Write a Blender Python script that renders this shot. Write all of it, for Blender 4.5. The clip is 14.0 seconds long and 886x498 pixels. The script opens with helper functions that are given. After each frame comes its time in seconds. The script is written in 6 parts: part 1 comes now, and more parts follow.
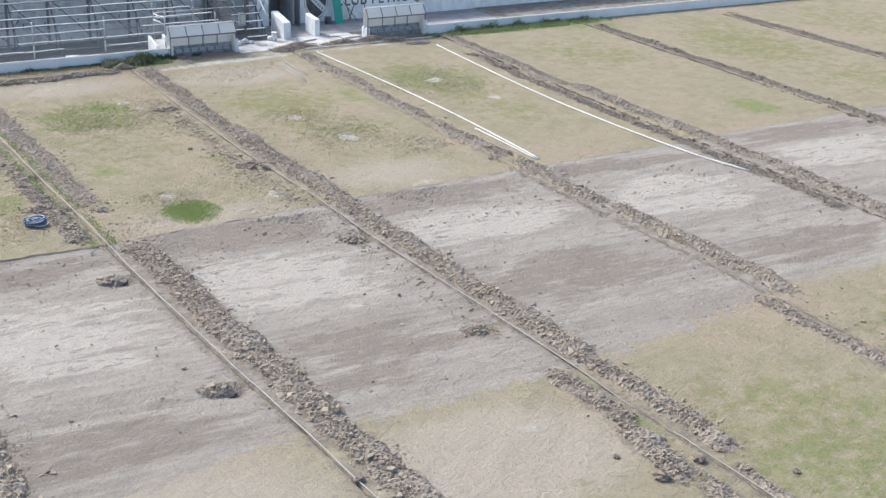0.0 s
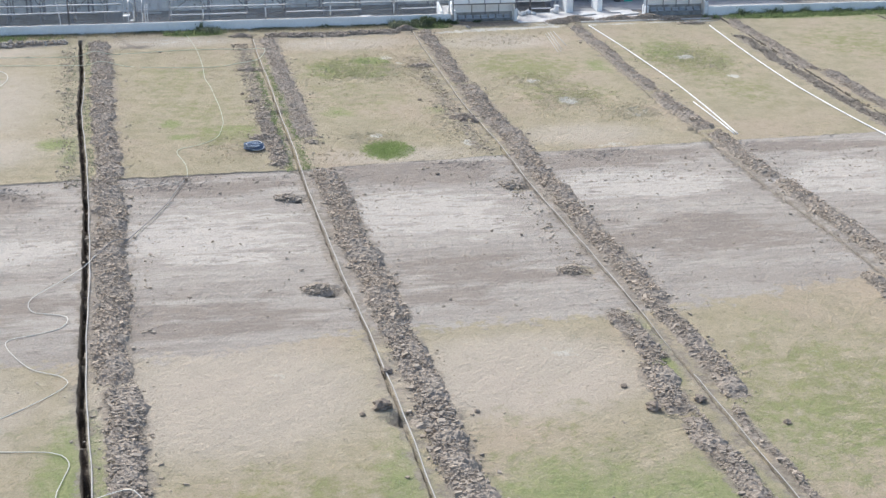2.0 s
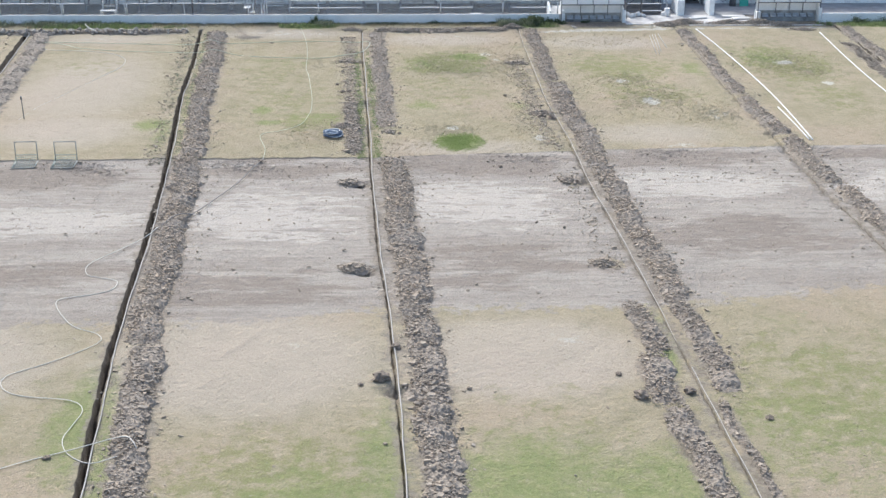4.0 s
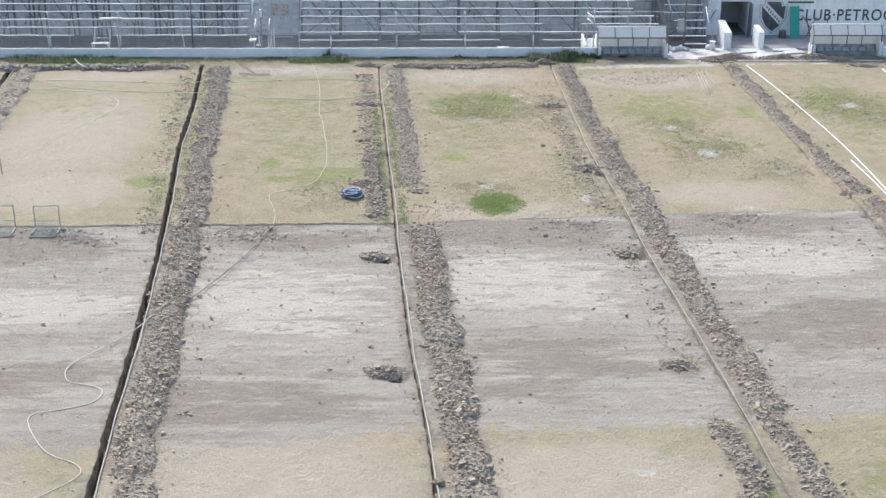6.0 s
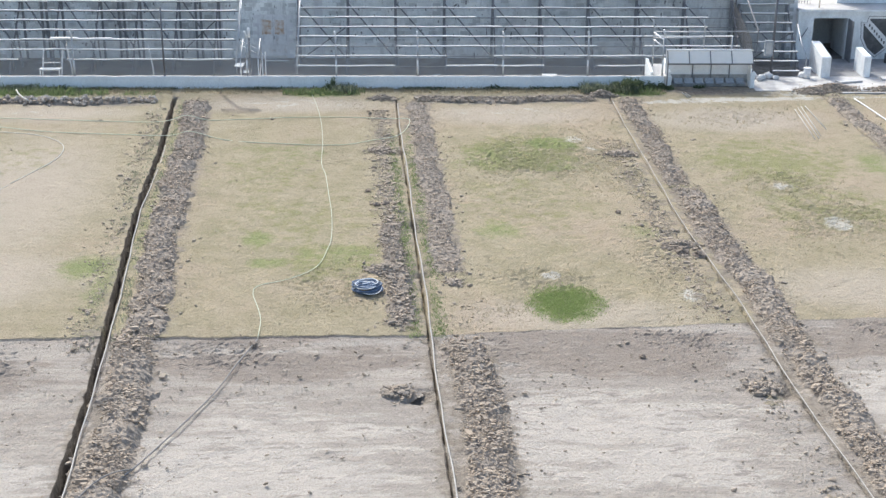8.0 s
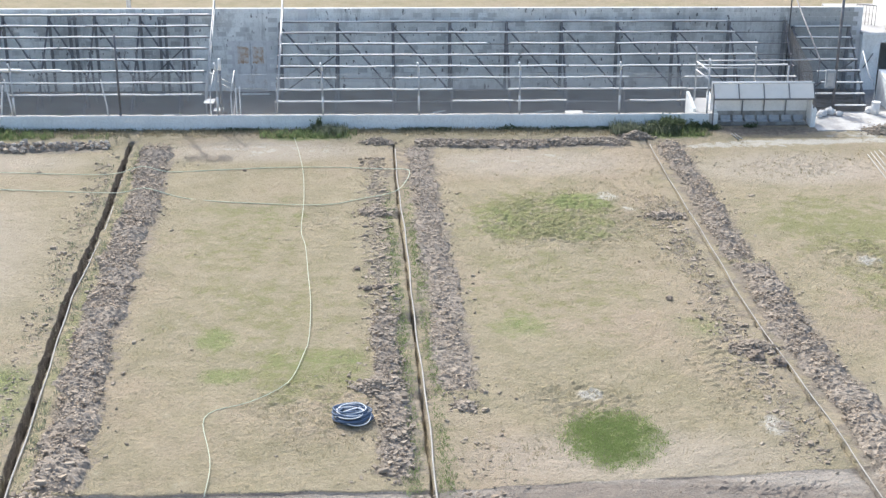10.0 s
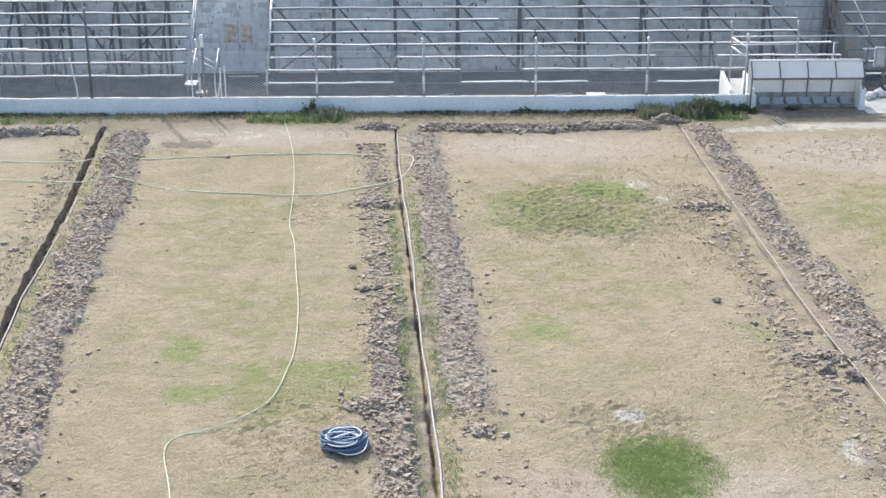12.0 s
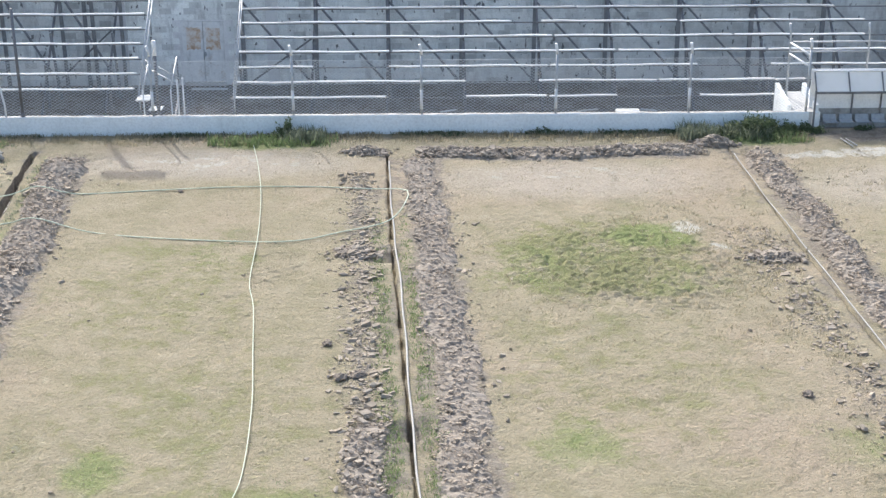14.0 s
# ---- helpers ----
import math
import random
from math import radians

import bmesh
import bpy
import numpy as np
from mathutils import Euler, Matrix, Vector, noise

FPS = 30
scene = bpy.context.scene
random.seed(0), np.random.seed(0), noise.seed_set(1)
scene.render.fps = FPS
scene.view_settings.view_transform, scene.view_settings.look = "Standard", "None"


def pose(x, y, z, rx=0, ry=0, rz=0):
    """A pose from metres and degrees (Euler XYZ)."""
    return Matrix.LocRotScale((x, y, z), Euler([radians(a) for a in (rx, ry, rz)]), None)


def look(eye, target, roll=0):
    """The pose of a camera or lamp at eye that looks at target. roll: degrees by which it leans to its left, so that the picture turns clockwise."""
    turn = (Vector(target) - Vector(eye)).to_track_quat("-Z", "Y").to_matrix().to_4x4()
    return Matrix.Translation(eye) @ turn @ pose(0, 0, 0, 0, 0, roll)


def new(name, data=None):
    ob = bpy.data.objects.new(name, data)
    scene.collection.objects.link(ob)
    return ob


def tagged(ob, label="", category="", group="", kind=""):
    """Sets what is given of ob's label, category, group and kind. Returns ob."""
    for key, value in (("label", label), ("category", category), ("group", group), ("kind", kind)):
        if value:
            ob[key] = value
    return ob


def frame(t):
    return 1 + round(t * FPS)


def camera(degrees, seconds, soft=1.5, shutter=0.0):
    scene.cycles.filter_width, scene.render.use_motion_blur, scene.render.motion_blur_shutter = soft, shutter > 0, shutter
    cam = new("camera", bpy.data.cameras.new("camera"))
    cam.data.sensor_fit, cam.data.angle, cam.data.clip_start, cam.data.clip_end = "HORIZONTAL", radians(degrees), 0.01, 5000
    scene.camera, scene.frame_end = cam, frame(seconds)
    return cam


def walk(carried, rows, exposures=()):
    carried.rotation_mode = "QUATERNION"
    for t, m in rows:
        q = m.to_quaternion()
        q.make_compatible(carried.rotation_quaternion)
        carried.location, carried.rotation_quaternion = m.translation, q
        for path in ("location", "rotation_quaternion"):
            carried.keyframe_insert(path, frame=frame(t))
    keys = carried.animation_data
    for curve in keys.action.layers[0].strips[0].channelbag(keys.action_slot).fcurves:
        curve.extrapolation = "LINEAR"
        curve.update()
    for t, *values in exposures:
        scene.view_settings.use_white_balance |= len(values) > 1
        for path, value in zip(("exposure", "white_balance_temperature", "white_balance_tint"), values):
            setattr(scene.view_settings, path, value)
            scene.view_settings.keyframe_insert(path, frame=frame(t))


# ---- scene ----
cam = camera(35.9, 14.0, 1.4)
PATH = [
    (0, (-11.416, -72.761, 19.153), (-10.5, -71.142, 18.418), 1.7),
    (0.5, (-9.604, -74.979, 19.246), (-8.822, -73.294, 18.505), 1.4),
    (1, (-7.379, -77.186, 19.323), (-6.744, -75.443, 18.574), 1.2),
    (1.5, (-4.946, -79.384, 19.312), (-4.464, -77.595, 18.56), 0.9),
    (2, (-2.42, -81.32, 19.271), (-2.102, -79.495, 18.516), 0.5),
    (2.5, (0.24, -82.827, 19.332), (0.351, -80.981, 18.571), 0.2),
    (3, (2.11, -83.728, 19.448), (2.162, -81.877, 18.691), 0.1),
    (3.2, (2.411, -83.894, 19.468), (2.466, -82.044, 18.713), 0.2),
    (3.7, (2.715, -84.010, 19.482), (2.769, -82.159, 18.728), 0.2),
    (4.2, (2.703, -83.559, 19.482), (2.755, -81.707, 18.730), 0.2),
    (4.8, (2.431, -82.065, 19.438), (2.481, -80.212, 18.689), 0.2),
    (5.3, (2.126, -79.857, 19.345), (2.175, -78.003, 18.597), 0.2),
    (5.5, (1.852, -78.718, 19.282), (1.907, -76.864, 18.535), 0.3),
    (6, (1.525, -75.532, 19.186), (1.578, -73.676, 18.443), 0.3),
    (6.5, (1.216, -71.829, 19.238), (1.268, -69.973, 18.495), 0.3),
    (7, (0.86, -67.985, 18.618), (0.911, -66.128, 17.879), 0.3),
    (7.5, (0.532, -63.847, 17.51), (0.582, -61.988, 16.773), 0.3),
    (8, (0.46, -59.865, 16.448), (0.513, -58.005, 15.714), 0.4),
    (8.5, (0.519, -56.482, 15.811), (0.571, -54.623, 15.075), 0.4),
    (9, (0.556, -53.771, 15.601), (0.608, -51.911, 14.867), 0.3),
    (9.2, (0.602, -52.868, 15.627), (0.652, -51.008, 14.893), 0.2),
    (9.7, (0.639, -50.934, 15.519), (0.688, -49.074, 14.786), 0.2),
    (10.2, (0.655, -49.303, 15.218), (0.700, -47.440, 14.489), 0.1),
    (10.8, (0.657, -47.677, 14.651), (0.699, -45.813, 13.926), 0.0),
    (11.3, (0.656, -46.544, 14.047), (0.697, -44.679, 13.324), -0.0),
    (11.5, (0.63, -46.145, 13.757), (0.671, -44.282, 13.032), -0.0),
    (12, (0.641, -44.905, 13.152), (0.682, -43.042, 12.426), -0.0),
    (12.5, (0.662, -43.394, 12.724), (0.703, -41.53, 11.999), 0.0),
    (13, (0.711, -41.575, 12.381), (0.75, -39.711, 11.655), -0.0),
    (13.5, (0.768, -39.37, 11.998), (0.806, -37.506, 11.273), -0.1),
    (14, (0.827, -36.846, 11.479), (0.865, -34.982, 10.756), -0.1),
]
walk(cam, [(t, look(eye, target, roll)) for t, eye, target, roll in PATH],
     exposures=[(0.0, 0.70, 6090, 8.0), (1.0, 0.71, 6090, 8.0), (3.0, 0.76, 6070, 7.5), (5.5, 0.80, 6110, 7.3), (7.0, 0.84, 6190, 7.0), (9.0, 0.87, 6250, 7.5), (11.5, 0.98, 6250, 7.5), (14.0, 1.0, 6230, 8.0)])

# ---- world, sun and exposure ----
SUN_WAY = Vector((0.44, -1.0, -0.96)).normalized()   # the way in which sunlight travels
sun_data = bpy.data.lights.new("sun", "SUN")
sun_data.energy, sun_data.angle, sun_data.color = 1.95, radians(0.5), (1.0, 0.985, 0.955)
sun = new("sun", sun_data)
sun.matrix_world = Matrix.Translation((0, 60, 60)) @ SUN_WAY.to_track_quat("-Z", "Y").to_matrix().to_4x4()
world = bpy.data.worlds.new("sky")
scene.world = world
world.use_nodes = True
sky = world.node_tree.nodes.new("ShaderNodeTexSky")
sky.sky_type, sky.sun_disc = "NISHITA", False
sky.sun_elevation = math.asin(-SUN_WAY.z)
sky.sun_rotation = math.atan2(-SUN_WAY.x, -SUN_WAY.y)
sky.dust_density = 4.0
sky.ozone_density = 0.7
back = world.node_tree.nodes["Background"]
back.inputs["Strength"].default_value = 0.153
world.node_tree.links.new(sky.outputs[0], back.inputs[0])

# ---- materials ----
def mat_new(name, rough=0.85, metal=0.0):
    m = bpy.data.materials.new(name)
    m.use_nodes = True
    b = m.node_tree.nodes["Principled BSDF"]
    b.inputs["Roughness"].default_value, b.inputs["Metallic"].default_value = rough, metal
    b.inputs["Specular IOR Level"].default_value = 0.25
    return m, m.node_tree.nodes, m.node_tree.links, b


def noise_node(N, L, vec, scale, detail=5.0, rough=0.6, stretch=None):
    n = N.new("ShaderNodeTexNoise")
    n.inputs["Scale"].default_value, n.inputs["Detail"].default_value, n.inputs["Roughness"].default_value = scale, detail, rough
    if stretch:
        mp = N.new("ShaderNodeMapping")
        mp.inputs["Scale"].default_value = stretch
        L.new(vec, mp.inputs["Vector"])
        vec = mp.outputs[0]
    L.new(vec, n.inputs["Vector"])
    return n.outputs["Fac"]


def ramp(N, L, fac, lo, hi, a=0.0, b=1.0):
    r = N.new("ShaderNodeMapRange")
    r.interpolation_type = "SMOOTHSTEP"
    for k, v in zip(("From Min", "From Max", "To Min", "To Max"), (lo, hi, a, b)):
        r.inputs[k].default_value = v
    L.new(fac, r.inputs["Value"])
    return r.outputs[0]


def math_node(N, L, op, a, b):
    n = N.new("ShaderNodeMath")
    n.operation = op
    for s, v in zip(n.inputs, (a, b)):
        if isinstance(v, (int, float)):
            s.default_value = v
        else:
            L.new(v, s)
    return n.outputs[0]


def mixc(N, L, fac, a, b, blend="MIX"):
    n = N.new("ShaderNodeMix")
    n.data_type, n.blend_type = "RGBA", blend
    for s, v in ((n.inputs[0], fac), (n.inputs[6], a), (n.inputs[7], b)):
        if isinstance(v, (int, float)):
            s.default_value = v
        elif isinstance(v, tuple):
            s.default_value = (*v, 1.0)
        else:
            L.new(v, s)
    return n.outputs[2]


def place(N):
    return N.new("ShaderNodeNewGeometry").outputs["Position"]


def bump(N, L, b, height, strength, dist):
    n = N.new("ShaderNodeBump")
    n.inputs["Strength"].default_value, n.inputs["Distance"].default_value = strength, dist
    L.new(height, n.inputs["Height"])
    L.new(n.outputs[0], b.inputs["Normal"])


def worn(name, base, dark, light=None, scale=3.0, rough=0.8, metal=0.0, fine=40.0, amount=0.6, bumpy=0.25, stretch=None):
    """A surface of one colour with stains at a large and grain at a small scale."""
    m, N, L, b = mat_new(name, rough, metal)
    p = place(N)
    n1 = noise_node(N, L, p, scale, 6, 0.65, stretch)
    n2 = noise_node(N, L, p, fine, 3, 0.6)
    c = mixc(N, L, ramp(N, L, n1, 0.42, 0.72, 0, amount), base, dark)
    if light:
        c = mixc(N, L, ramp(N, L, n1, 0.5, 0.25, 0, 0.7), c, light)
    c = mixc(N, L, ramp(N, L, n2, 0.35, 0.75, 0, 0.35), c, tuple(v * 0.6 for v in base))
    L.new(c, b.inputs["Base Color"])
    bump(N, L, b, n2, bumpy, 0.02)
    return m


def island_mat(name, a, c, rough=0.95, fine=32.0, through_light=0.0):
    """Loose pieces: the colour varies from piece to piece."""
    m, N, L, b = mat_new(name, rough)
    rnd = N.new("ShaderNodeNewGeometry").outputs["Random Per Island"]
    n2 = noise_node(N, L, place(N), fine, 6, 0.75)
    col = mixc(N, L, rnd, a, c)
    col = mixc(N, L, ramp(N, L, n2, 0.38, 0.68, 0, 0.55), col, tuple(v * 0.55 for v in a))
    L.new(col, b.inputs["Base Color"])
    b.inputs["Specular IOR Level"].default_value = 0.15
    bump(N, L, b, n2, 0.6, 0.018)
    if through_light:
        tr = N.new("ShaderNodeBsdfTranslucent")
        L.new(col, tr.inputs["Color"])
        mx = N.new("ShaderNodeMixShader")
        mx.inputs[0].default_value = through_light
        L.new(b.outputs[0], mx.inputs[1])
        L.new(tr.outputs[0], mx.inputs[2])
        L.new(mx.outputs[0], N["Material Output"].inputs["Surface"])
    return m


def stone_mat():
    """Rounded stones with dried earth on them: the tone varies from stone to stone."""
    m, N, L, b = mat_new("dusty_stone", 0.95)
    p = place(N)
    rnd = N.new("ShaderNodeObjectInfo").outputs["Random"]
    c = mixc(N, L, rnd, (0.56, 0.51, 0.45), (0.30, 0.262, 0.22))
    mud = noise_node(N, L, p, 5.0, 5, 0.7)
    grit = noise_node(N, L, p, 30.0, 5, 0.7)
    c = mixc(N, L, ramp(N, L, mud, 0.45, 0.7, 0, 0.6), c, (0.22, 0.187, 0.15))
    c = mixc(N, L, ramp(N, L, grit, 0.4, 0.7, 0, 0.4), c, (0.24, 0.21, 0.175))
    L.new(c, b.inputs["Base Color"])
    b.inputs["Specular IOR Level"].default_value = 0.15
    bump(N, L, b, grit, 0.6, 0.02)
    return m


def ground_mat():
    m, N, L, b = mat_new("field_soil_and_turf", 0.97)
    b.inputs["Specular IOR Level"].default_value = 0.1
    p = place(N)

    def attr(name):
        a = N.new("ShaderNodeAttribute")
        a.attribute_name = name
        return a.outputs["Fac"]
    big = noise_node(N, L, p, 0.16, 5, 0.6)
    mid = noise_node(N, L, p, 0.9, 6, 0.65)
    tuft = noise_node(N, L, p, 4.5, 5, 0.7)
    grain = noise_node(N, L, p, 17.0, 5, 0.75)
    streak = noise_node(N, L, p, 1.0, 6, 0.62, (0.09, 0.75, 1))
    streak2 = noise_node(N, L, p, 1.0, 5, 0.6, (0.22, 2.6, 1))
    # dry turf
    turf = mixc(N, L, ramp(N, L, mid, 0.35, 0.68), (0.366, 0.316, 0.222), (0.298, 0.266, 0.174))
    turf = mixc(N, L, ramp(N, L, big, 0.46, 0.66, 0, 0.8), turf, (0.385, 0.316, 0.235))
    turf = mixc(N, L, ramp(N, L, tuft, 0.5, 0.75, 0, 0.45), turf, (0.209, 0.185, 0.115))
    blot = noise_node(N, L, p, 1.9, 7, 0.72)
    turf = mixc(N, L, ramp(N, L, blot, 0.53, 0.62, 0, 0.4), turf, (0.25, 0.226, 0.142))
    turf = mixc(N, L, ramp(N, L, blot, 0.43, 0.34, 0, 0.45), turf, (0.44, 0.392, 0.285))
    turf = mixc(N, L, ramp(N, L, attr("tan"), 0.1, 0.9, 0, 0.72), turf, (0.445, 0.391, 0.329))
    jit = math_node(N, L, "MULTIPLY", math_node(N, L, "SUBTRACT", mid, 0.5), 1.3)
    jit2 = math_node(N, L, "MULTIPLY", math_node(N, L, "SUBTRACT", blot, 0.5), 2.2)
    jits = math_node(N, L, "ADD", jit, jit2)
    ol = ramp(N, L, math_node(N, L, "ADD", attr("olive"), jits), 0.25, 0.95, 0, 0.8)
    turf = mixc(N, L, ol, turf, (0.228, 0.235, 0.105))
    soft = math_node(N, L, "MULTIPLY", jits, 0.6)
    gr = ramp(N, L, math_node(N, L, "ADD", attr("green"), soft), 0.2, 0.95, 0, 0.85)
    lush = mixc(N, L, ramp(N, L, tuft, 0.35, 0.65), (0.182, 0.226, 0.083), (0.252, 0.281, 0.12))
    turf = mixc(N, L, gr, turf, lush)
    pale = ramp(N, L, math_node(N, L, "ADD", attr("pale"), jits), 0.35, 0.8, 0, 0.9)
    turf = mixc(N, L, pale, turf, (0.515, 0.49, 0.43))
    # scraped bare earth with tyre streaks
    dirt = mixc(N, L, ramp(N, L, streak, 0.36, 0.66), (0.405, 0.368, 0.322), (0.316, 0.282, 0.245))
    streak3 = noise_node(N, L, p, 1.0, 7, 0.7, (0.45, 6.0, 1))
    dirt = mixc(N, L, ramp(N, L, streak2, 0.48, 0.62, 0, 0.5), dirt, (0.278, 0.249, 0.218))
    dirt = mixc(N, L, ramp(N, L, streak3, 0.52, 0.64, 0, 0.22), dirt, (0.265, 0.237, 0.201))
    dirt = mixc(N, L, ramp(N, L, streak3, 0.45, 0.34, 0, 0.22), dirt, (0.46, 0.428, 0.374))
    dirt = mixc(N, L, ramp(N, L, tuft, 0.52, 0.66, 0, 0.2), dirt, (0.263, 0.233, 0.203))
    crust = noise_node(N, L, p, 1.0, 9, 0.78, (0.8, 2.2, 1))
    dirt = mixc(N, L, ramp(N, L, crust, 0.51, 0.57, 0, 0.2), dirt, (0.28, 0.251, 0.22))
    dirt = mixc(N, L, ramp(N, L, crust, 0.44, 0.38, 0, 0.24), dirt, (0.476, 0.444, 0.398))
    # flakes of darker and paler crust, drawn out along the wheel tracks
    flake = noise_node(N, L, p, 1.0, 6, 0.66, (1.5, 4.2, 1))
    dirt = mixc(N, L, ramp(N, L, flake, 0.55, 0.61, 0, 0.25), dirt, (0.258, 0.227, 0.196))
    dirt = mixc(N, L, ramp(N, L, flake, 0.42, 0.37, 0, 0.25), dirt, (0.481, 0.443, 0.391))
    js = math_node(N, L, "MULTIPLY", math_node(N, L, "SUBTRACT", streak, 0.5), 1.6)
    js = math_node(N, L, "ADD", js, math_node(N, L, "MULTIPLY", math_node(N, L, "SUBTRACT", streak3, 0.5), 0.7))
    jc = math_node(N, L, "ADD", math_node(N, L, "MULTIPLY", math_node(N, L, "SUBTRACT", crust, 0.5), 0.7), js)
    sweep = noise_node(N, L, p, 1.0, 7, 0.62, (0.33, 1.15, 1))
    jc = math_node(N, L, "ADD", math_node(N, L, "MULTIPLY", math_node(N, L, "SUBTRACT", sweep, 0.5), 2.6), jc)
    bl = ramp(N, L, math_node(N, L, "ADD", attr("bleached"), jc), 0.34, 0.72, 0, 0.9)
    dirt = mixc(N, L, bl, dirt, mixc(N, L, ramp(N, L, flake, 0.52, 0.64, 0, 0.35), (0.492, 0.453, 0.402), (0.35, 0.317, 0.277)))
    dk = ramp(N, L, math_node(N, L, "ADD", attr("damp"), jc), 0.36, 0.78, 0, 0.74)
    dirt = mixc(N, L, dk, dirt, mixc(N, L, ramp(N, L, flake, 0.48, 0.36, 0, 0.5), (0.238, 0.203, 0.172), (0.364, 0.323, 0.28)))
    bare = ramp(N, L, math_node(N, L, "ADD", attr("bare"), math_node(N, L, "MULTIPLY", jits, 0.5)), 0.4, 0.6)
    col = mixc(N, L, bare, turf, dirt)
    # crumbs of soil beside the trenches
    so = ramp(N, L, math_node(N, L, "ADD", attr("soil"), jits), 0.35, 0.75, 0, 0.9)
    soil = mixc(N, L, ramp(N, L, tuft, 0.35, 0.65), (0.312, 0.275, 0.228), (0.212, 0.183, 0.148))
    col = mixc(N, L, so, col, soil)
    # darker earth that paints shade into the trenches and before the dugouts
    shade_mix = ramp(N, L, attr("shaded_soil"), 0.3, 0.8)
    col = mixc(N, L, shade_mix, col, mixc(N, L, ramp(N, L, tuft, 0.35, 0.65), (0.146, 0.125, 0.105), (0.087, 0.075, 0.06)))
    fleck = math_node(N, L, "MULTIPLY", ramp(N, L, flake, 0.52, 0.60), ramp(N, L, sweep, 0.5, 0.6, 0, 0.8))
    col = mixc(N, L, math_node(N, L, "MULTIPLY", fleck, bare), col, (0.25, 0.222, 0.196))
    yd = ramp(N, L, attr("yard"), 0.4, 0.6)
    col = mixc(N, L, yd, col, mixc(N, L, ramp(N, L, blot, 0.47, 0.58, 0, 0.75), mixc(N, L, ramp(N, L, mid, 0.4, 0.65), (0.34, 0.32, 0.29), (0.24, 0.225, 0.205)), (0.20, 0.17, 0.14)))
    col = mixc(N, L, ramp(N, L, grain, 0.46, 0.68, 0, 0.36), col, (0.156, 0.13, 0.10))
    col = mixc(N, L, ramp(N, L, grain, 0.44, 0.32, 0, 0.26), col, (0.52, 0.48, 0.41))
    L.new(col, b.inputs["Base Color"])
    h = math_node(N, L, "ADD", math_node(N, L, "MULTIPLY", tuft, 1.0), math_node(N, L, "MULTIPLY", grain, 0.5))
    bump(N, L, b, h, 0.9, 0.12)
    return m


def block_mat():
    """Weathered concrete block: a tone for each block, sooty blotches, runs of damp and small dark chips."""
    m, N, L, b = mat_new("concrete_block", 0.95)
    p = place(N)
    rnd = N.new("ShaderNodeObjectInfo").outputs["Random"]
    isl = N.new("ShaderNodeNewGeometry").outputs["Random Per Island"]
    tone = math_node(N, L, "FRACT", math_node(N, L, "ADD", rnd, isl), 0.0)
    c = mixc(N, L, ramp(N, L, tone, 0.2, 1.0), (0.90, 0.92, 0.905), (0.775, 0.80, 0.785))
    c = mixc(N, L, ramp(N, L, tone, 0.86, 0.90, 0, 0.5), c, (0.44, 0.45, 0.45))
    c = mixc(N, L, ramp(N, L, tone, 0.10, 0.07, 0, 0.5), c, (0.88, 0.875, 0.86))
    big = noise_node(N, L, p, 0.55, 5, 0.65)
    runs = noise_node(N, L, p, 1.0, 7, 0.72, (2.6, 2.6, 0.45))
    fine = noise_node(N, L, p, 13.0, 5, 0.7)
    grit = noise_node(N, L, p, 34, 3, 0.6)
    # the wall tone darkens rightwards from the steel door along the open seating
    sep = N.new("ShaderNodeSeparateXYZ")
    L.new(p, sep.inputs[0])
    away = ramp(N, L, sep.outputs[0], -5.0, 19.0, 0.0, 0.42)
    # shade behind the short seating, put into the wall colour
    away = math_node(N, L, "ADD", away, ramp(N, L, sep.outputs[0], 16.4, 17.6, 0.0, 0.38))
    soot_shade = math_node(N, L, "ADD", ramp(N, L, big, 0.44, 0.66, 0.0, 0.32), away)
    c = mixc(N, L, soot_shade, c, (0.36, 0.37, 0.36))
    c = mixc(N, L, ramp(N, L, runs, 0.53, 0.68, 0, 0.55), c, (0.34, 0.35, 0.345))
    c = mixc(N, L, ramp(N, L, fine, 0.56, 0.66, 0, 0.36), c, (0.27, 0.275, 0.27))
    c = mixc(N, L, ramp(N, L, fine, 0.42, 0.32, 0, 0.45), c, (0.88, 0.875, 0.86))
    c = mixc(N, L, ramp(N, L, grit, 0.4, 0.75, 0, 0.3), c, (0.30, 0.30, 0.30))
    stain = noise_node(N, L, p, 1.0, 6, 0.68, (0.9, 0.9, 0.55))
    c = mixc(N, L, ramp(N, L, stain, 0.55, 0.66, 0, 0.5), c, (0.40, 0.395, 0.385))
    c = mixc(N, L, ramp(N, L, stain, 0.45, 0.34, 0, 0.45), c, (0.93, 0.93, 0.915))
    chip = noise_node(N, L, p, 1.0, 2, 0.5, (6.5, 6.5, 3.2))
    c = mixc(N, L, ramp(N, L, chip, 0.67, 0.70, 0, 0.85), c, (0.10, 0.10, 0.10))
    L.new(c, b.inputs["Base Color"])
    bump(N, L, b, fine, 0.5, 0.015)
    return m


def rust_door_mat():
    m, N, L, b = mat_new("rusty_sheet_steel", 0.8, 0.0)
    p = place(N)
    c = mixc(N, L, ramp(N, L, noise_node(N, L, p, 5, 5), 0.4, 0.7), (0.72, 0.73, 0.73), (0.60, 0.61, 0.62))
    n = noise_node(N, L, p, 2.6, 6, 0.7)
    c = mixc(N, L, ramp(N, L, n, 0.56, 0.7, 0, 0.5), c, (0.42, 0.33, 0.26))
    c = mixc(N, L, ramp(N, L, noise_node(N, L, p, 1.0, 6, 0.7, (5, 5, 0.8)), 0.52, 0.66, 0, 0.5), c, (0.40, 0.40, 0.39))
    L.new(c, b.inputs["Base Color"])
    return m


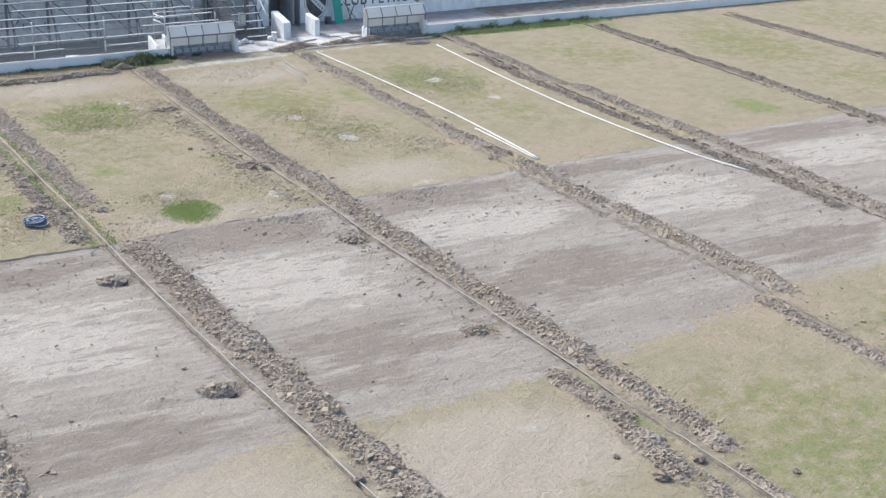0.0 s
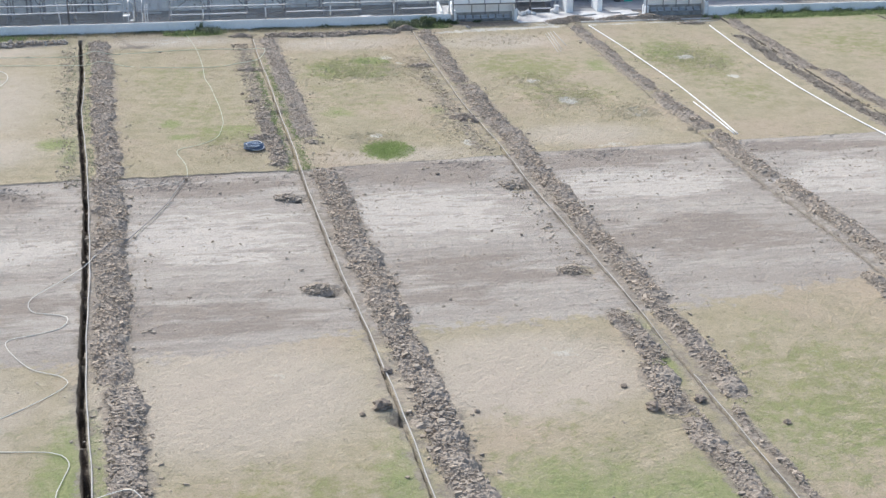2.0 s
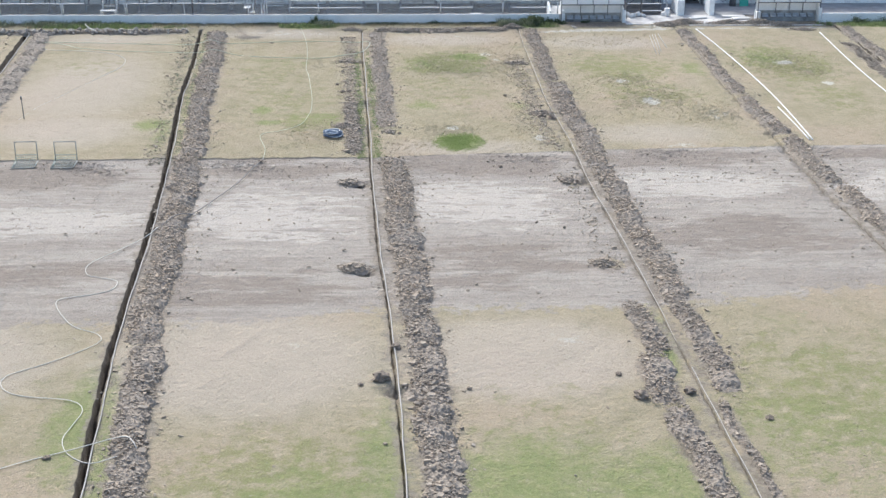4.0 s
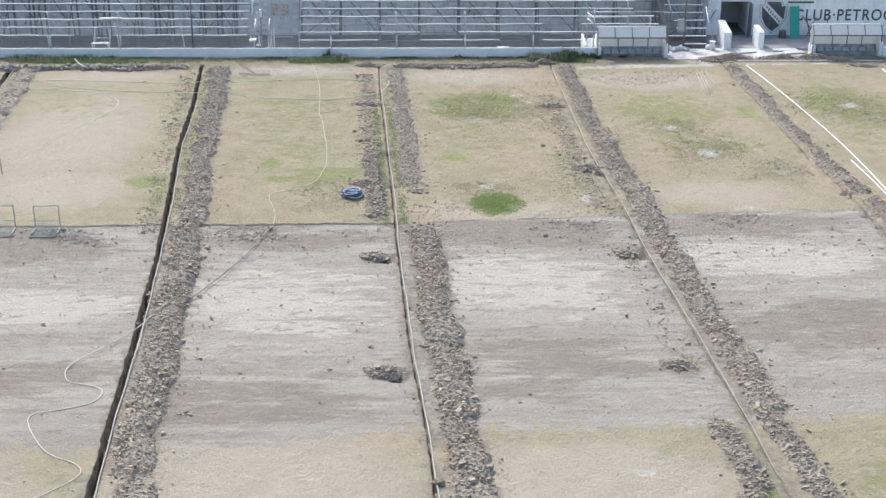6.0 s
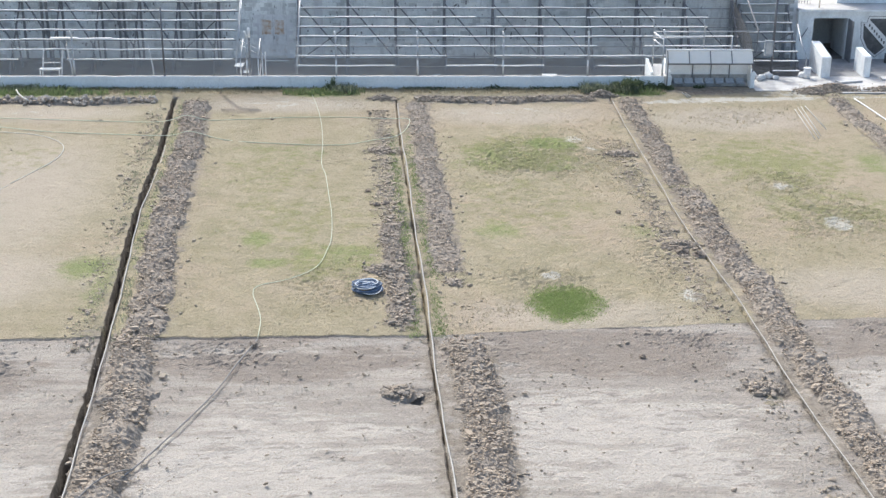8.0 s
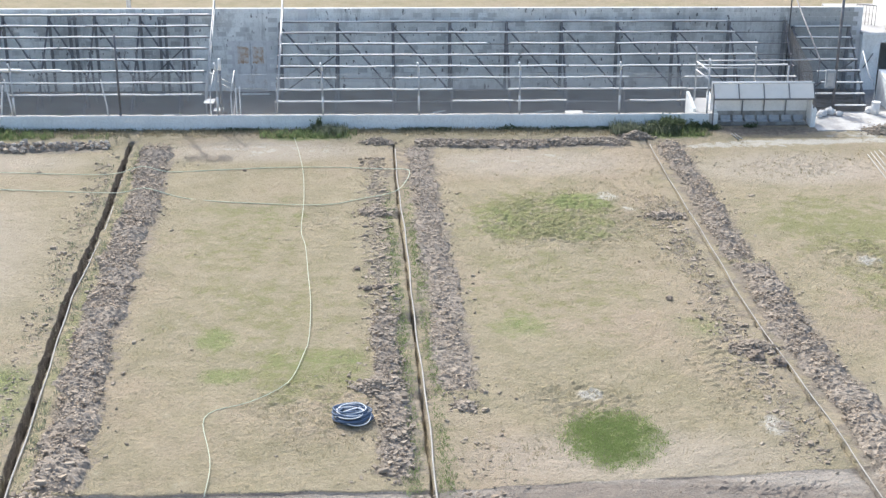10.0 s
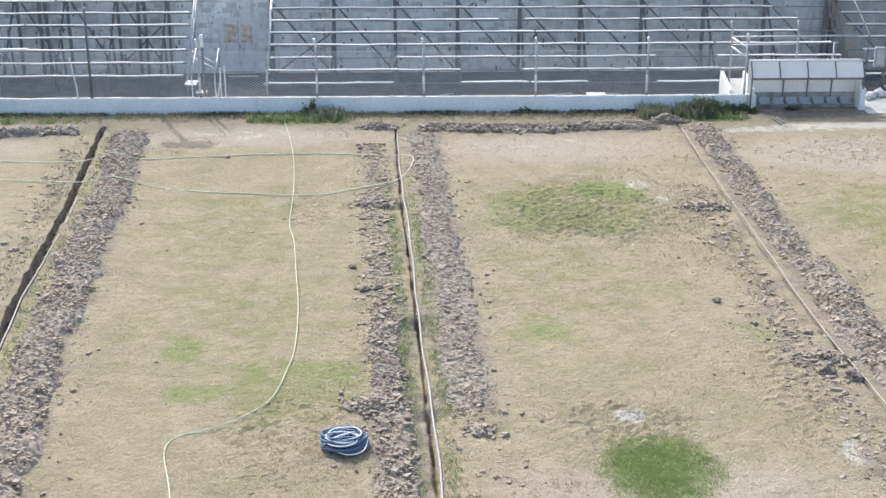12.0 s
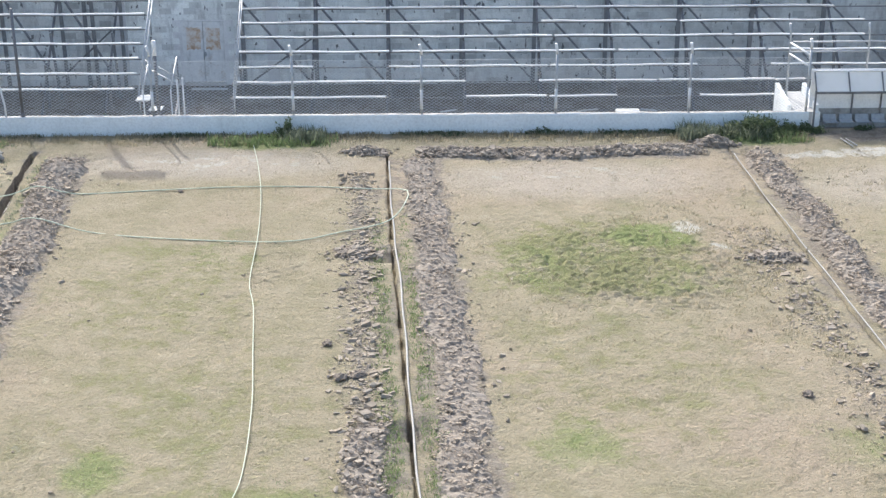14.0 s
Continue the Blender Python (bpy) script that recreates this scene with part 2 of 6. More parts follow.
def rust_mat():
    """Rust that eats through pale paint in patches."""
    m, N, L, b = mat_new("flaking_rust", 0.9)
    p = place(N)
    n = noise_node(N, L, p, 4.5, 7, 0.72)
    c = mixc(N, L, ramp(N, L, n, 0.40, 0.60), (0.66, 0.64, 0.61), (0.50, 0.36, 0.25))
    c = mixc(N, L, ramp(N, L, n, 0.58, 0.68, 0, 0.8), c, (0.33, 0.205, 0.125))
    c = mixc(N, L, ramp(N, L, noise_node(N, L, p, 22, 4), 0.45, 0.7, 0, 0.4), c, (0.70, 0.69, 0.67))
    L.new(c, b.inputs["Base Color"])
    return m


MAT_GROUND = ground_mat()
MAT_SOIL = island_mat("crumbled_soil", (0.425, 0.365, 0.297), (0.27, 0.226, 0.178))
MAT_STONY = island_mat("grey_stony_spoil", (0.475, 0.40, 0.318), (0.31, 0.255, 0.196))
MAT_FARSOIL = island_mat("dull_brown_spoil", (0.30, 0.262, 0.213), (0.20, 0.172, 0.14))
MAT_SPILL = island_mat("spilled_soil", (0.46, 0.392, 0.312), (0.31, 0.26, 0.202))
MAT_STONE = stone_mat()
MAT_CRUMB = island_mat("dry_turf_lumps", (0.46, 0.41, 0.31), (0.33, 0.29, 0.21))
MAT_MOUND = worn("spoil_bank", (0.335, 0.288, 0.235), (0.222, 0.188, 0.15), (0.41, 0.362, 0.305), 7.0, 0.95, 0, 30, 0.9, 0.6)
MAT_CLOD = worn("moist_clod", (0.27, 0.224, 0.18), (0.165, 0.136, 0.108), None, 6.0, 0.95, 0, 28, 0.8, 0.8)
MAT_WHITEWALL = worn("whitewashed_render", (0.885, 0.905, 0.90), (0.64, 0.645, 0.635), (0.915, 0.935, 0.93), 1.5, 0.9, 0, 16, 0.75, 0.25, (1.4, 1.4, 0.6))
MAT_LOWWALL = worn("chalky_whitewash", (0.91, 0.935, 0.93), (0.765, 0.78, 0.765), (0.93, 0.95, 0.945), 0.9, 0.9, 0, 14, 0.7, 0.3, (1, 1, 0.5))
MAT_WALLTOP = worn("dusty_wall_top", (0.50, 0.485, 0.46), (0.30, 0.285, 0.265), (0.70, 0.69, 0.66), 3.0, 0.95, 0, 22, 0.9, 0.4)
MAT_ROOF = worn("dusty_roof_screed", (0.52, 0.51, 0.495), (0.34, 0.325, 0.305), (0.62, 0.61, 0.59), 0.8, 0.95, 0, 12, 0.9, 0.3)
MAT_WHITEPAINT = worn("white_paint", (0.80, 0.80, 0.79), (0.60, 0.59, 0.57), None, 2.5, 0.6, 0, 30, 0.5, 0.1)
MAT_PLANK = worn("painted_plank", (0.72, 0.72, 0.70), (0.42, 0.41, 0.39), None, 2.0, 0.7, 0, 30, 0.6, 0.2, (0.5, 3, 3))
MAT_STEEL_GREY = worn("weathered_steel", (0.22, 0.22, 0.23), (0.13, 0.12, 0.12), (0.30, 0.30, 0.31), 4.0, 0.6, 0.4, 30, 0.7, 0.1)
MAT_STEEL_DARK = worn("dark_painted_steel", (0.25, 0.255, 0.265), (0.17, 0.172, 0.178), (0.33, 0.33, 0.33), 4.0, 0.65, 0.2, 30, 0.7, 0.1)
MAT_STEEL_PALE = worn("galvanised_steel", (0.50, 0.51, 0.52), (0.33, 0.33, 0.33), None, 4.0, 0.5, 0.35, 30, 0.6, 0.1)
MAT_WIRE = worn("galvanised_wire", (0.76, 0.77, 0.78), (0.6, 0.6, 0.6), None, 8.0, 0.5, 0.1, 30, 0.6, 0.0)
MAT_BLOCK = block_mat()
MAT_MORTAR = worn("mortar", (0.74, 0.745, 0.75), (0.50, 0.50, 0.51), None, 2.0, 0.95, 0, 30, 0.7, 0.3)
MAT_DOOR = rust_door_mat()
MAT_RUST = rust_mat()
MAT_CONCRETE = worn("pale_concrete", (0.60, 0.585, 0.56), (0.40, 0.38, 0.36), (0.70, 0.69, 0.67), 0.9, 0.9, 0, 20, 0.7, 0.3)
MAT_HOSE = worn("pale_plastic_pipe", (0.66, 0.64, 0.585), (0.50, 0.48, 0.435), None, 6.0, 0.45, 0, 40, 0.5, 0.0)
MAT_HOSE_GREEN = worn("pale_green_hose", (0.60, 0.64, 0.50), (0.48, 0.52, 0.40), None, 5.0, 0.45, 0, 40, 0.5, 0.0)
MAT_HOSE_GREY = worn("grey_hose", (0.23, 0.225, 0.22), (0.15, 0.145, 0.14), None, 5.0, 0.6, 0, 40, 0.5, 0.0)
MAT_HOSE_BLUE = worn("blue_black_pipe", (0.125, 0.175, 0.26), (0.06, 0.09, 0.14), None, 5.0, 0.55, 0, 40, 0.5, 0.0)
MAT_TRENCHPIPE = worn("dusty_trench_pipe", (0.45, 0.428, 0.395), (0.33, 0.31, 0.28), (0.56, 0.535, 0.50), 1.2, 0.92, 0, 20, 0.7, 0.0)
MAT_TEAL = worn("teal_paint", (0.06, 0.36, 0.29), (0.04, 0.25, 0.21), None, 3.0, 0.6, 0, 30, 0.5, 0.1)
MAT_BLACKPAINT = worn("dark_grey_paint", (0.10, 0.10, 0.10), (0.20, 0.20, 0.20), None, 3.0, 0.8, 0, 25, 0.6, 0.0)
MAT_DARK = worn("dark_interior", (0.16, 0.16, 0.17), (0.10, 0.10, 0.10), None, 2.0, 0.9, 0, 20, 0.6, 0.1)
MAT_SEAT = worn("blue_grey_plastic", (0.36, 0.39, 0.42), (0.19, 0.20, 0.21), None, 4.0, 0.5, 0, 30, 0.6, 0.0)
MAT_NET = worn("green_net", (0.40, 0.52, 0.47), (0.30, 0.40, 0.36), None, 4.0, 0.8, 0, 30, 0.5, 0.0)
MAT_GOALBAR = worn("grey_green_bar", (0.40, 0.41, 0.38), (0.27, 0.27, 0.25), None, 4.0, 0.6, 0.2, 30, 0.5, 0.0)
MAT_DRYGRASS = island_mat("dry_grass", (0.48, 0.425, 0.30), (0.34, 0.30, 0.20), through_light=0.5)
MAT_GREENGRASS = island_mat("green_grass", (0.20, 0.275, 0.12), (0.30, 0.345, 0.18), through_light=0.5)
MAT_LUSH = island_mat("lush_grass", (0.265, 0.355, 0.13), (0.355, 0.42, 0.19), through_light=0.5)
MAT_WEED = island_mat("dark_weed_leaves", (0.11, 0.15, 0.08), (0.19, 0.225, 0.13), through_light=0.4)
MAT_DUSTYWEED = island_mat("dusty_weeds", (0.22, 0.255, 0.17), (0.33, 0.345, 0.255), through_light=0.4)
MAT_PIPE_GREY = worn("dull_white_pipe", (0.50, 0.49, 0.46), (0.38, 0.37, 0.34), None, 5.0, 0.5, 0, 40, 0.5, 0.0)
MAT_COIL_PALE = worn("pale_blue_pipe", (0.70, 0.74, 0.78), (0.55, 0.60, 0.65), None, 5.0, 0.4, 0, 40, 0.5, 0.0)
MAT_APRON = worn("dusty_concrete", (0.58, 0.56, 0.53), (0.36, 0.33, 0.295), (0.68, 0.665, 0.64), 1.1, 0.9, 0, 14, 0.9, 0.4)
MAT_FLOOR = worn("grey_concrete", (0.34, 0.335, 0.33), (0.22, 0.215, 0.21), (0.42, 0.415, 0.41), 1.2, 0.9, 0, 16, 0.8, 0.3)
MAT_BENCH = worn("mud_stained_concrete", (0.40, 0.40, 0.39), (0.19, 0.18, 0.165), (0.60, 0.60, 0.59), 2.2, 0.95, 0, 14, 0.9, 0.3)
MAT_BAG = worn("white_rubble_bags", (0.72, 0.71, 0.69), (0.50, 0.48, 0.45), None, 6.0, 0.8, 0, 30, 0.6, 0.2)


MAT_PANEL = worn("white_plastic_panel", (0.88, 0.885, 0.89), (0.74, 0.745, 0.75), None, 1.5, 0.6, 0, 20, 0.5, 0.05)
MAT_SCREEN = worn("dusty_netting", (0.25, 0.225, 0.20), (0.16, 0.14, 0.12), None, 4.0, 0.8, 0.0, 30, 0.6, 0.0)


def sheet_mat():
    """White sheet plastic that lets some of the sun through."""
    m, N, L, b = mat_new("white_sheet_plastic", 0.5)
    p = place(N)
    c = mixc(N, L, ramp(N, L, noise_node(N, L, p, 2.2, 5), 0.45, 0.75, 0, 0.5), (0.92, 0.91, 0.875), (0.80, 0.785, 0.745))
    L.new(c, b.inputs["Base Color"])
    tr = N.new("ShaderNodeBsdfTranslucent")
    L.new(c, tr.inputs["Color"])
    mx = N.new("ShaderNodeMixShader")
    mx.inputs[0].default_value = 0.35
    L.new(b.outputs[0], mx.inputs[1])
    L.new(tr.outputs[0], mx.inputs[2])
    L.new(mx.outputs[0], N["Material Output"].inputs["Surface"])
    return m


MAT_SHEET = sheet_mat()


# ---- mesh helpers ----
def mesh_np(name, verts, faces, material, smooth=False):
    """A mesh from arrays of corners and of faces that all have the same number of corners."""
    me = bpy.data.meshes.new(name)
    verts, faces = np.asarray(verts, np.float32), np.asarray(faces, np.int32)
    me.vertices.add(len(verts))
    me.vertices.foreach_set("co", verts.ravel())
    k = faces.shape[1]
    me.loops.add(faces.size)
    me.loops.foreach_set("vertex_index", faces.ravel())
    me.polygons.add(len(faces))
    me.polygons.foreach_set("loop_start", np.arange(0, faces.size, k, dtype=np.int32))
    me.update(calc_edges=True)
    me.validate()
    me.polygons.foreach_set("use_smooth", np.full(len(me.polygons), smooth))
    me.materials.append(material)
    return me


def empty(name, m=None):
    ob = new(name)
    ob.empty_display_size = 0.2
    if m is not None:
        ob.matrix_basis = m
    return ob


def part(name, bm, material, parent=None, label="", m=None):
    """Links a bmesh, or a finished mesh, as one object under a thing or a part."""
    if isinstance(bm, bmesh.types.BMesh):
        me = bpy.data.meshes.new(name)
        bm.to_mesh(me)
        bm.free()
        me.materials.append(material)
    else:
        me = bm
    ob = new(name, me)
    if parent:
        ob.parent = parent
    if m is not None:
        ob.matrix_basis = m
    if label:
        ob["label"] = label
    return ob


def box_bm(lo, hi, bevel=0.0, bm=None):
    bm = bm or bmesh.new()
    g = bmesh.ops.create_cube(bm, size=1.0)
    lo, hi = Vector(lo), Vector(hi)
    bmesh.ops.scale(bm, vec=hi - lo, verts=g["verts"])
    bmesh.ops.translate(bm, vec=(lo + hi) / 2, verts=g["verts"])
    if bevel:
        es = list({e for v in g["verts"] for e in v.link_edges})
        bmesh.ops.bevel(bm, geom=es, offset=bevel, segments=1, affect="EDGES", profile=0.5)
    return bm


def prism_bm(outline, depth, axis="y", bm=None):
    """An outline of (a, b) pushed through depth = (d0, d1) along the axis."""
    bm = bm or bmesh.new()

    def put(a, b, d):
        return (a, d, b) if axis == "y" else (d, a, b) if axis == "x" else (a, b, d)
    v0 = [bm.verts.new(put(a, b, depth[0])) for a, b in outline]
    v1 = [bm.verts.new(put(a, b, depth[1])) for a, b in outline]
    n = len(outline)
    bm.faces.new(v0[::-1])
    bm.faces.new(v1)
    for i in range(n):
        bm.faces.new((v0[i], v0[(i + 1) % n], v1[(i + 1) % n], v1[i]))
    bmesh.ops.recalc_face_normals(bm, faces=bm.faces)
    return bm


def tube_bm(points, radius, sides=6, bm=None, closed=False):
    """A round bar along a line of points."""
    bm = bm or bmesh.new()
    pts = [Vector(p) for p in points]
    rings = []
    n = len(pts)
    for i, p in enumerate(pts):
        a = pts[(i - 1) % n] if closed or i else p
        c = pts[(i + 1) % n] if closed or i < n - 1 else p
        d = (c - a).normalized()
        up = Vector((0, 0, 1)) if abs(d.z) < 0.9 else Vector((0, 1, 0))
        u = d.cross(up).normalized()
        w = d.cross(u)
        rings.append([bm.verts.new(p + radius * (math.cos(t) * u + math.sin(t) * w)) for t in [2 * math.pi * k / sides for k in range(sides)]])
    for i in range(n if closed else n - 1):
        r, s = rings[i], rings[(i + 1) % n]
        for k in range(sides):
            f = bm.faces.new((r[k], r[(k + 1) % sides], s[(k + 1) % sides], s[k]))
            f.smooth = True
    if not closed:
        bm.faces.new(rings[0][::-1])
        bm.faces.new(rings[-1])
    bmesh.ops.recalc_face_normals(bm, faces=bm.faces)
    return bm


def bar_bm(a, c, w, h=None, bm=None):
    """A square bar from a to c."""
    bm = bm or bmesh.new()
    a, c = Vector(a), Vector(c)
    d = c - a
    m = Matrix.Translation((a + c) / 2) @ d.to_track_quat("Z", "X").to_matrix().to_4x4()
    g = bmesh.ops.create_cube(bm, size=1.0)
    bmesh.ops.scale(bm, vec=(w, h or w, d.length), verts=g["verts"])
    bmesh.ops.transform(bm, matrix=m, verts=g["verts"])
    return bm


def spline(points, step=0.25):
    """A smooth line through points (Catmull-Rom)."""
    p = np.array(points, float)
    p = np.vstack([2 * p[0] - p[1], p, 2 * p[-1] - p[-2]])
    out = []
    for i in range(1, len(p) - 2):
        n = max(2, int(np.linalg.norm(p[i + 1] - p[i]) / step))
        for t in np.arange(n) / n:
            out.append(0.5 * ((2 * p[i]) + (p[i + 1] - p[i - 1]) * t + (2 * p[i - 1] - 5 * p[i] + 4 * p[i + 1] - p[i + 2]) * t**2
                              + (3 * p[i] - p[i - 1] - 3 * p[i + 1] + p[i + 2]) * t**3))
    return np.vstack([out, p[-2]])


rng = np.random.default_rng(7)
_bm = bmesh.new()
bmesh.ops.create_icosphere(_bm, subdivisions=1, radius=1.0)
_bm.verts.ensure_lookup_table()
ICO_V = np.array([v.co[:] for v in _bm.verts])
ICO_F = np.array([[v.index for v in f.verts] for f in _bm.faces])
_bm.free()


def rotations(n):
    q = rng.normal(size=(n, 4))
    q /= np.linalg.norm(q, axis=1)[:, None]
    w, x, y, z = q.T
    return np.stack([1 - 2 * (y * y + z * z), 2 * (x * y - z * w), 2 * (x * z + y * w), 2 * (x * y + z * w), 1 - 2 * (x * x + z * z),
                     2 * (y * z - x * w), 2 * (x * z - y * w), 2 * (y * z + x * w), 1 - 2 * (x * x + y * y)], 1).reshape(-1, 3, 3)


OCT_V = np.array([(1, 0, 0), (0, 1, 0), (-1, 0, 0), (0, -1, 0), (0, 0, 1), (0, 0, -1)], float)
OCT_F = np.array([(0, 1, 4), (1, 2, 4), (2, 3, 4), (3, 0, 4), (1, 0, 5), (2, 1, 5), (3, 2, 5), (0, 3, 5)])


SLAB_V = np.array([(-1, -1, -1), (1, -1, -1), (1, 1, -1), (-1, 1, -1), (-0.8, -0.8, 1), (0.8, -0.8, 1), (0.8, 0.8, 1), (-0.8, 0.8, 1)], float)
SLAB_F = np.array([(0, 2, 1), (0, 3, 2), (4, 5, 6), (4, 6, 7), (0, 1, 5), (0, 5, 4), (1, 2, 6), (1, 6, 5), (2, 3, 7), (2, 7, 6), (3, 0, 4), (3, 4, 7)])


def clods_arrays(xyz, size):
    """Broken flat lumps of earth, one at each place; the smallest have fewer faces."""
    xyz, size = np.asarray(xyz, float), np.asarray(size, float)
    small = size < 0.026
    if small.all() or not small.any():
        return crumbs_of(xyz, size) if small.all() else slabs_of(xyz, size)
    v0, f0 = crumbs_of(xyz[small], size[small])
    v1, f1 = slabs_of(xyz[~small], size[~small])
    return np.r_[v0, v1], np.r_[f0, f1 + len(v0)]


def set_down(xyz, size, lump, faces, lean):
    """Turns, tilts and places the lumps."""
    n = len(xyz)
    tilt = rotations(n) * lean + np.eye(3)[None] * (1 - lean)
    turn = rng.normal(0, 0.6, n)
    c, s = np.cos(turn), np.sin(turn)
    flat = np.zeros((n, 3, 3))
    flat[:, 0, 0], flat[:, 0, 1], flat[:, 1, 0], flat[:, 1, 1], flat[:, 2, 2] = c, -s, s, c, 1
    lump = np.einsum("nij,nkj->nki", flat @ tilt, lump) * np.asarray(size)[:, None, None]
    v = (lump + np.asarray(xyz)[:, None]).reshape(-1, 3)
    f = (faces[None] + (np.arange(n) * lump.shape[1])[:, None, None]).reshape(-1, 3)
    return v, f


def crumbs_of(xyz, size):
    n = len(xyz)
    lump = OCT_V[None] * 1.15 * rng.uniform(0.5, 1.35, (n, 6, 1)) * rng.uniform(0.6, 1.35, (n, 1, 3)) * np.array([1.25, 0.95, 0.55])
    return set_down(xyz, size, lump, OCT_F, 0.35)


def slabs_of(xyz, size):
    """Half of the lumps are flat and squarish, half of them knobbly."""
    n = len(xyz)
    if n > 3:
        k = n // 2
        knob = ICO_V[None] * rng.uniform(0.55, 1.3, (k, len(ICO_V), 1)) * np.stack([rng.uniform(0.9, 1.7, k), rng.uniform(0.7, 1.2, k), rng.uniform(0.4, 0.8, k)], 1)[:, None]
        v0, f0 = set_down(xyz[:k], size[:k], knob, ICO_F, 0.3)
        v1, f1 = slabs_of_rest(xyz[k:], size[k:])
        return np.r_[v0, v1], np.r_[f0, f1 + len(v0)]
    return slabs_of_rest(xyz, size)


def slabs_of_rest(xyz, size):
    n = len(xyz)
    lump = SLAB_V[None] * rng.uniform(0.55, 1.25, (n, 8, 3)) * np.stack([rng.uniform(0.8, 1.7, n), rng.uniform(0.6, 1.2, n), rng.uniform(0.25, 0.6, n)], 1)[:, None]
    return set_down(xyz, size, lump, SLAB_F, 0.2)


def blades_arrays(xyz, height, lean=0.6, blades=5, width=0.012, spread=0.05):
    """Tufts of narrow blades, one tuft at each place."""
    base = np.repeat(np.asarray(xyz, float), blades, 0)
    h = np.repeat(np.asarray(height, float), blades) * rng.uniform(0.6, 1.2, len(base))
    n = len(base)
    base = base + np.c_[rng.normal(0, spread, (n, 2)), np.zeros(n)]
    a = rng.uniform(0, 2 * np.pi, n)
    side = np.c_[np.cos(a), np.sin(a), np.zeros(n)] * (width * (0.6 + h[:, None] * 2))
    b = rng.uniform(0, 2 * np.pi, n)
    out = np.c_[np.cos(b), np.sin(b)] * (lean * h * rng.uniform(0.2, 1, n))[:, None]
    tip = base + np.c_[out, h]
    mid = base + np.c_[out * 0.35, h * 0.6]
    v = np.stack([base - side, base + side, mid + side * 0.7, tip, mid - side * 0.7], 1).reshape(-1, 3)
    f = np.array([[0, 1, 2], [0, 2, 4], [4, 2, 3]])[None] + (np.arange(n) * 5)[:, None, None]
    return v, f.reshape(-1, 3)


# ---- the plan ----
TRENCHES = {
    "Z": [(-20.55, 0.3), (-19.75, -10.3), (-18.2, -30), (-16.3, -60)],
    "A": [(-10.0, 0.4), (-9.36, -7.5), (-8.99, -14.5), (-8.3, -22), (-7.75, -28), (-7.25, -35.9), (-6.72, -45.2), (-5.95, -52.8), (-5.5, -60)],
    "B": [(0.0, 0.2), (0.24, -7), (0.6, -14), (0.9, -20.8), (1.12, -26), (1.62, -36.2), (2.05, -41), (2.35, -47), (2.63, -53), (2.8, -60)],
    "C": [(9.75, 0.7), (9.79, -8.9), (9.95, -15.7), (10.36, -23), (10.58, -28.7), (11.0, -36), (11.3, -40.8), (11.6, -48), (11.9, -53), (12.1, -60)],
    "D": [(19.6, 1.0), (19.74, -10.0), (19.82, -15.7), (20.12, -20), (20.25, -25), (20.35, -29.5), (20.7, -33.5), (20.85, -37), (21.0, -42), (21.4, -60)],
    "E": [(29.95, 1.4), (30.0, -11.7), (30.3, -20), (30.75, -28), (30.8, -35), (30.9, -60)],
    "F": [(40.5, 1.0), (40.9, -10), (41.2, -21.7), (41.6, -40), (42.0, -60)],
    "G": [(51.4, 0.0), (52.3, -13), (53.2, -40), (53.8, -60)],
}
HALF = {"Z": 0.17, "A": 0.105, "B": 0.042, "C": 0.032, "D": 0.05, "E": 0.08, "F": 0.08, "G": 0.08}
DEPTH = {"Z": 0.6, "A": 0.65, "B": 0.24, "C": 0.16, "D": 0.2, "E": 0.15, "F": 0.12, "G": 0.12}


def tx(k, y):
    p = np.array(TRENCHES[k])[::-1]
    return np.interp(y, p[:, 1], p[:, 0])


# banks of spoil along the trenches: trench, from y, to y, offset, half width, height, lumps for each metre
BANKS = [
    ("Z", 0.2, -60, 1.05, 0.62, 0.24, 55),
    ("A", 0.2, -25, 1.08, 0.62, 0.21, 70), ("A", -25, -44, 0.93, 0.60, 0.29, 96), ("A", -44, -60, 1.15, 0.56, 0.27, 90),
    ("B", 0.0, -20.5, 0.94, 0.50, 0.07, 72), ("B", -25.2, -41, 1.05, 0.64, 0.29, 95), ("B", -41, -60, 1.02, 0.58, 0.29, 95),
    ("B", -15.5, -24.5, -0.72, 0.40, 0.10, 62), ("C", 0.4, -12, 0.80, 0.48, 0.21, 75), ("C", -12, -26, 0.88, 0.60, 0.22, 80), ("C", -26, -41, 0.85, 0.52, 0.24, 80),
    ("C", -41, -47.8, 0.85, 0.42, 0.18, 70), ("C", -41.2, -45.0, -0.75, 0.42, 0.21, 80), ("C", -45.0, -48.4, -1.15, 0.52, 0.24, 90), ("C", -48.4, -60, -1.0, 0.45, 0.22, 80),
    ("C", -48.0, -60, 0.42, 0.16, 0.10, 45),
    ("D", 0.6, -15, 0.45, 0.44, 0.17, 75), ("D", -15, -22, 0.52, 0.46, 0.19, 80), ("D", -22, -29, 0.72, 0.5, 0.21, 80), ("D", -29, -39.8, 0.98, 0.5, 0.2, 75), ("D", -39.4, -60, -0.5, 0.36, 0.14, 70),
    ("E", 1.0, -12, 0.5, 0.42, 0.13, 80), ("E", -12, -28, 0.98, 0.48, 0.13, 80), ("E", -28, -60, 0.85, 0.55, 0.12, 80), ("E", -3, -34, -0.6, 0.4, 0.02, 30),
    ("F", 0.8, -60, 0.6, 0.45, 0.07, 90), ("G", 0, -60, 0.6, 0.45, 0.06, 80),
]
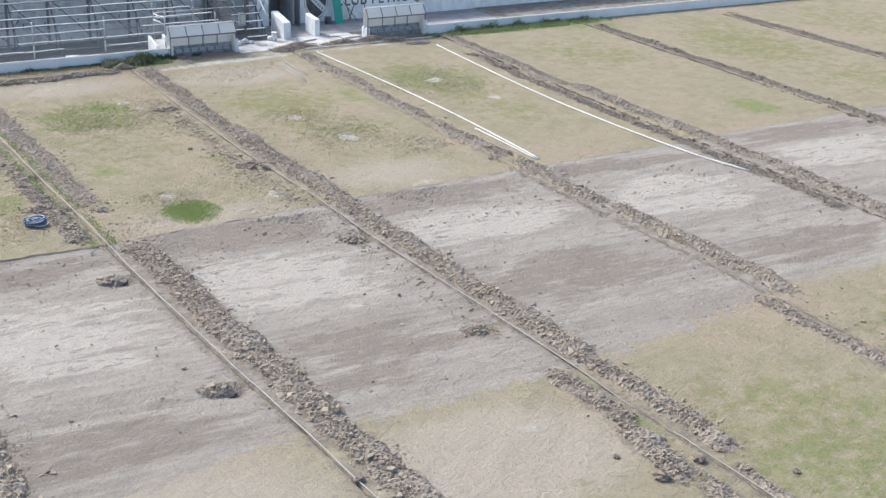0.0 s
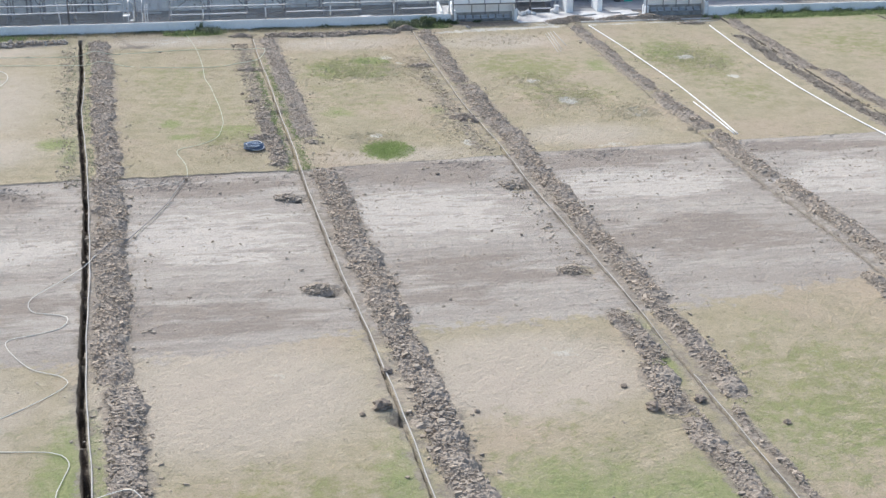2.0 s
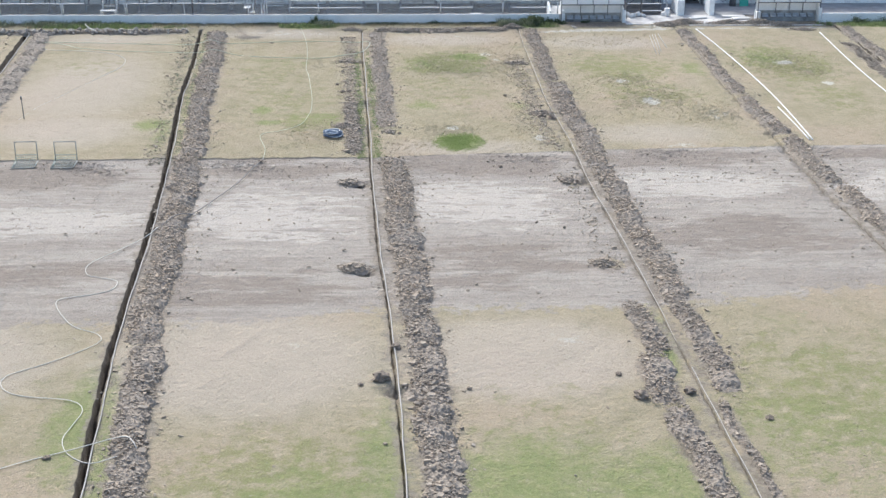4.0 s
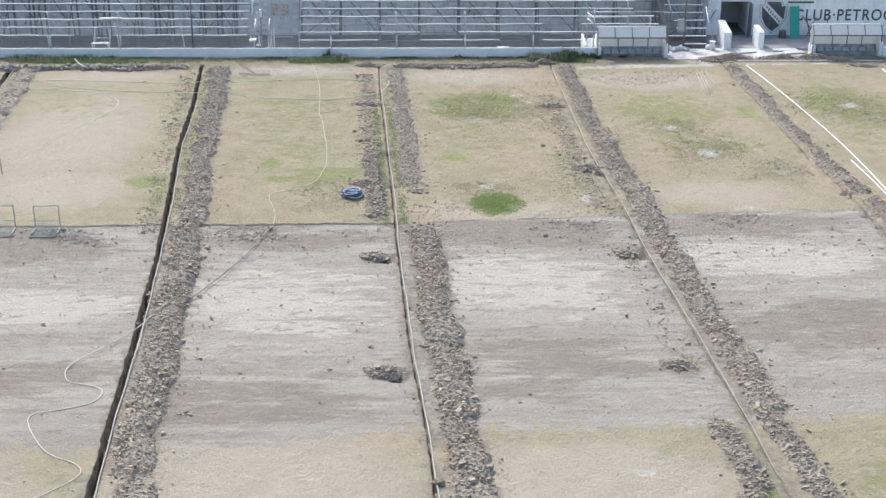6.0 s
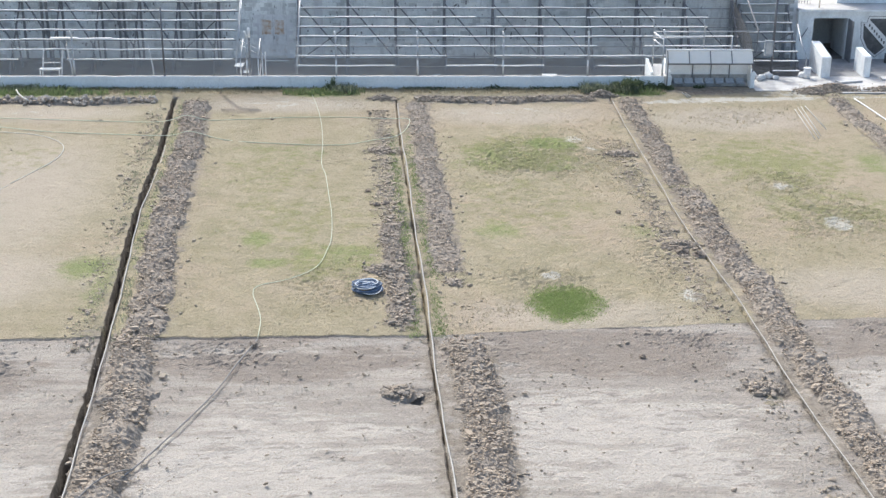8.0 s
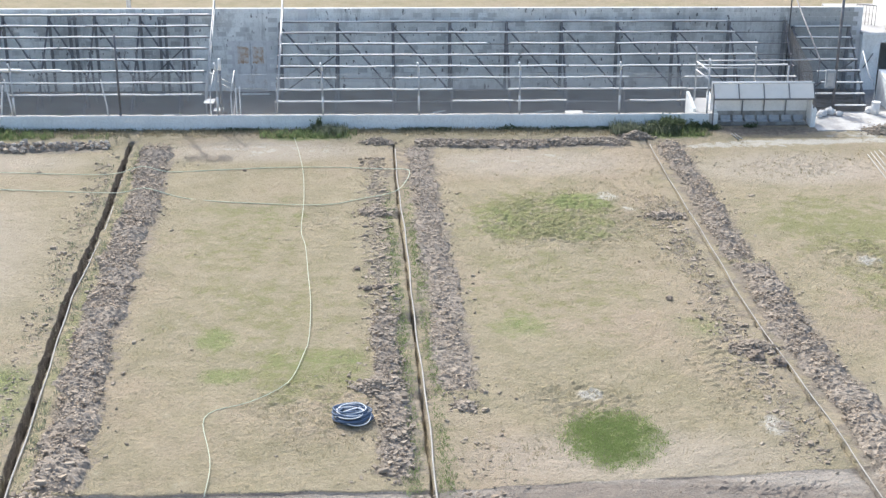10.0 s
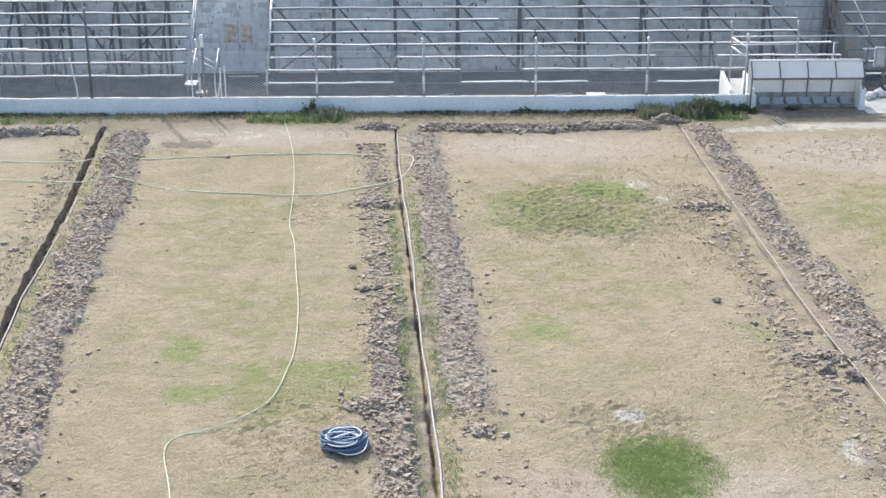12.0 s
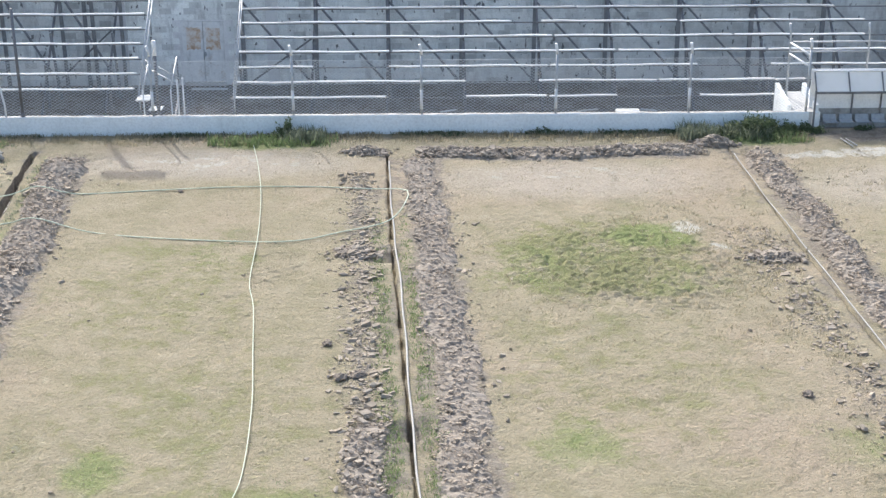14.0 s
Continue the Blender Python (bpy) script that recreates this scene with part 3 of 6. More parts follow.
# looser lumps thrown to the other side: trench, from y, to y, offset, spread, lumps for each metre
STRAYS = [
    ("Z", 0, -30, -0.8, 0.4, 12), ("A", -1, -26, -0.6, 0.32, 42), ("B", -1.5, -16, -0.72, 0.34, 150), ("B", -16, -24.6, -0.72, 0.34, 70),
    ("C", -6, -13, -0.8, 0.4, 110), ("C", -13, -24, -0.85, 0.45, 110), ("C", -16.5, -19.5, -0.7, 0.28, 90), ("C", -27, -38.5, -0.8, 0.35, 26),
    ("A", 0, -60, 1.1, 0.55, 36), ("B", 0, -60, 1.0, 0.55, 36), ("C", 0, -48, 0.9, 0.55, 32), ("D", 0, -60, 0.85, 0.6, 16), ("E", 0, -60, 0.7, 0.7, 12),
]
WALL_BANKS = [(-24, -10.6, -0.35, 0.36, 0.16, 75), (0.9, 9.2, 0.1, 0.48, 0.18, 130)]
# shade before the dugouts, painted as a darker earth colour: x, y, radii
DUGOUT_SHADE = [(14.7, 1.75, 2.5, 0.75), (28.3, 1.6, 2.8, 0.6)]
PITS = [(0.8, -28.45, 0.34), (1.3, -37.95, 0.38), (10.2, -28.25, 0.4), (10.35, -37.4, 0.4), (0.05, -7.7, 0.3), (0.7, -15.9, 0.28), (0.95, -20.4, 0.25), (2.3, -47.3, 0.35)]

# patches of the turf: x, y, radii across and along, strength
GREEN = [
    (5.2, -22.6, 1.14, 1.40, 1.0), (6.4, -6.5, 1.25, 1.0, 1.2), (4.9, -7.5, 1.9, 1.1, 0.45), (3.6, -16.5, 1.05, 1.12, 0.72), (8.5, -16.5, 0.90, 1.01, 0.62), (3.4, -8.4, 1.12, 1.68, 0.60), (6.6, -9.5, 1.46, 1.34, 0.42),
    (-4.5, -17.2, 0.75, 0.8, 0.95), (-4.0, -19.35, 0.75, 0.6, 0.9), (-3.6, -7.4, 1.01, 1.12, 0.45), (-1.6, -18.6, 1.68, 1.23, 0.54), (-9.7, -19.7, 1.05, 1.12, 0.95), (-8.9, -21.0, 0.56, 3.36, 0.66),
    (18.8, -9.4, 0.90, 1.79, 0.72), (23.3, -6.8, 1.79, 2.46, 0.66), (37.5, -19.4, 1.46, 2.02, 0.96), (48.6, -1.7, 4.48, 2.24, 0.48), (40.5, 0.2, 3.36, 1.68, 0.60),
    (15.3, -42.9, 1.57, 1.57, 0.35), (6.2, -53.3, 3.7, 4.3, 0.84), (9.8, -53.6, 3.0, 3.8, 0.84), (14.5, -50.5, 3.92, 4.03, 0.5), (0.0, -54.0, 2.6, 3.2, 0.68), (2.2, -52.0, 1.1, 6.0, 0.7), (-6.7, -49.0, 1.23, 4.2, 0.85),
    (-5.4, -51.5, 1.0, 5.0, 0.82), (16.0, -45.5, 3.36, 3.36, 0.28), (19.0, -48.0, 3.92, 3.36, 0.48), (11.0, -43.8, 0.55, 3.4, 0.95), (0.25, -18.0, 0.39, 6.72, 0.60), (-8.3, -14.0, 0.56, 8.96, 0.54),
    (-3.4, 1.3, 1.90, 0.67, 1.08), (-16.8, 1.3, 3.58, 0.78, 1.15), (10.9, 1.3, 1.46, 0.67, 1.08), (36.0, 1.4, 6.72, 0.90, 1.08), (-12, 1.2, 1.5, 0.4, 0.4), (-8, -56, 3.0, 3.4, 0.5),
]
OLIVE = [
    (-4.7, -9.4, 2.86, 4.60, 0.5), (-3.2, -15.0, 3.30, 4.02, 0.48), (-1.8, -19.0, 2.20, 2.30, 0.78), (5.0, -8.0, 3.2, 3.3, 0.85), (4.5, -14.0, 3.30, 4.60, 0.45), (14.8, -9.0, 3.52, 4.02, 0.78), (15.5, -14.5, 3.30, 3.45, 0.65),
    (24.5, -8.5, 3.30, 5.75, 0.78), (25.0, -14.5, 2.75, 4.60, 0.52), (-15.0, -8.5, 2.6, 2.6, 0.4), (36.0, -6.0, 4.40, 4.60, 0.65), (47, -8, 4.40, 6.90, 0.78), (48, -17, 4.40, 4.60, 0.65), (59, -6, 5.50, 9.20, 0.52),
    (6.5, -48.5, 3.96, 2.76, 0.3), (15.5, -48, 4.95, 5.0, 0.65), (25, -46, 4.95, 5.75, 0.72), (-1.0, -52.5, 4.2, 3.6, 0.72), (-10, -50, 3.30, 5.75, 0.3), (36, -47, 6.60, 6.90, 0.65),
]
PALE = [
    (7.35, -6.0, 0.45, 0.6, 0.9), (7.9, -7.2, 0.3, 0.7, 0.6), (4.95, -20.6, 0.35, 0.35, 0.9), (9.0, -22.1, 0.45, 0.6, 0.9), (14.35, -11.9, 0.5, 0.5, 0.9), (15.4, -16.0, 0.6, 0.8, 0.85), (18.1, -18.5, 0.9, 0.9, 0.5),
    (15.5, -23.3, 1.0, 0.5, 0.5), (24.3, -8.2, 0.7, 0.6, 0.8), (25.6, -12.5, 0.5, 0.6, 0.7), (8.0, -44.0, 0.8, 1.0, 0.45), (-1.2, -44.5, 0.8, 0.8, 0.3), (13.4, -0.1, 3.0, 0.5, 0.75), (16.0, 0.3, 3.4, 0.4, 0.95), (16.0, -42.4, 2.0, 0.7, 0.12),
    (17.0, -44.5, 1.5, 1.5, 0.15), (15.2, -3.5, 1.2, 0.8, 0.4), (-5.0, -0.4, 4.0, 0.9, 0.45), (5.0, -1.6, 3.6, 0.9, 0.3), (-14.5, -1.8, 4.0, 0.8, 0.3), (18.0, 0.55, 2.5, 0.3, 0.7), (22.5, 0.6, 3.0, 0.28, 0.7), (27.0, 0.7, 3.5, 0.28, 0.75), (18.0, 1.3, 2.5, 0.8, 0.6),
]
ROUGH = [(6.6, -8.2, 2.4, 3.2, 0.9), (4.3, -9.5, 1.5, 2.0, 0.6), (15.3, -15.6, 2.2, 2.6, 0.8), (17.9, -18.3, 1.6, 1.6, 0.9), (14.6, -11.5, 1.8, 1.6, 0.6), (24.0, -8.5, 2.2, 3.4, 0.9), (5.2, -20.6, 1.4, 0.9, 0.7), (-1.6, -21.5, 1.5, 2.5, 0.5),
         (8.6, -20.5, 1.0, 3.0, 0.6), (9.0, -9.5, 0.9, 5.0, 0.6), (3.0, -23.0, 1.2, 1.2, 0.5), (15.0, -2.5, 2.5, 1.5, 0.5)]
TAN = [(-14.2, -13.0, 4.6, 9.0, 0.75), (-13.5, -20.5, 4.5, 3.5, 0.8), (-2.5, -45.2, 5.2, 4.4, 1.0), (6.3, -45.0, 4.6, 3.4, 1.0), (-12.5, -45.2, 5.0, 4.0, 1.0), (-5.0, -0.6, 5.0, 1.6, 0.9), (5.0, -2.2, 4.5, 2.0, 0.8), (-15, -2.0, 5.0, 1.8, 0.7), (14.5, -3.0, 4.5, 2.4, 0.8), (5.5, -23.5, 4.5, 1.6, 0.7), (14.5, -21.5, 4.5, 2.2, 0.7)]
BLEACHED = [(5.4, -31.0, 5.0, 3.2, 0.75), (-3.0, -32.0, 4.8, 4.0, 0.8), (-12, -32.6, 5.0, 1.9, 0.95), (15.0, -28.6, 5.0, 2.2, 0.8), (25.0, -29.0, 4.5, 3.0, 0.8), (36, -27, 5, 3, 0.8), (6, -33.6, 3.5, 1.0, 0.5), (-3.5, -35.4, 3.5, 0.5, 0.6)]
DAMP = [(-9.4, -38.3, 1.8, 2.3, 0.75), (-3.5, -39.5, 5, 2.1, 0.8), (6, -37.5, 4.5, 2.6, 0.85), (15.5, -34.5, 4.6, 3.0, 0.85), (-12, -38.5, 5, 2.6, 0.75), (26, -36, 5, 3.0, 0.8), (-3.5, -26.2, 4.6, 2.0, 1.0), (6, -25.8, 4.6, 2.1, 1.0), (15, -25.2, 5, 2.0, 1.0), (25, -24.9, 4.5, 1.4, 0.95), (-13, -27.1, 5, 2.2, 0.95), (36, -24.3, 5, 1.6, 0.95), (36, -36, 6, 4.0, 0.85)]


def spots(rows, x, y):
    out = np.zeros_like(x)
    for cx, cy, rx, ry, s in rows:
        out = np.maximum(out, s * np.exp(-0.5 * (((x - cx) / (0.75 * rx)) ** 2 + ((y - cy) / (0.75 * ry)) ** 2) ** 1.5))
    return out


def trench_gap(k, y):
    """How wide the trench is along its way, against its usual width: the sides have crumbled."""
    at = np.arange(-64, 4, 0.3)
    r = np.random.default_rng(int(HALF[k] * 1000) + ord(k))
    wild = 1 + r.normal(0, 0.16 if HALF[k] > 0.08 else 0.4, len(at)) + 0.15 * (r.uniform(0, 1, len(at)) > 0.93)
    return np.interp(y, at, np.clip(wild, 0.6, 2.0))


def turf_line(x):
    return 0.018 * np.sin(2.9 * x) + 0.015 * np.sin(7.3 * x + 1) + np.interp(x, [-24, -9, 1, 8.5, 13, 21.7, 28.5, 33.7, 41, 70], [-25.2, -24.85, -24.8, -24.2, -23.8, -23.45, -23.2, -22.75, -22.4, -21.5])


def ground():
    """One sheet to the horizon: turf, scraped earth, cut trenches and low banks."""
    ys = np.r_[-3000, -900, -300, -120, -80, -66, np.arange(-60, -24.95, 0.16), -24.9, -24.83, -24.8, -24.74, np.arange(-24.64, 2.61, 0.16), 3.2, 4.5, 6, 8, 12, 20, 60, 300, 900, 3000]
    near = [-2.0, -1.6, -1.3, -1.0, -0.7, -0.45]
    keys = list(TRENCHES)
    pull = np.exp(-((ys + 24.8) / 5.0) ** 2)
    X = []
    for i, k in enumerate(keys):
        c = tx(k, np.clip(ys, -60, 1))
        c = tx(k, np.clip(ys + (turf_line(c) + 24.8) * pull, -60, 1))
        h = HALF[k]
        g = trench_gap(k, ys)
        offs = np.array(near + [-h - 0.05, -h, -h * 0.85, 0.0, h * 0.85, h, h + 0.05, 0.4, 0.55, 0.7, 0.85, 1.0, 1.15, 1.3, 1.5, 1.75, 2.1])
        if i:
            a, z = X[-1], c + offs[0]
            for t in np.linspace(0, 1, 26)[1:-1]:
                X.append(a + (z - a) * t)
        else:
            for o in (3000, 900, 300, 100, 45, 25, 14, 8, 5, 3.2):
                X.append(c - o)
        for o in offs:
            X.append(c + o * (g if abs(o) < h + 0.06 else 1.0))
    for o in (2.6, 3.4, 4.5, 7, 12, 20, 40, 100, 300, 900, 3000):
        X.append(c + o)
    X = np.array(X).T
    Y = ys[:, None] + (turf_line(np.clip(X, -30, 62)) + 24.8) * pull[:, None]
    Z = np.zeros_like(X)
    inside = (Y > -62) & (Y < 2.2) & (X > -30) & (X < 62)
    for a, s, ph in ((0.018, 0.9, 0.3), (0.012, 2.1, 1.7), (0.012, 3.9, 0.9)):
        Z += a * np.sin(X * s * 1.13 + ph + np.sin(Y * s * 0.7)) * np.cos(Y * s + ph * 2) * inside
    Z += rng.normal(0, 0.008, X.shape) * inside
    soil, shaded_soil = np.zeros_like(X), np.zeros_like(X)
    for k in keys:
        d = X - tx(k, np.clip(Y, -60, 1))
        end = TRENCHES[k][0][1]
        cut = (Y < end + 0.1) & (Y > -60)
        floor = -DEPTH[k] * (0.75 + 0.3 * np.sin(Y * 1.7 + len(k)) * np.cos(Y * 0.6) + 0.2 * np.sin(Y * 5.1))
        Z = np.where(cut & (np.abs(d) < HALF[k] * 0.95 * trench_gap(k, Y)), floor, Z)
        soil = np.maximum(soil, np.where((Y < end + 0.4) & (Y > -61), np.where(Y > turf_line(X), 0.5, 0.7) * np.exp(-(d / 0.36) ** 2), 0))
        # shade inside the wider cuts, put into the colour
        shaded_soil = np.maximum(shaded_soil, np.where((HALF[k] > 0.05) & cut & (np.abs(d) < HALF[k] * 1.05 * trench_gap(k, Y)), 1.0, 0))
    for k, y0, y1, off, w, h, n in BANKS:
        d = (X - tx(k, np.clip(Y, -60, 1)) - off) / w
        along = np.clip((y0 - Y) / 0.5, 0, 1) * np.clip((Y - y1) / 0.5, 0, 1)
        soil = np.maximum(soil, 1.0 * np.exp(-np.abs(d / 1.25) ** 3) * along)
    for k, y0, y1, off, w, n in STRAYS[:8]:
        d = (X - tx(k, np.clip(Y, -60, 1)) - off) / (w * 1.5)
        along = np.clip((y0 - Y) / 0.8, 0, 1) * np.clip((Y - y1) / 0.8, 0, 1)
        soil = np.maximum(soil, min(0.6, 0.25 + n / 500) * np.exp(-d**2) * along)
    for x0, x1, yc, w, h, n in WALL_BANKS:
        soil = np.maximum(soil, np.exp(-np.abs((Y - yc) / (w * 1.3)) ** 3) * np.clip((X - x0) / 0.4, 0, 1) * np.clip((x1 - X) / 0.4, 0, 1))
    for px, py, r in PITS:
        g = np.exp(-(((X - px) ** 2 + (Y - py) ** 2) / r**2) ** 1.5)
        Z -= 0.25 * g
        soil = np.maximum(soil, 0.9 * np.exp(-(((X - px) ** 2 + (Y - py) ** 2) / (1.6 * r) ** 2)))
    # deepen the dugouts' cast shade through the soil colour
    for px, py, rx, ry in DUGOUT_SHADE:
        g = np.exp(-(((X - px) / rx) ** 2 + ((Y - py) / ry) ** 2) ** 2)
        soil, shaded_soil = np.maximum(soil, g), np.maximum(shaded_soil, 0.5 * g)
    tl = turf_line(X)
    bare = np.clip((tl - Y) / 0.03, 0, 1) * np.clip((Y + 43.0 + np.clip((1.5 - X) * 0.22, 0, 1.0) - np.clip((X - 12) * 0.25, 0, 2.5)) / 5.5, 0, 1) * 1.7
    step = np.clip((tl - Y) / 0.025, 0, 1) * np.clip((Y + 41.0) / 6.0, 0, 1) * (X > -30) * (X < 60)
    Z -= np.where(X < 1.2, 0.05, 0.012) * step
    yard = np.clip((Y - 2.3) / 0.3, 0, 1) * (Y < 13) * (X > -45) * (X < 62)
    v = np.stack([X, Y, Z], -1).reshape(-1, 3)
    r, c = X.shape
    idx = np.arange(r * c).reshape(r, c)
    f = np.stack([idx[:-1, :-1], idx[:-1, 1:], idx[1:, 1:], idx[1:, :-1]], -1).reshape(-1, 4)
    me = mesh_np("ground", v, f, MAT_GROUND, True)
    dA = X - tx("A", np.clip(Y, -60, 1))
    strip = np.exp(-((dA - 0.36) / 0.2) ** 4) * np.clip((Y + 27) / 3, 0, 1) * (Y < 0.3)
    soil = soil * (1 - 0.8 * strip)
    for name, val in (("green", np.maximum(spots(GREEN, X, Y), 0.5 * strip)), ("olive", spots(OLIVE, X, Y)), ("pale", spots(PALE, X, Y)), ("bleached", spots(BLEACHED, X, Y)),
                      ("damp", spots(DAMP, X, Y)), ("tan", spots(TAN, X, Y)), ("bare", bare), ("soil", soil), ("yard", yard), ("shaded_soil", shaded_soil)):
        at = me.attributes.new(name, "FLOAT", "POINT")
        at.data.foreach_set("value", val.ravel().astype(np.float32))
    return tagged(new("ground", me), "dry patchy football turf and scraped earth cut by trenches", "ground", kind="structure")


ground()


def clod_field(x, y, cell, seed, keep=None):
    """Heights of a bed of angular clods, each about one cell wide: tilted lumps of random height with clefts between them."""
    gx, gy = np.floor(x / cell).astype(int), np.floor(y / cell).astype(int)
    out = np.zeros(x.shape)
    for i in (-1, 0, 1):
        for j in (-1, 0, 1):
            cx, cy = gx + i, gy + j
            h = (cx * 73856093) ^ (cy * 19349663) ^ (seed * 83492791)
            h = (h ^ (h >> 13)) * 1274126177 & 0xFFFFFFFF
            a, b, c = ((h >> 3) % 997) / 997.0, ((h >> 9) % 1009) / 1009.0, ((h >> 14) % 1013) / 1013.0
            e, g = ((h >> 5) % 991) / 991.0 - 0.5, ((h >> 17) % 983) / 983.0 - 0.5
            dx, dy = x / cell - cx - a, y / cell - cy - b
            u, w = dx * (1 + 0.5 * e) + dy * g, dy * (1.2 - 0.5 * e) - dx * g
            d = 0.6 * np.maximum(np.abs(u), np.abs(w)) + 0.4 * np.hypot(u, w)
            top = (0.2 + 0.8 * c) * np.clip((0.72 - d) / 0.2, 0, 1) * np.clip(1 + 1.7 * e * dx + 1.7 * g * dy, 0.3, 2)
            if keep is not None:
                top = top * (c < keep)
            out = np.maximum(out, top)
    return cell * out


def bank_arrays(line, w, h, step=0.045):
    """A bank of crumbled earth along a line of (x, y): a low ridge covered by clods of three sizes."""
    line = np.asarray(line)
    length = np.r_[0, np.cumsum(np.linalg.norm(np.diff(line, axis=0), axis=1))]
    at = np.arange(0, length[-1], step)
    mid = np.c_[np.interp(at, length, line[:, 0]), np.interp(at, length, line[:, 1])]
    d = np.gradient(mid, axis=0)
    d /= np.linalg.norm(d, axis=1)[:, None]
    side = np.c_[-d[:, 1], d[:, 0]]
    slow = np.interp(at, np.arange(0, length[-1] + 1, 0.4), rng.normal(0, 1, len(np.arange(0, length[-1] + 1, 0.4))))
    slow2 = np.interp(at, np.arange(0, length[-1] + 1, 0.55), rng.normal(0, 1, len(np.arange(0, length[-1] + 1, 0.55))))
    us = np.linspace(-1.35, 1.35, max(11, int(2.7 * w / step)))
    ends = np.clip(np.minimum(at, at[::-1]) / 0.5, 0, 1)
    off = us[None] * (w * (1 + 0.16 * slow))[:, None] + (0.1 * w * slow2)[:, None]
    x, y = mid[:, :1] + side[:, :1] * off, mid[:, 1:] + side[:, 1:] * off
    x = x + 0.3 * step * rng.normal(0, 1, x.shape)
    prof = np.clip(1 - (us / 1.1) ** 2, 0, 1)[None] ** 0.9
    keep = np.clip((1.55 - np.abs(us)) / 0.7, 0, 1)[None] * (0.3 + 0.7 * ends[:, None])
    k = min(1.0, 0.62 + h * 1.8)
    z = h * prof * (1 + 0.35 * slow2)[:, None] * ends[:, None]
    z = z + 0.62 * k * ((0.3 + 1.3 * max(0.0, h - 0.14)) * clod_field(x, y, 0.2, 1, keep) + 1.02 * clod_field(x + 9, y, 0.105, 2, keep) + 1.15 * clod_field(x, y + 5, 0.066, 3, keep)) - 0.03 - 0.16 * np.clip(np.abs(us) - 0.95, 0, 1)[None]
    v = np.stack([x, y, z], -1).reshape(-1, 3)
    idx = np.arange(x.size).reshape(x.shape)
    f = np.stack([idx[:-1, :-1], idx[1:, :-1], idx[1:, 1:], idx[:-1, 1:]], -1).reshape(-1, 4)
    return v, f


def spoil(k, line, w, h, per_m, mat, big=1.0):
    """A low ridge of dug earth under a litter of broken lumps."""
    line = np.asarray(line)
    thing = empty("spoil_bank")
    tagged(thing, "long low bank of grey dug earth beside a trench", "earth bank", "spoil banks", "stuff")
    w *= 0.8
    v, f = bank_arrays(line, w, h * 0.42, 0.048 if k in "ABC" else 0.05 if k in "DE" else 0.085)
    ridge = MAT_FARSOIL if mat == MAT_FARSOIL else MAT_MOUND
    part("earth_ridge", mesh_np("earth_ridge", v, f, ridge), ridge, thing)
    length = np.linalg.norm(np.diff(line, axis=0), axis=1).sum()
    n = int(length * per_m * (3.9 if k in "ABC" else 2.2 if k in "DE" else 1.1))
    t = rng.uniform(0, len(line) - 1.001, n)
    i = t.astype(int)
    at = line[i] + (line[i + 1] - line[i]) * (t - i)[:, None]
    d = line[i + 1] - line[i]
    d /= np.linalg.norm(d, axis=1)[:, None]
    u = np.where(rng.uniform(0, 1, n) < 0.72, rng.uniform(-1.15, 1.15, n), np.clip(rng.normal(0, 1.1, n), -2.4, 2.4))
    xy = at + np.c_[-d[:, 1], d[:, 0]] * (u * w)[:, None]
    # lumps lie in clusters, with hollows between
    x, y = xy.T
    clump = np.sin(x * 4.3 + 1.7 * np.sin(y * 2.9)) * np.cos(y * 5.1 + 1.3 * np.sin(x * 3.7)) + 0.6 * np.sin(y * 1.9 + x)
    keep = rng.uniform(-1.6, 0.8, n) < clump
    if k:
        keep &= np.abs(x - tx(k, np.clip(y, -60, 1))) > 0.27
    xy, u, clump = xy[keep], u[keep], clump[keep]
    n = len(u)
    z = 0.48 * h * np.clip(1 - (u / 1.15) ** 2, 0, 1) ** 0.8
    size = big * np.clip(rng.lognormal(-3.7, 0.52, n), 0.014, 0.1) * np.where(np.abs(u) > 1.15, 0.6, 1.0)
    z = z + np.where(np.abs(u) < 1.15, 0.035 + 0.03 * clump.clip(0, 1), 0.0) + size * rng.uniform(0.0, 0.35, n)
    v, f = clods_arrays(np.c_[xy, z], size)
    part("lumps_of_earth", mesh_np("lumps_of_earth", v, f, mat), mat, thing)


def heap(x, y, l, w, h, n):
    """A small round heap of dug earth."""
    th = empty("earth_heap", pose(x, y, 0))
    tagged(th, "small heap of brown dug earth with loose lumps", "earth heap", "earth heaps", "stuff")
    rx, ry = l * 0.58, w * 0.85
    a, r = np.meshgrid(np.linspace(0, 2 * np.pi, 65)[:-1], np.linspace(0, 1.15, 26))
    cx, cy = x + rx * r * np.cos(a), y + ry * r * np.sin(a)
    z = h * 0.62 * np.exp(-2.6 * r**2) + np.clip(1.3 - r, 0, 0.5) * (0.9 * clod_field(cx, cy, 0.15, 4) + 1.4 * clod_field(cx, cy, 0.09, 5)) - 0.06 - 0.35 * np.clip(r - 0.75, 0, 1) ** 1.5
    v = np.stack([rx * r * np.cos(a), ry * r * np.sin(a), z], -1)
    idx = np.arange(r.size).reshape(r.shape)
    nx = np.roll(idx, -1, 1)
    f = np.stack([idx[:-1], idx[1:], nx[1:], nx[:-1]], -1).reshape(-1, 4)
    part("earth_mound", mesh_np("earth_mound", v.reshape(-1, 3), f, MAT_MOUND), MAT_MOUND, th)
    m = int(l * n * 4.5)
    p = rng.normal(0, 0.5, (m, 2))
    q = (p**2).sum(1)
    size = np.clip(rng.lognormal(-3.45, 0.5, m), 0.016, 0.1)
    v, f = clods_arrays(np.c_[p * (rx, ry), h * 0.68 * np.exp(-2.6 * q) + 0.03 + size * 0.1], size)
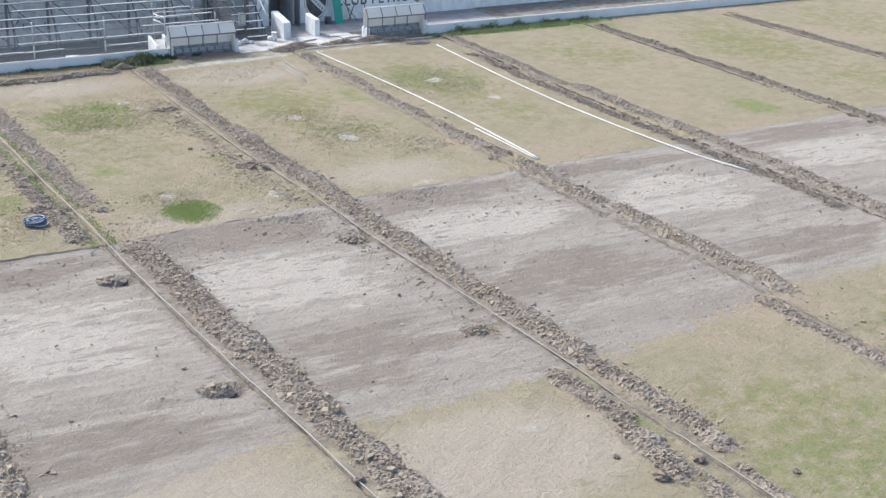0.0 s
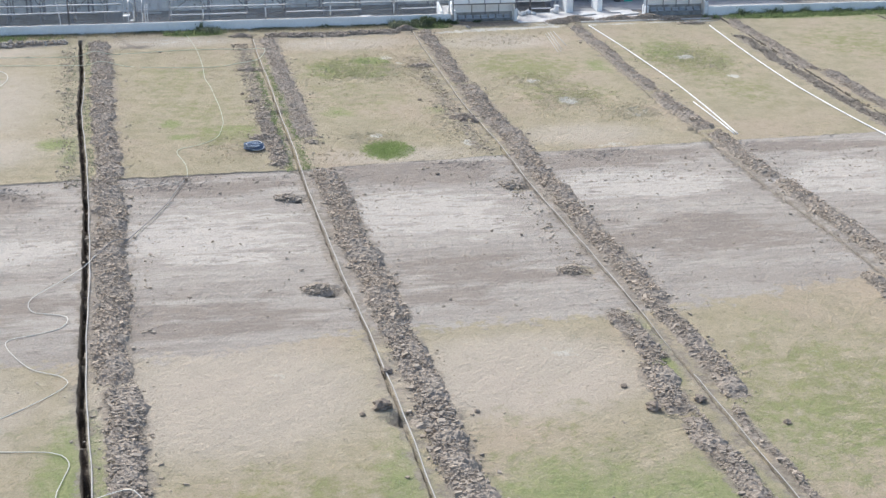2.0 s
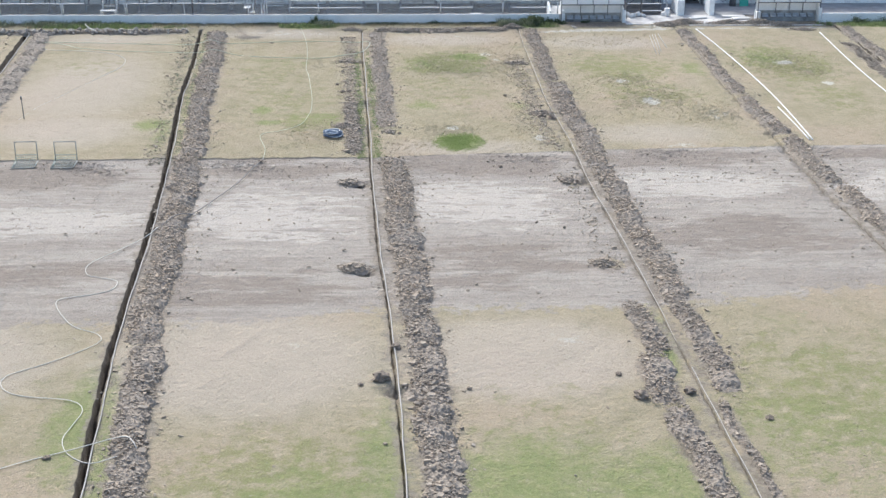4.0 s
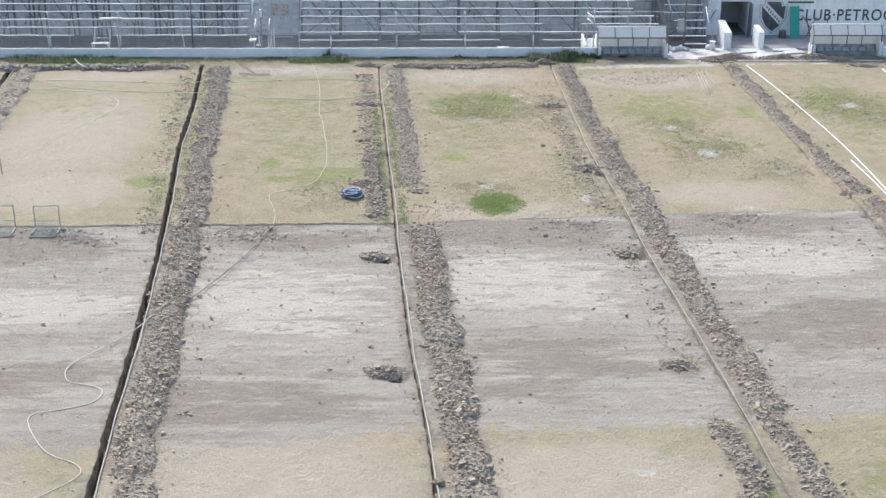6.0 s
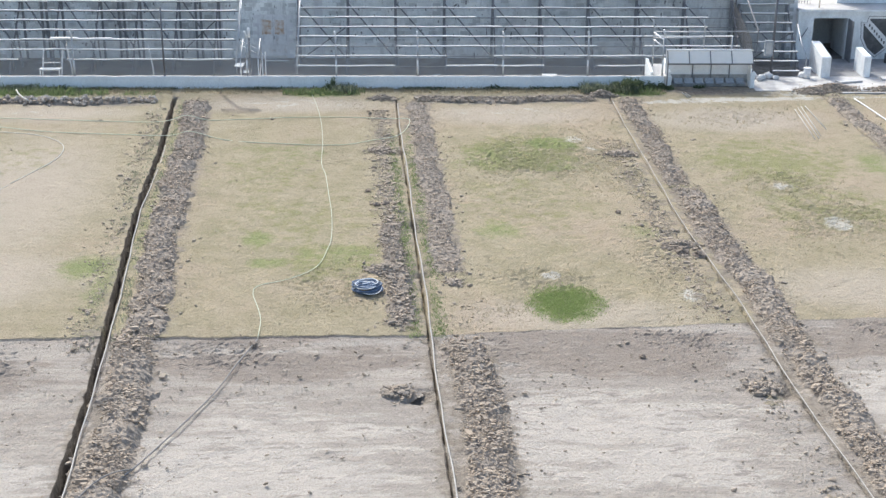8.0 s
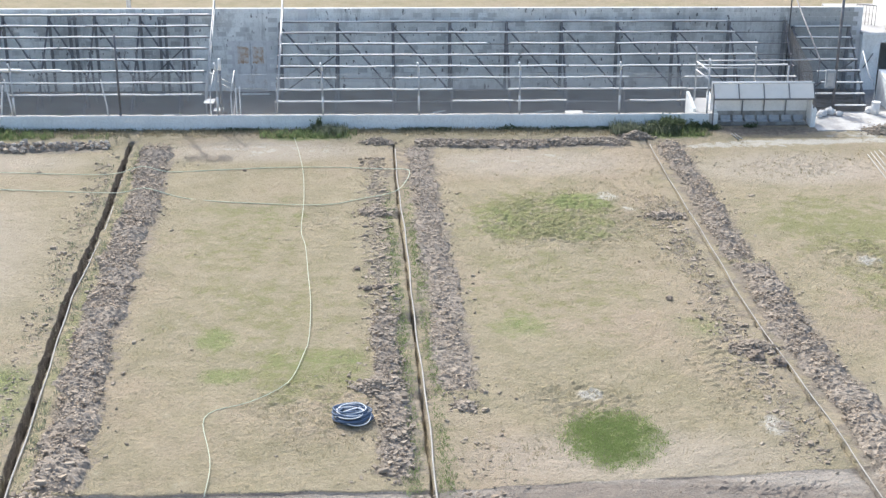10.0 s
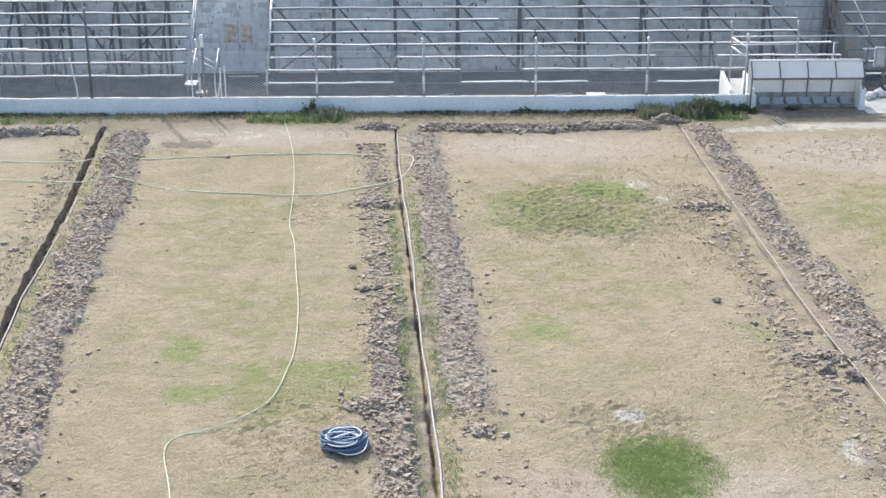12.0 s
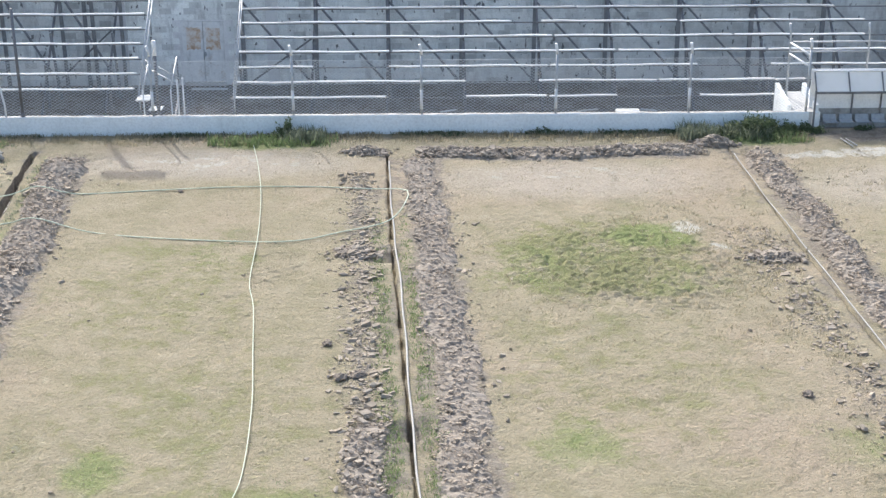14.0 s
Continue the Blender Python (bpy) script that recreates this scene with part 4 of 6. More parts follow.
    part("lumps_of_earth", mesh_np("lumps_of_earth", v, f, MAT_SOIL), MAT_SOIL, th)


for k, y0, y1, off, w, h, n in BANKS:
    yy = np.arange(y0, y1, -0.22)
    spoil(k, np.c_[tx(k, yy) + off + 0.09 * np.sin(yy * 0.8) + 0.06 * np.sin(yy * 2.3), yy], w, h, n, MAT_FARSOIL if k in "FG" or k == "E" and off < 0 else MAT_STONY if k in "ABCD" and y0 > -30 and off > 0 else MAT_SOIL, 1.02 if k == "A" and y0 > 0 else 0.68 if k == "B" and y0 > -9 else 1.15 if y0 < -40 and k in "AB" else 0.88 if k == "C" and y0 > -20 else 1.0)
for x0, x1, yc, w, h, n in WALL_BANKS:
    xx = np.arange(x0, x1, 0.22)
    spoil("", np.c_[xx, yc + 0.08 * np.sin(xx) + 0.02 * (xx - x0)], w, h, n, MAT_STONY if x0 < -20 else MAT_SOIL, 1.15)


def stone_mesh(i):
    """A rounded stone of about one metre, sunk a little at its foot."""
    bm = bmesh.new()
    bmesh.ops.create_icosphere(bm, subdivisions=2, radius=1.0)
    for v in bm.verts:
        q = v.co.copy()
        v.co *= 0.84 + 0.5 * noise.noise(q * 1.2 + Vector((7.3 * i, 0, 0))) + 0.3 * noise.noise(q * 2.9 + Vector((0, 5.1 * i, 0)))
    me = bpy.data.meshes.new("stone")
    bm.to_mesh(me)
    bm.free()
    me.materials.append(MAT_STONE)
    return me


def row_of_stones(x0, x1, yc, n):
    """Stones and hard clods tipped along the left of the wall, larger ones below."""
    th = empty("stone_row", pose(x0, yc, 0))
    tagged(th, "row of rounded earthy stones heaped before the white wall", "stone row")
    kinds = [stone_mesh(i) for i in range(7)]
    for i in range(n):
        u = rng.normal(0, 0.21)
        x = rng.uniform(0, x1 - x0)
        r = float(np.clip(rng.lognormal(-2.2, 0.3), 0.06, 0.17))
        z = 0.14 * max(0.0, 1 - (u / 0.36) ** 2) * rng.uniform(0.3, 1.2) + r * 0.42
        ob = part("stone", kinds[i % 7], MAT_STONE, th)
        turn = Euler(tuple(rng.uniform(0, 6.28, 3))).to_matrix().to_4x4()
        ob.matrix_basis = Matrix.Translation((x, u + 0.08 * math.sin(x + x0) + 0.02 * x, z)) @ Matrix.Diagonal((r, r, r * 0.85, 1)) @ turn


row_of_stones(-24.0, -10.7, -0.35, 280)
# short heaps beside the pits, by the gate and at the trench heads
for x, y, l, w, h, n in [(0.25, -28.3, 0.7, 0.4, 0.16, 80), (0.75, -37.75, 0.85, 0.5, 0.22, 90), (9.75, -28.2, 0.8, 0.45, 0.14, 70), (9.9, -37.4, 0.8, 0.45, 0.14, 70), (-0.55, -7.5, 0.9, 0.5, 0.18, 90),
                         (-0.6, 0.4, 1.1, 0.4, 0.2, 90), (23.4, 1.9, 2.2, 0.6, 0.32, 120), (25.2, 1.8, 2.4, 0.6, 0.42, 130), (20.5, 2.0, 1.9, 0.8, 0.38, 120), (19.3, 1.6, 1.4, 0.6, 0.25, 110), (26.6, 1.5, 1.6, 0.5, 0.25, 110), (27.6, 0.1, 1.2, 0.35, 0.12, 80),
                         (9.5, -18.0, 1.1, 0.45, 0.2, 90), (-0.2, -20.0, 1.1, 0.5, 0.2, 80), (1.9, -21.1, 0.5, 0.35, 0.12, 110), (9.4, 0.9, 1.0, 0.4, 0.35, 110), (9.0, -8.0, 1.2, 0.4, 0.14, 80)]:
    heap(x, y, l, w, h, n)



def field_values(me, x, y, **given):
    """The patch attributes that the ground material reads."""
    tables = {"green": spots(GREEN, x, y), "olive": spots(OLIVE, x, y), "pale": spots(PALE, x, y), "bleached": spots(BLEACHED, x, y), "damp": spots(DAMP, x, y), "tan": spots(TAN, x, y)}
    for name in ("bare", "soil", "yard", "shaded_soil"):
        tables[name] = np.full(x.shape, float(given.get(name, 0.0)))
    for name, val in tables.items():
        me.attributes.new(name, "FLOAT", "POINT").data.foreach_set("value", val.ravel().astype(np.float32))


def relief(name, label, category, x0, x1, y0, y1, mask, cells, step, base=lambda x: 0.0, smooth=False, **given):
    """Broken ground: clods or tussocks that stand out of the field where the mask is high."""
    x, y = np.meshgrid(np.arange(x0, x1, step), np.arange(y0, y1, step))
    x = x + rng.normal(0, step * 0.2, x.shape)
    m = mask(x, y)
    for k in TRENCHES:
        m = m * np.clip((np.abs(x - tx(k, np.clip(y, -60, 1))) - 0.3) / 0.2, 0, 1)
    z = sum(a * clod_field(x + 3 * j, y, c, 11 + j, m) for j, (c, a) in enumerate(cells)) - 0.075 + 0.05 * np.clip(m * 2, 0, 1) + base(x)
    idx = np.arange(x.size).reshape(x.shape)
    f = np.stack([idx[:-1, :-1], idx[:-1, 1:], idx[1:, 1:], idx[1:, :-1]], -1).reshape(-1, 4)
    use = (m.ravel()[f] > 0.02).any(1)
    f = f[use]
    old = np.unique(f)
    back_to = np.zeros(x.size, int)
    back_to[old] = np.arange(len(old))
    v = np.stack([x, y, z], -1).reshape(-1, 3)[old]
    me = mesh_np(name, v, back_to[f], MAT_GROUND, smooth)
    field_values(me, v[:, 0], v[:, 1], **given)
    tagged(part(name, me, MAT_GROUND), label, category, kind="stuff")


for cx, cy, rx, ry, w_ in [(5.6, -8.4, 3.6, 3.4, 1.0), (15.3, -15.4, 2.6, 3.0, 0.85), (18.0, -18.3, 1.8, 1.8, 0.9), (14.7, -11.5, 2.2, 2.0, 0.7), (24.2, -8.5, 2.8, 3.8, 0.95), (4.6, -20.7, 2.2, 1.5, 0.8), (-1.9, -21.2, 2.2, 2.8, 0.6), (8.6, -19.5, 1.2, 3.8, 0.7), (15.0, -2.4, 3.2, 1.8, 0.6), (-2.6, -9.0, 1.6, 4.0, 0.45), (6.0, -13.5, 3.4, 3.0, 0.4)]:
    relief("tussocks", "clumpy tufted turf with torn dry crumbs", "rough turf", cx - rx, cx + rx, cy - ry, cy + ry,
           lambda x, y: w_ * np.clip(1.25 - 1.25 * (((x - cx) / rx) ** 2 + ((y - cy) / ry) ** 2), 0, 1), [(0.17, 0.38), (0.1, 0.42), (0.065, 0.3)], 0.052, smooth=True)
relief("crumbly_edge", "crumbled brown earth below the cut edge of the turf", "broken earth", -19, 27, -29.0, -23.2,
       lambda x, y: 0.75 * np.clip((turf_line(x) - 0.1 - y) / 0.2, 0, 1) * np.clip((y - turf_line(x) + 3.6) / 2.2, 0, 1) * (0.55 + 0.45 * np.sin(x * 0.9 + np.sin(y))), [(0.14, 0.42), (0.08, 0.45)], 0.06, lambda x: np.where(x < 1.2, -0.05, -0.012), bare=1.7)
for x0, x1, y1 in ((-7.6, 0.0, 0.6), (1.6, 9.6, -0.6)):
    relief("tufted_turf", "dry tufted football turf with small hummocks", "turf", x0, x1, -24.2, y1,
           lambda x, y: 0.5 * np.clip((x - x0) / 0.5, 0, 1) * np.clip((x1 - x) / 0.5, 0, 1) * np.clip((y - turf_line(x) - 0.1) / 0.3, 0, 1), [(0.12, 0.26), (0.075, 0.3)], 0.07, smooth=True)


for k, y0, y1, d0, d1, w_ in (("B", -1.5, -24.4, -1.25, -0.3, 0.7), ("C", -5.5, -24.0, -1.5, -0.25, 0.6), ("C", -27.0, -38.5, -1.3, -0.3, 0.35), ("A", -1.0, -24.5, -1.0, -0.3, 0.3)):
    relief("dug_edge", "crumbled brown soil thrown beside a trench", "broken earth", tx(k, y0) + d0 - 0.4, tx(k, y1) + d1 + 0.4, y1, y0,
           lambda x, y: w_ * np.clip((x - tx(k, y) - d0) / 0.4, 0, 1) * np.clip((tx(k, y) + d1 - x) / 0.25, 0, 1) * (0.6 + 0.4 * np.sin(y * 1.1 + 2 * np.sin(x * 2 + y * 0.4))),
           [(0.14, 0.45), (0.08, 0.5)], 0.05, soil=0.6)


def rough_places(per_m2):
    """Random places within the rough parts of the turf."""
    xs, ys = [], []
    for cx, cy, rx, ry, s in ROUGH:
        n = int(per_m2 * rx * ry * s * 2.5)
        xs.append(rng.normal(cx, rx * 0.62, n))
        ys.append(rng.normal(cy, ry * 0.62, n))
    x, y = np.concatenate(xs), np.concatenate(ys)
    k = (y < 0.3) & (y > turf_line(x) + 0.2)
    for t in TRENCHES:
        k &= np.abs(x - tx(t, np.clip(y, -60, 1))) > 0.4
    return x[k], y[k]


def strays():
    for k, y0, y1, off, w, n in STRAYS:
        m = int((y0 - y1) * n)
        y = rng.uniform(y1, y0, m)
        x = tx(k, y) + off + rng.normal(0, w, m)
        x = np.where(np.abs(x - tx(k, y)) < 0.28, x + 0.5 * np.sign(off), x)
        size = np.clip(rng.lognormal(-3.6, 0.5, m), 0.012, 0.09)
        v, f = clods_arrays(np.c_[x, y, size * 0.3], size)
        tagged(part("scattered_lumps", mesh_np("scattered_lumps", v, f, MAT_SPILL), MAT_SPILL), "scattered brown lumps of dug earth beside a trench", "earth lumps", "scattered lumps", "stuff")
    # crumbs over the scraped strip and the turf
    m = 3500
    x, y = rng.uniform(-20, 40, m), rng.uniform(-41, -24, m)
    size = np.clip(rng.lognormal(-3.8, 0.55, m), 0.008, 0.08)
    x2, y2 = rng.uniform(-20, 30, 4000), np.r_[rng.uniform(-55, 0, 1500), rng.uniform(-28.5, -25, 2500)]
    s2 = np.clip(rng.lognormal(-4.0, 0.5, 4000), 0.008, 0.05)
    v, f = clods_arrays(np.c_[np.r_[x, x2], np.r_[y, y2], np.r_[size, s2] * 0.2], np.r_[size, s2])
    x, y = rough_places(30)
    size = np.clip(rng.lognormal(-3.6, 0.4, len(x)), 0.015, 0.06)
    vv, ff = crumbs_of(np.c_[x, y, size * 0.05], size)
    tagged(part("turf_crumbs", mesh_np("turf_crumbs", vv, ff, MAT_CRUMB), MAT_CRUMB), "small torn lumps of dry turf", "turf crumbs", kind="stuff")
    tagged(part("soil_crumbs", mesh_np("soil_crumbs", v, f, MAT_SOIL), MAT_SOIL), "small crumbs of soil lying over the field", "soil crumbs", kind="stuff")


strays()


def clod(x, y, s):
    bm = bmesh.new()
    bmesh.ops.create_icosphere(bm, subdivisions=3, radius=s)
    for v in bm.verts:
        q = v.co / s
        v.co *= 0.72 + 0.42 * noise.noise(q * 1.7 + Vector((x, y, 0))) + 0.25 * noise.noise(q * 4.1 + Vector((y, x, 0)))
        v.co.z = max(v.co.z * 0.6 + 0.25 * s, -0.02)
    ob = part("clod", bm, MAT_CLOD, None, "", pose(x, y, 0, 0, 0, 40 * x))
    tagged(ob, "single dark clod of earth lying on the turf", "clod", "single clods")


for x, y, s in [(1.9, -46.5, 0.34), (1.28, -46.85, 0.11), (9.67, -47.8, 0.3), (9.22, -46.35, 0.13), (4.57, -47.2, 0.11), (7.9, -14.8, 0.13), (-3.8, -25.4, 0.14), (-0.62, -13.9, 0.16), (-0.3, -13.8, 0.17), (-0.95, -12.4, 0.13),
                (6.9, -26.3, 0.12), (-5.3, -3.0, 0.1), (-12.6, -3.2, 0.12), (2.35, -44.3, 0.2), (9.45, -18.6, 0.3), (9.95, -18.9, 0.26), (21.6, -29.8, 0.2), (-7.2, -51, 0.15), (13.2, -49.2, 0.16), (11.2, -47.5, 0.24)]:
    clod(x, y, s)


# ---- the perimeter wall and its fence ----
WALL_Y, WALL_H = 2.22, 0.575


def low_wall(name, x0, x1):
    """A low rendered wall with a slightly uneven top."""
    xs = np.arange(x0, x1 + 0.01, 0.5)
    bm = bmesh.new()
    rings = []
    for i, x in enumerate(xs):
        j, q = rng.normal(0, 0.006), rng.normal(0, 0.005)
        rings.append([bm.verts.new(p) for p in ((x, WALL_Y + q, -0.1), (x, WALL_Y + 0.008 + q, WALL_H - 0.015 + j), (x, WALL_Y + 0.02, WALL_H + j), (x, WALL_Y + 0.19, WALL_H + j), (x, WALL_Y + 0.2, -0.1))])
    for r, s in zip(rings, rings[1:]):
        for k in range(4):
            bm.faces.new((r[k], s[k], s[k + 1], r[k + 1])).material_index = int(k == 2)
    bm.faces.new(rings[0])
    bm.faces.new(rings[-1][::-1])
    bmesh.ops.recalc_face_normals(bm, faces=bm.faces)
    ob = part(name, bm, MAT_LOWWALL)
    ob.data.materials.append(MAT_WALLTOP)
    return tagged(ob, "low whitewashed perimeter wall with stained render", "wall", kind="structure")


low_wall("wall_pitch_1", -46.0, 12.97)
low_wall("wall_pitch_2", 29.4, 62.0)

def chain_link(width, height, pitch=0.075, r=0.0022):
    """Wires crossing at 45 degrees within a rectangle, in the plane y = 0."""
    segs = []
    for s in (1, -1):
        c = -height
        while c < width:
            x0, x1 = max(c, 0.0), min(c + height, width)
            if x1 - x0 > 0.02:
                za, zb = x0 - c, x1 - c
                segs.append(((x0, za), (x1, zb)) if s > 0 else ((x0, height - za), (x1, height - zb)))
            c += pitch * 1.414
    segs = np.array(segs)
    a, c = segs[:, 0], segs[:, 1]
    n = len(segs)
    d = (c - a) / np.linalg.norm(c - a, axis=1)[:, None]
    q = np.c_[-d[:, 1], d[:, 0]] * r
    v = np.zeros((n, 6, 3))
    for j, (p, o, y) in enumerate(((a, q, -r), (a, -q, -r), (a, q * 0, r), (c, q, -r), (c, -q, -r), (c, q * 0, r))):
        v[:, j, 0], v[:, j, 2], v[:, j, 1] = (p + o)[:, 0], (p + o)[:, 1], y
    f = np.array([[0, 1, 4, 3], [1, 2, 5, 4], [2, 0, 3, 5]])[None] + (np.arange(n) * 6)[:, None, None]
    return mesh_np("chain_link", v.reshape(-1, 3), f.reshape(-1, 4), MAT_WIRE)


def fence_post(x, tall=2.68, dark=False):
    """A tube post with a cranked white tip, on top of the low wall."""
    th = empty("fence_post", pose(x, WALL_Y + 0.1, WALL_H))
    tagged(th, "dark tall tube post standing on the low wall" if dark else "grey tube fence post with a cranked white tip", "fence post", "fence posts")
    h = tall - WALL_H
    part("post_tube", tube_bm([(0, 0, 0), (0, 0, h - 0.32)], 0.045 if dark else 0.036, 8), MAT_STEEL_GREY if dark else MAT_STEEL_PALE, th)
    if not dark:
        part("cranked_tip", tube_bm([(0, 0, h - 0.32), (0, -0.02, h - 0.2), (-0.05, -0.06, h)], 0.04, 8), MAT_WHITEPAINT, th, "white painted cranked tip")
        part("base_sleeve", tube_bm([(0, 0, 0.15), (0, 0, 0.75)], 0.043, 8), MAT_WHITEPAINT, th, "white painted lower sleeve")
    else:
        part("base_sleeve", tube_bm([(0, 0, 0), (0, 0, 0.12)], 0.06, 8), MAT_STEEL_GREY, th)


def post_strut(x):
    ob = part("fence_strut", tube_bm([(-0.02, 0, 0.0), (-0.03, 0.02, 0.35), (-0.2, 0.05, 1.45)], 0.03, 8), MAT_WHITEPAINT, None, "", pose(x, WALL_Y + 0.1, WALL_H))
    tagged(ob, "white tube strut leaning against a fence post", "strut", "fence struts")


for x in (-18.92, -14.93, -11.2):
    post_strut(x)
POST_X = [-22.8, -18.85, -14.85, -10.72, -6.9, -2.78, 1.0, 4.97, 8.92]
for x in POST_X:
    fence_post(x, 4.1 if x == -10.72 else 2.68, x == -10.72)
fence_post(12.42, 2.78)
LINK_LONG = chain_link(2.4, 1.6, 0.062, 0.0036)
for x0, x1 in zip(POST_X, POST_X[1:] + [12.42]):
    th = empty("wire_fence", pose(x0 + 0.03, WALL_Y + 0.1, WALL_H + 0.03))
    tagged(th, "diagonal galvanised wire netting between fence posts", "wire fence", "wire fence panels")
    ln = part("wire_netting", LINK_LONG, MAT_WIRE, th)
    ln.scale = ((x1 - x0 - 0.06) / 2.4, 1, 1)
    part("top_wire", tube_bm([(0, 0, 1.61), ((x1 - x0) / 2, 0, 1.595), (x1 - x0 - 0.06, 0, 1.61)], 0.006, 5), MAT_WIRE, th)

# ---- the back wall of blocks ----
BACK_Y, BACK_H = 8.2, 3.6
B_W, B_H = 0.40, 0.20
DOOR_X0, DOOR_X1, DOOR_Z = -6.9, -5.52, 2.22


def back_wall():
    wall = empty("wall_back")
    tagged(wall, "tall bare grey concrete block wall behind the terraces", "wall", kind="structure")
    for a, c, z0, z1 in ((-46.0, DOOR_X0, -0.1, BACK_H), (DOOR_X1, 20.19, -0.1, BACK_H), (DOOR_X0, DOOR_X1, DOOR_Z, BACK_H)):
        part("mortar_core", box_bm((a, BACK_Y + 0.007, z0), (c, BACK_Y + 0.19, z1)), MAT_MORTAR, wall, "grey mortar between the blocks")
    one = box_bm((0, 0, 0), (B_W - 0.006, 0.1, B_H - 0.006), 0.006)
    me = bpy.data.meshes.new("block")
    one.to_mesh(me)
    one.free()
    me.materials.append(MAT_BLOCK)
    rest = []
    count = 0
    for row in range(int(BACK_H / B_H)):
        z = row * B_H
        x = -46.0 + (0.2 if row % 2 else 0.0)
        while x < 19.75:
            clear = not (x + B_W > DOOR_X0 - 0.02 and x < DOOR_X1 + 0.02 and z < DOOR_Z - 0.02)
            if clear:
                y = BACK_Y - 0.002 + rng.normal(0, 0.003)
                if -9.6 < x < -3.9 and count < 290:
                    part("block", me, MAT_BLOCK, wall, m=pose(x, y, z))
                    count += 1
                else:
                    rest.append((x, y, z))
            x += B_W
    rest = np.array(rest)
    w, h = B_W - 0.006, B_H - 0.006
    cor = np.array([(0, 0, 0), (w, 0, 0), (w, 0, h), (0, 0, h), (0, 0.05, 0), (w, 0.05, 0), (w, 0.05, h), (0, 0.05, h)])
    fc = np.array([(0, 1, 2, 3), (3, 2, 6, 7), (0, 4, 5, 1), (1, 5, 6, 2), (0, 3, 7, 4)])
    v = (rest[:, None] + cor[None]).reshape(-1, 3)
    f = (fc[None] + (np.arange(len(rest)) * 8)[:, None, None]).reshape(-1, 4)
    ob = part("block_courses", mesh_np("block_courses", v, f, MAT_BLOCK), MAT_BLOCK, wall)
    ob["kind"] = "stuff"
    # piers that stand proud of the wall
    for x in (-8.9, -3.9):
        part("pier", box_bm((x - 0.2, BACK_Y - 0.1, 0), (x + 0.2, BACK_Y - 0.012, BACK_H)), MAT_MORTAR, wall)


back_wall()


def steel_door():
    th = empty("door_1", pose((DOOR_X0 + DOOR_X1) / 2, BACK_Y, 0))
    tagged(th, "closed pale steel double door with rusty upper panels", "door", kind="structure")
    w = (DOOR_X1 - DOOR_X0) / 2
    part("door_frame", box_bm((-w, -0.012, DOOR_Z - 0.06), (w, 0.1, DOOR_Z)), MAT_DOOR, th)
    for s in (-1, 1):
        part("jamb", box_bm((s * w - 0.03 - 0.03 * s, -0.012, 0), (s * w + 0.03 - 0.03 * s, 0.1, DOOR_Z - 0.063)), MAT_DOOR, th)
        a, c = sorted((s * 0.012, s * (w - 0.06)))
        leaf = part("door_leaf", box_bm((a, -0.005, 0.12), (c, 0.04, DOOR_Z - 0.07), 0.006), MAT_DOOR, th)
        cx = (a + c) / 2
        ring = [(u, -1) for u in np.linspace(-1, 0.6, 6)] + [(1, u) for u in np.linspace(-1, 0.6, 6)] + [(u, 1) for u in np.linspace(1, -0.6, 6)] + [(-1, u) for u in np.linspace(1, -0.6, 6)]
        pts = [(cx + 0.235 * u + rng.normal(0, 0.008), 1.58 + 0.36 * w2 + rng.normal(0, 0.016)) for u, w2 in ring]
        part("rust_patch", prism_bm(pts, (-0.011, -0.006)), MAT_RUST, leaf, "flaking orange rust")
        part("rail", box_bm((a + 0.02, -0.012, 1.02), (c - 0.02, -0.005, 1.07)), MAT_DOOR, leaf)
    part("meeting_strip", box_bm((-0.04, 0.042, 0.12), (0.04, 0.06, DOOR_Z - 0.07)), MAT_STEEL_PALE, th)
    part("handle", tube_bm([(0.06, -0.05, 1.0), (0.06, -0.05, 1.15)], 0.012, 6), MAT_STEEL_GREY, th)
    part("threshold", box_bm((-w, -0.12, -0.02), (w, 0.02, 0.11)), MAT_CONCRETE, th)


steel_door()
tagged(part("loose_board", box_bm((-6.6, 7.5, 0.0), (-5.4, 7.62, 0.05), 0.008), MAT_PLANK), "white painted board lying before the steel door", "board")

# ---- the terraces ----
ROW_Y, ROW_Z, TREAD, RISE = 4.55, 0.55, 0.48, 0.369


def plank_bm(x0, x1, wob):
    """A seat board that sags a little between its frames."""
    n = max(2, int((x1 - x0) / 0.6))
    bm = bmesh.new()
    rings = []
    for i in range(n + 1):
        x = x0 + (x1 - x0) * i / n
        dz = 0.009 * math.sin(x * 1.3 + wob) + 0.007 * math.sin(x * 3.1 + 2 * wob)
        dy = 0.012 * math.sin(x * 0.9 + 3 * wob)
        rings.append([bm.verts.new((x, dy + y, dz + z)) for y, z in ((-0.12, -0.036), (-0.12, -0.006), (-0.114, 0), (0.03, 0), (0.03, -0.03), (-0.09, -0.03), (-0.09, -0.036))])
    k = 7
    for r, s in zip(rings, rings[1:]):
        for j in range(k):
            bm.faces.new((r[j], s[j], s[(j + 1) % k], r[(j + 1) % k]))
    bm.faces.new(rings[0])
    bm.faces.new(rings[-1][::-1])
    bmesh.ops.recalc_face_normals(bm, faces=bm.faces)
    return bm


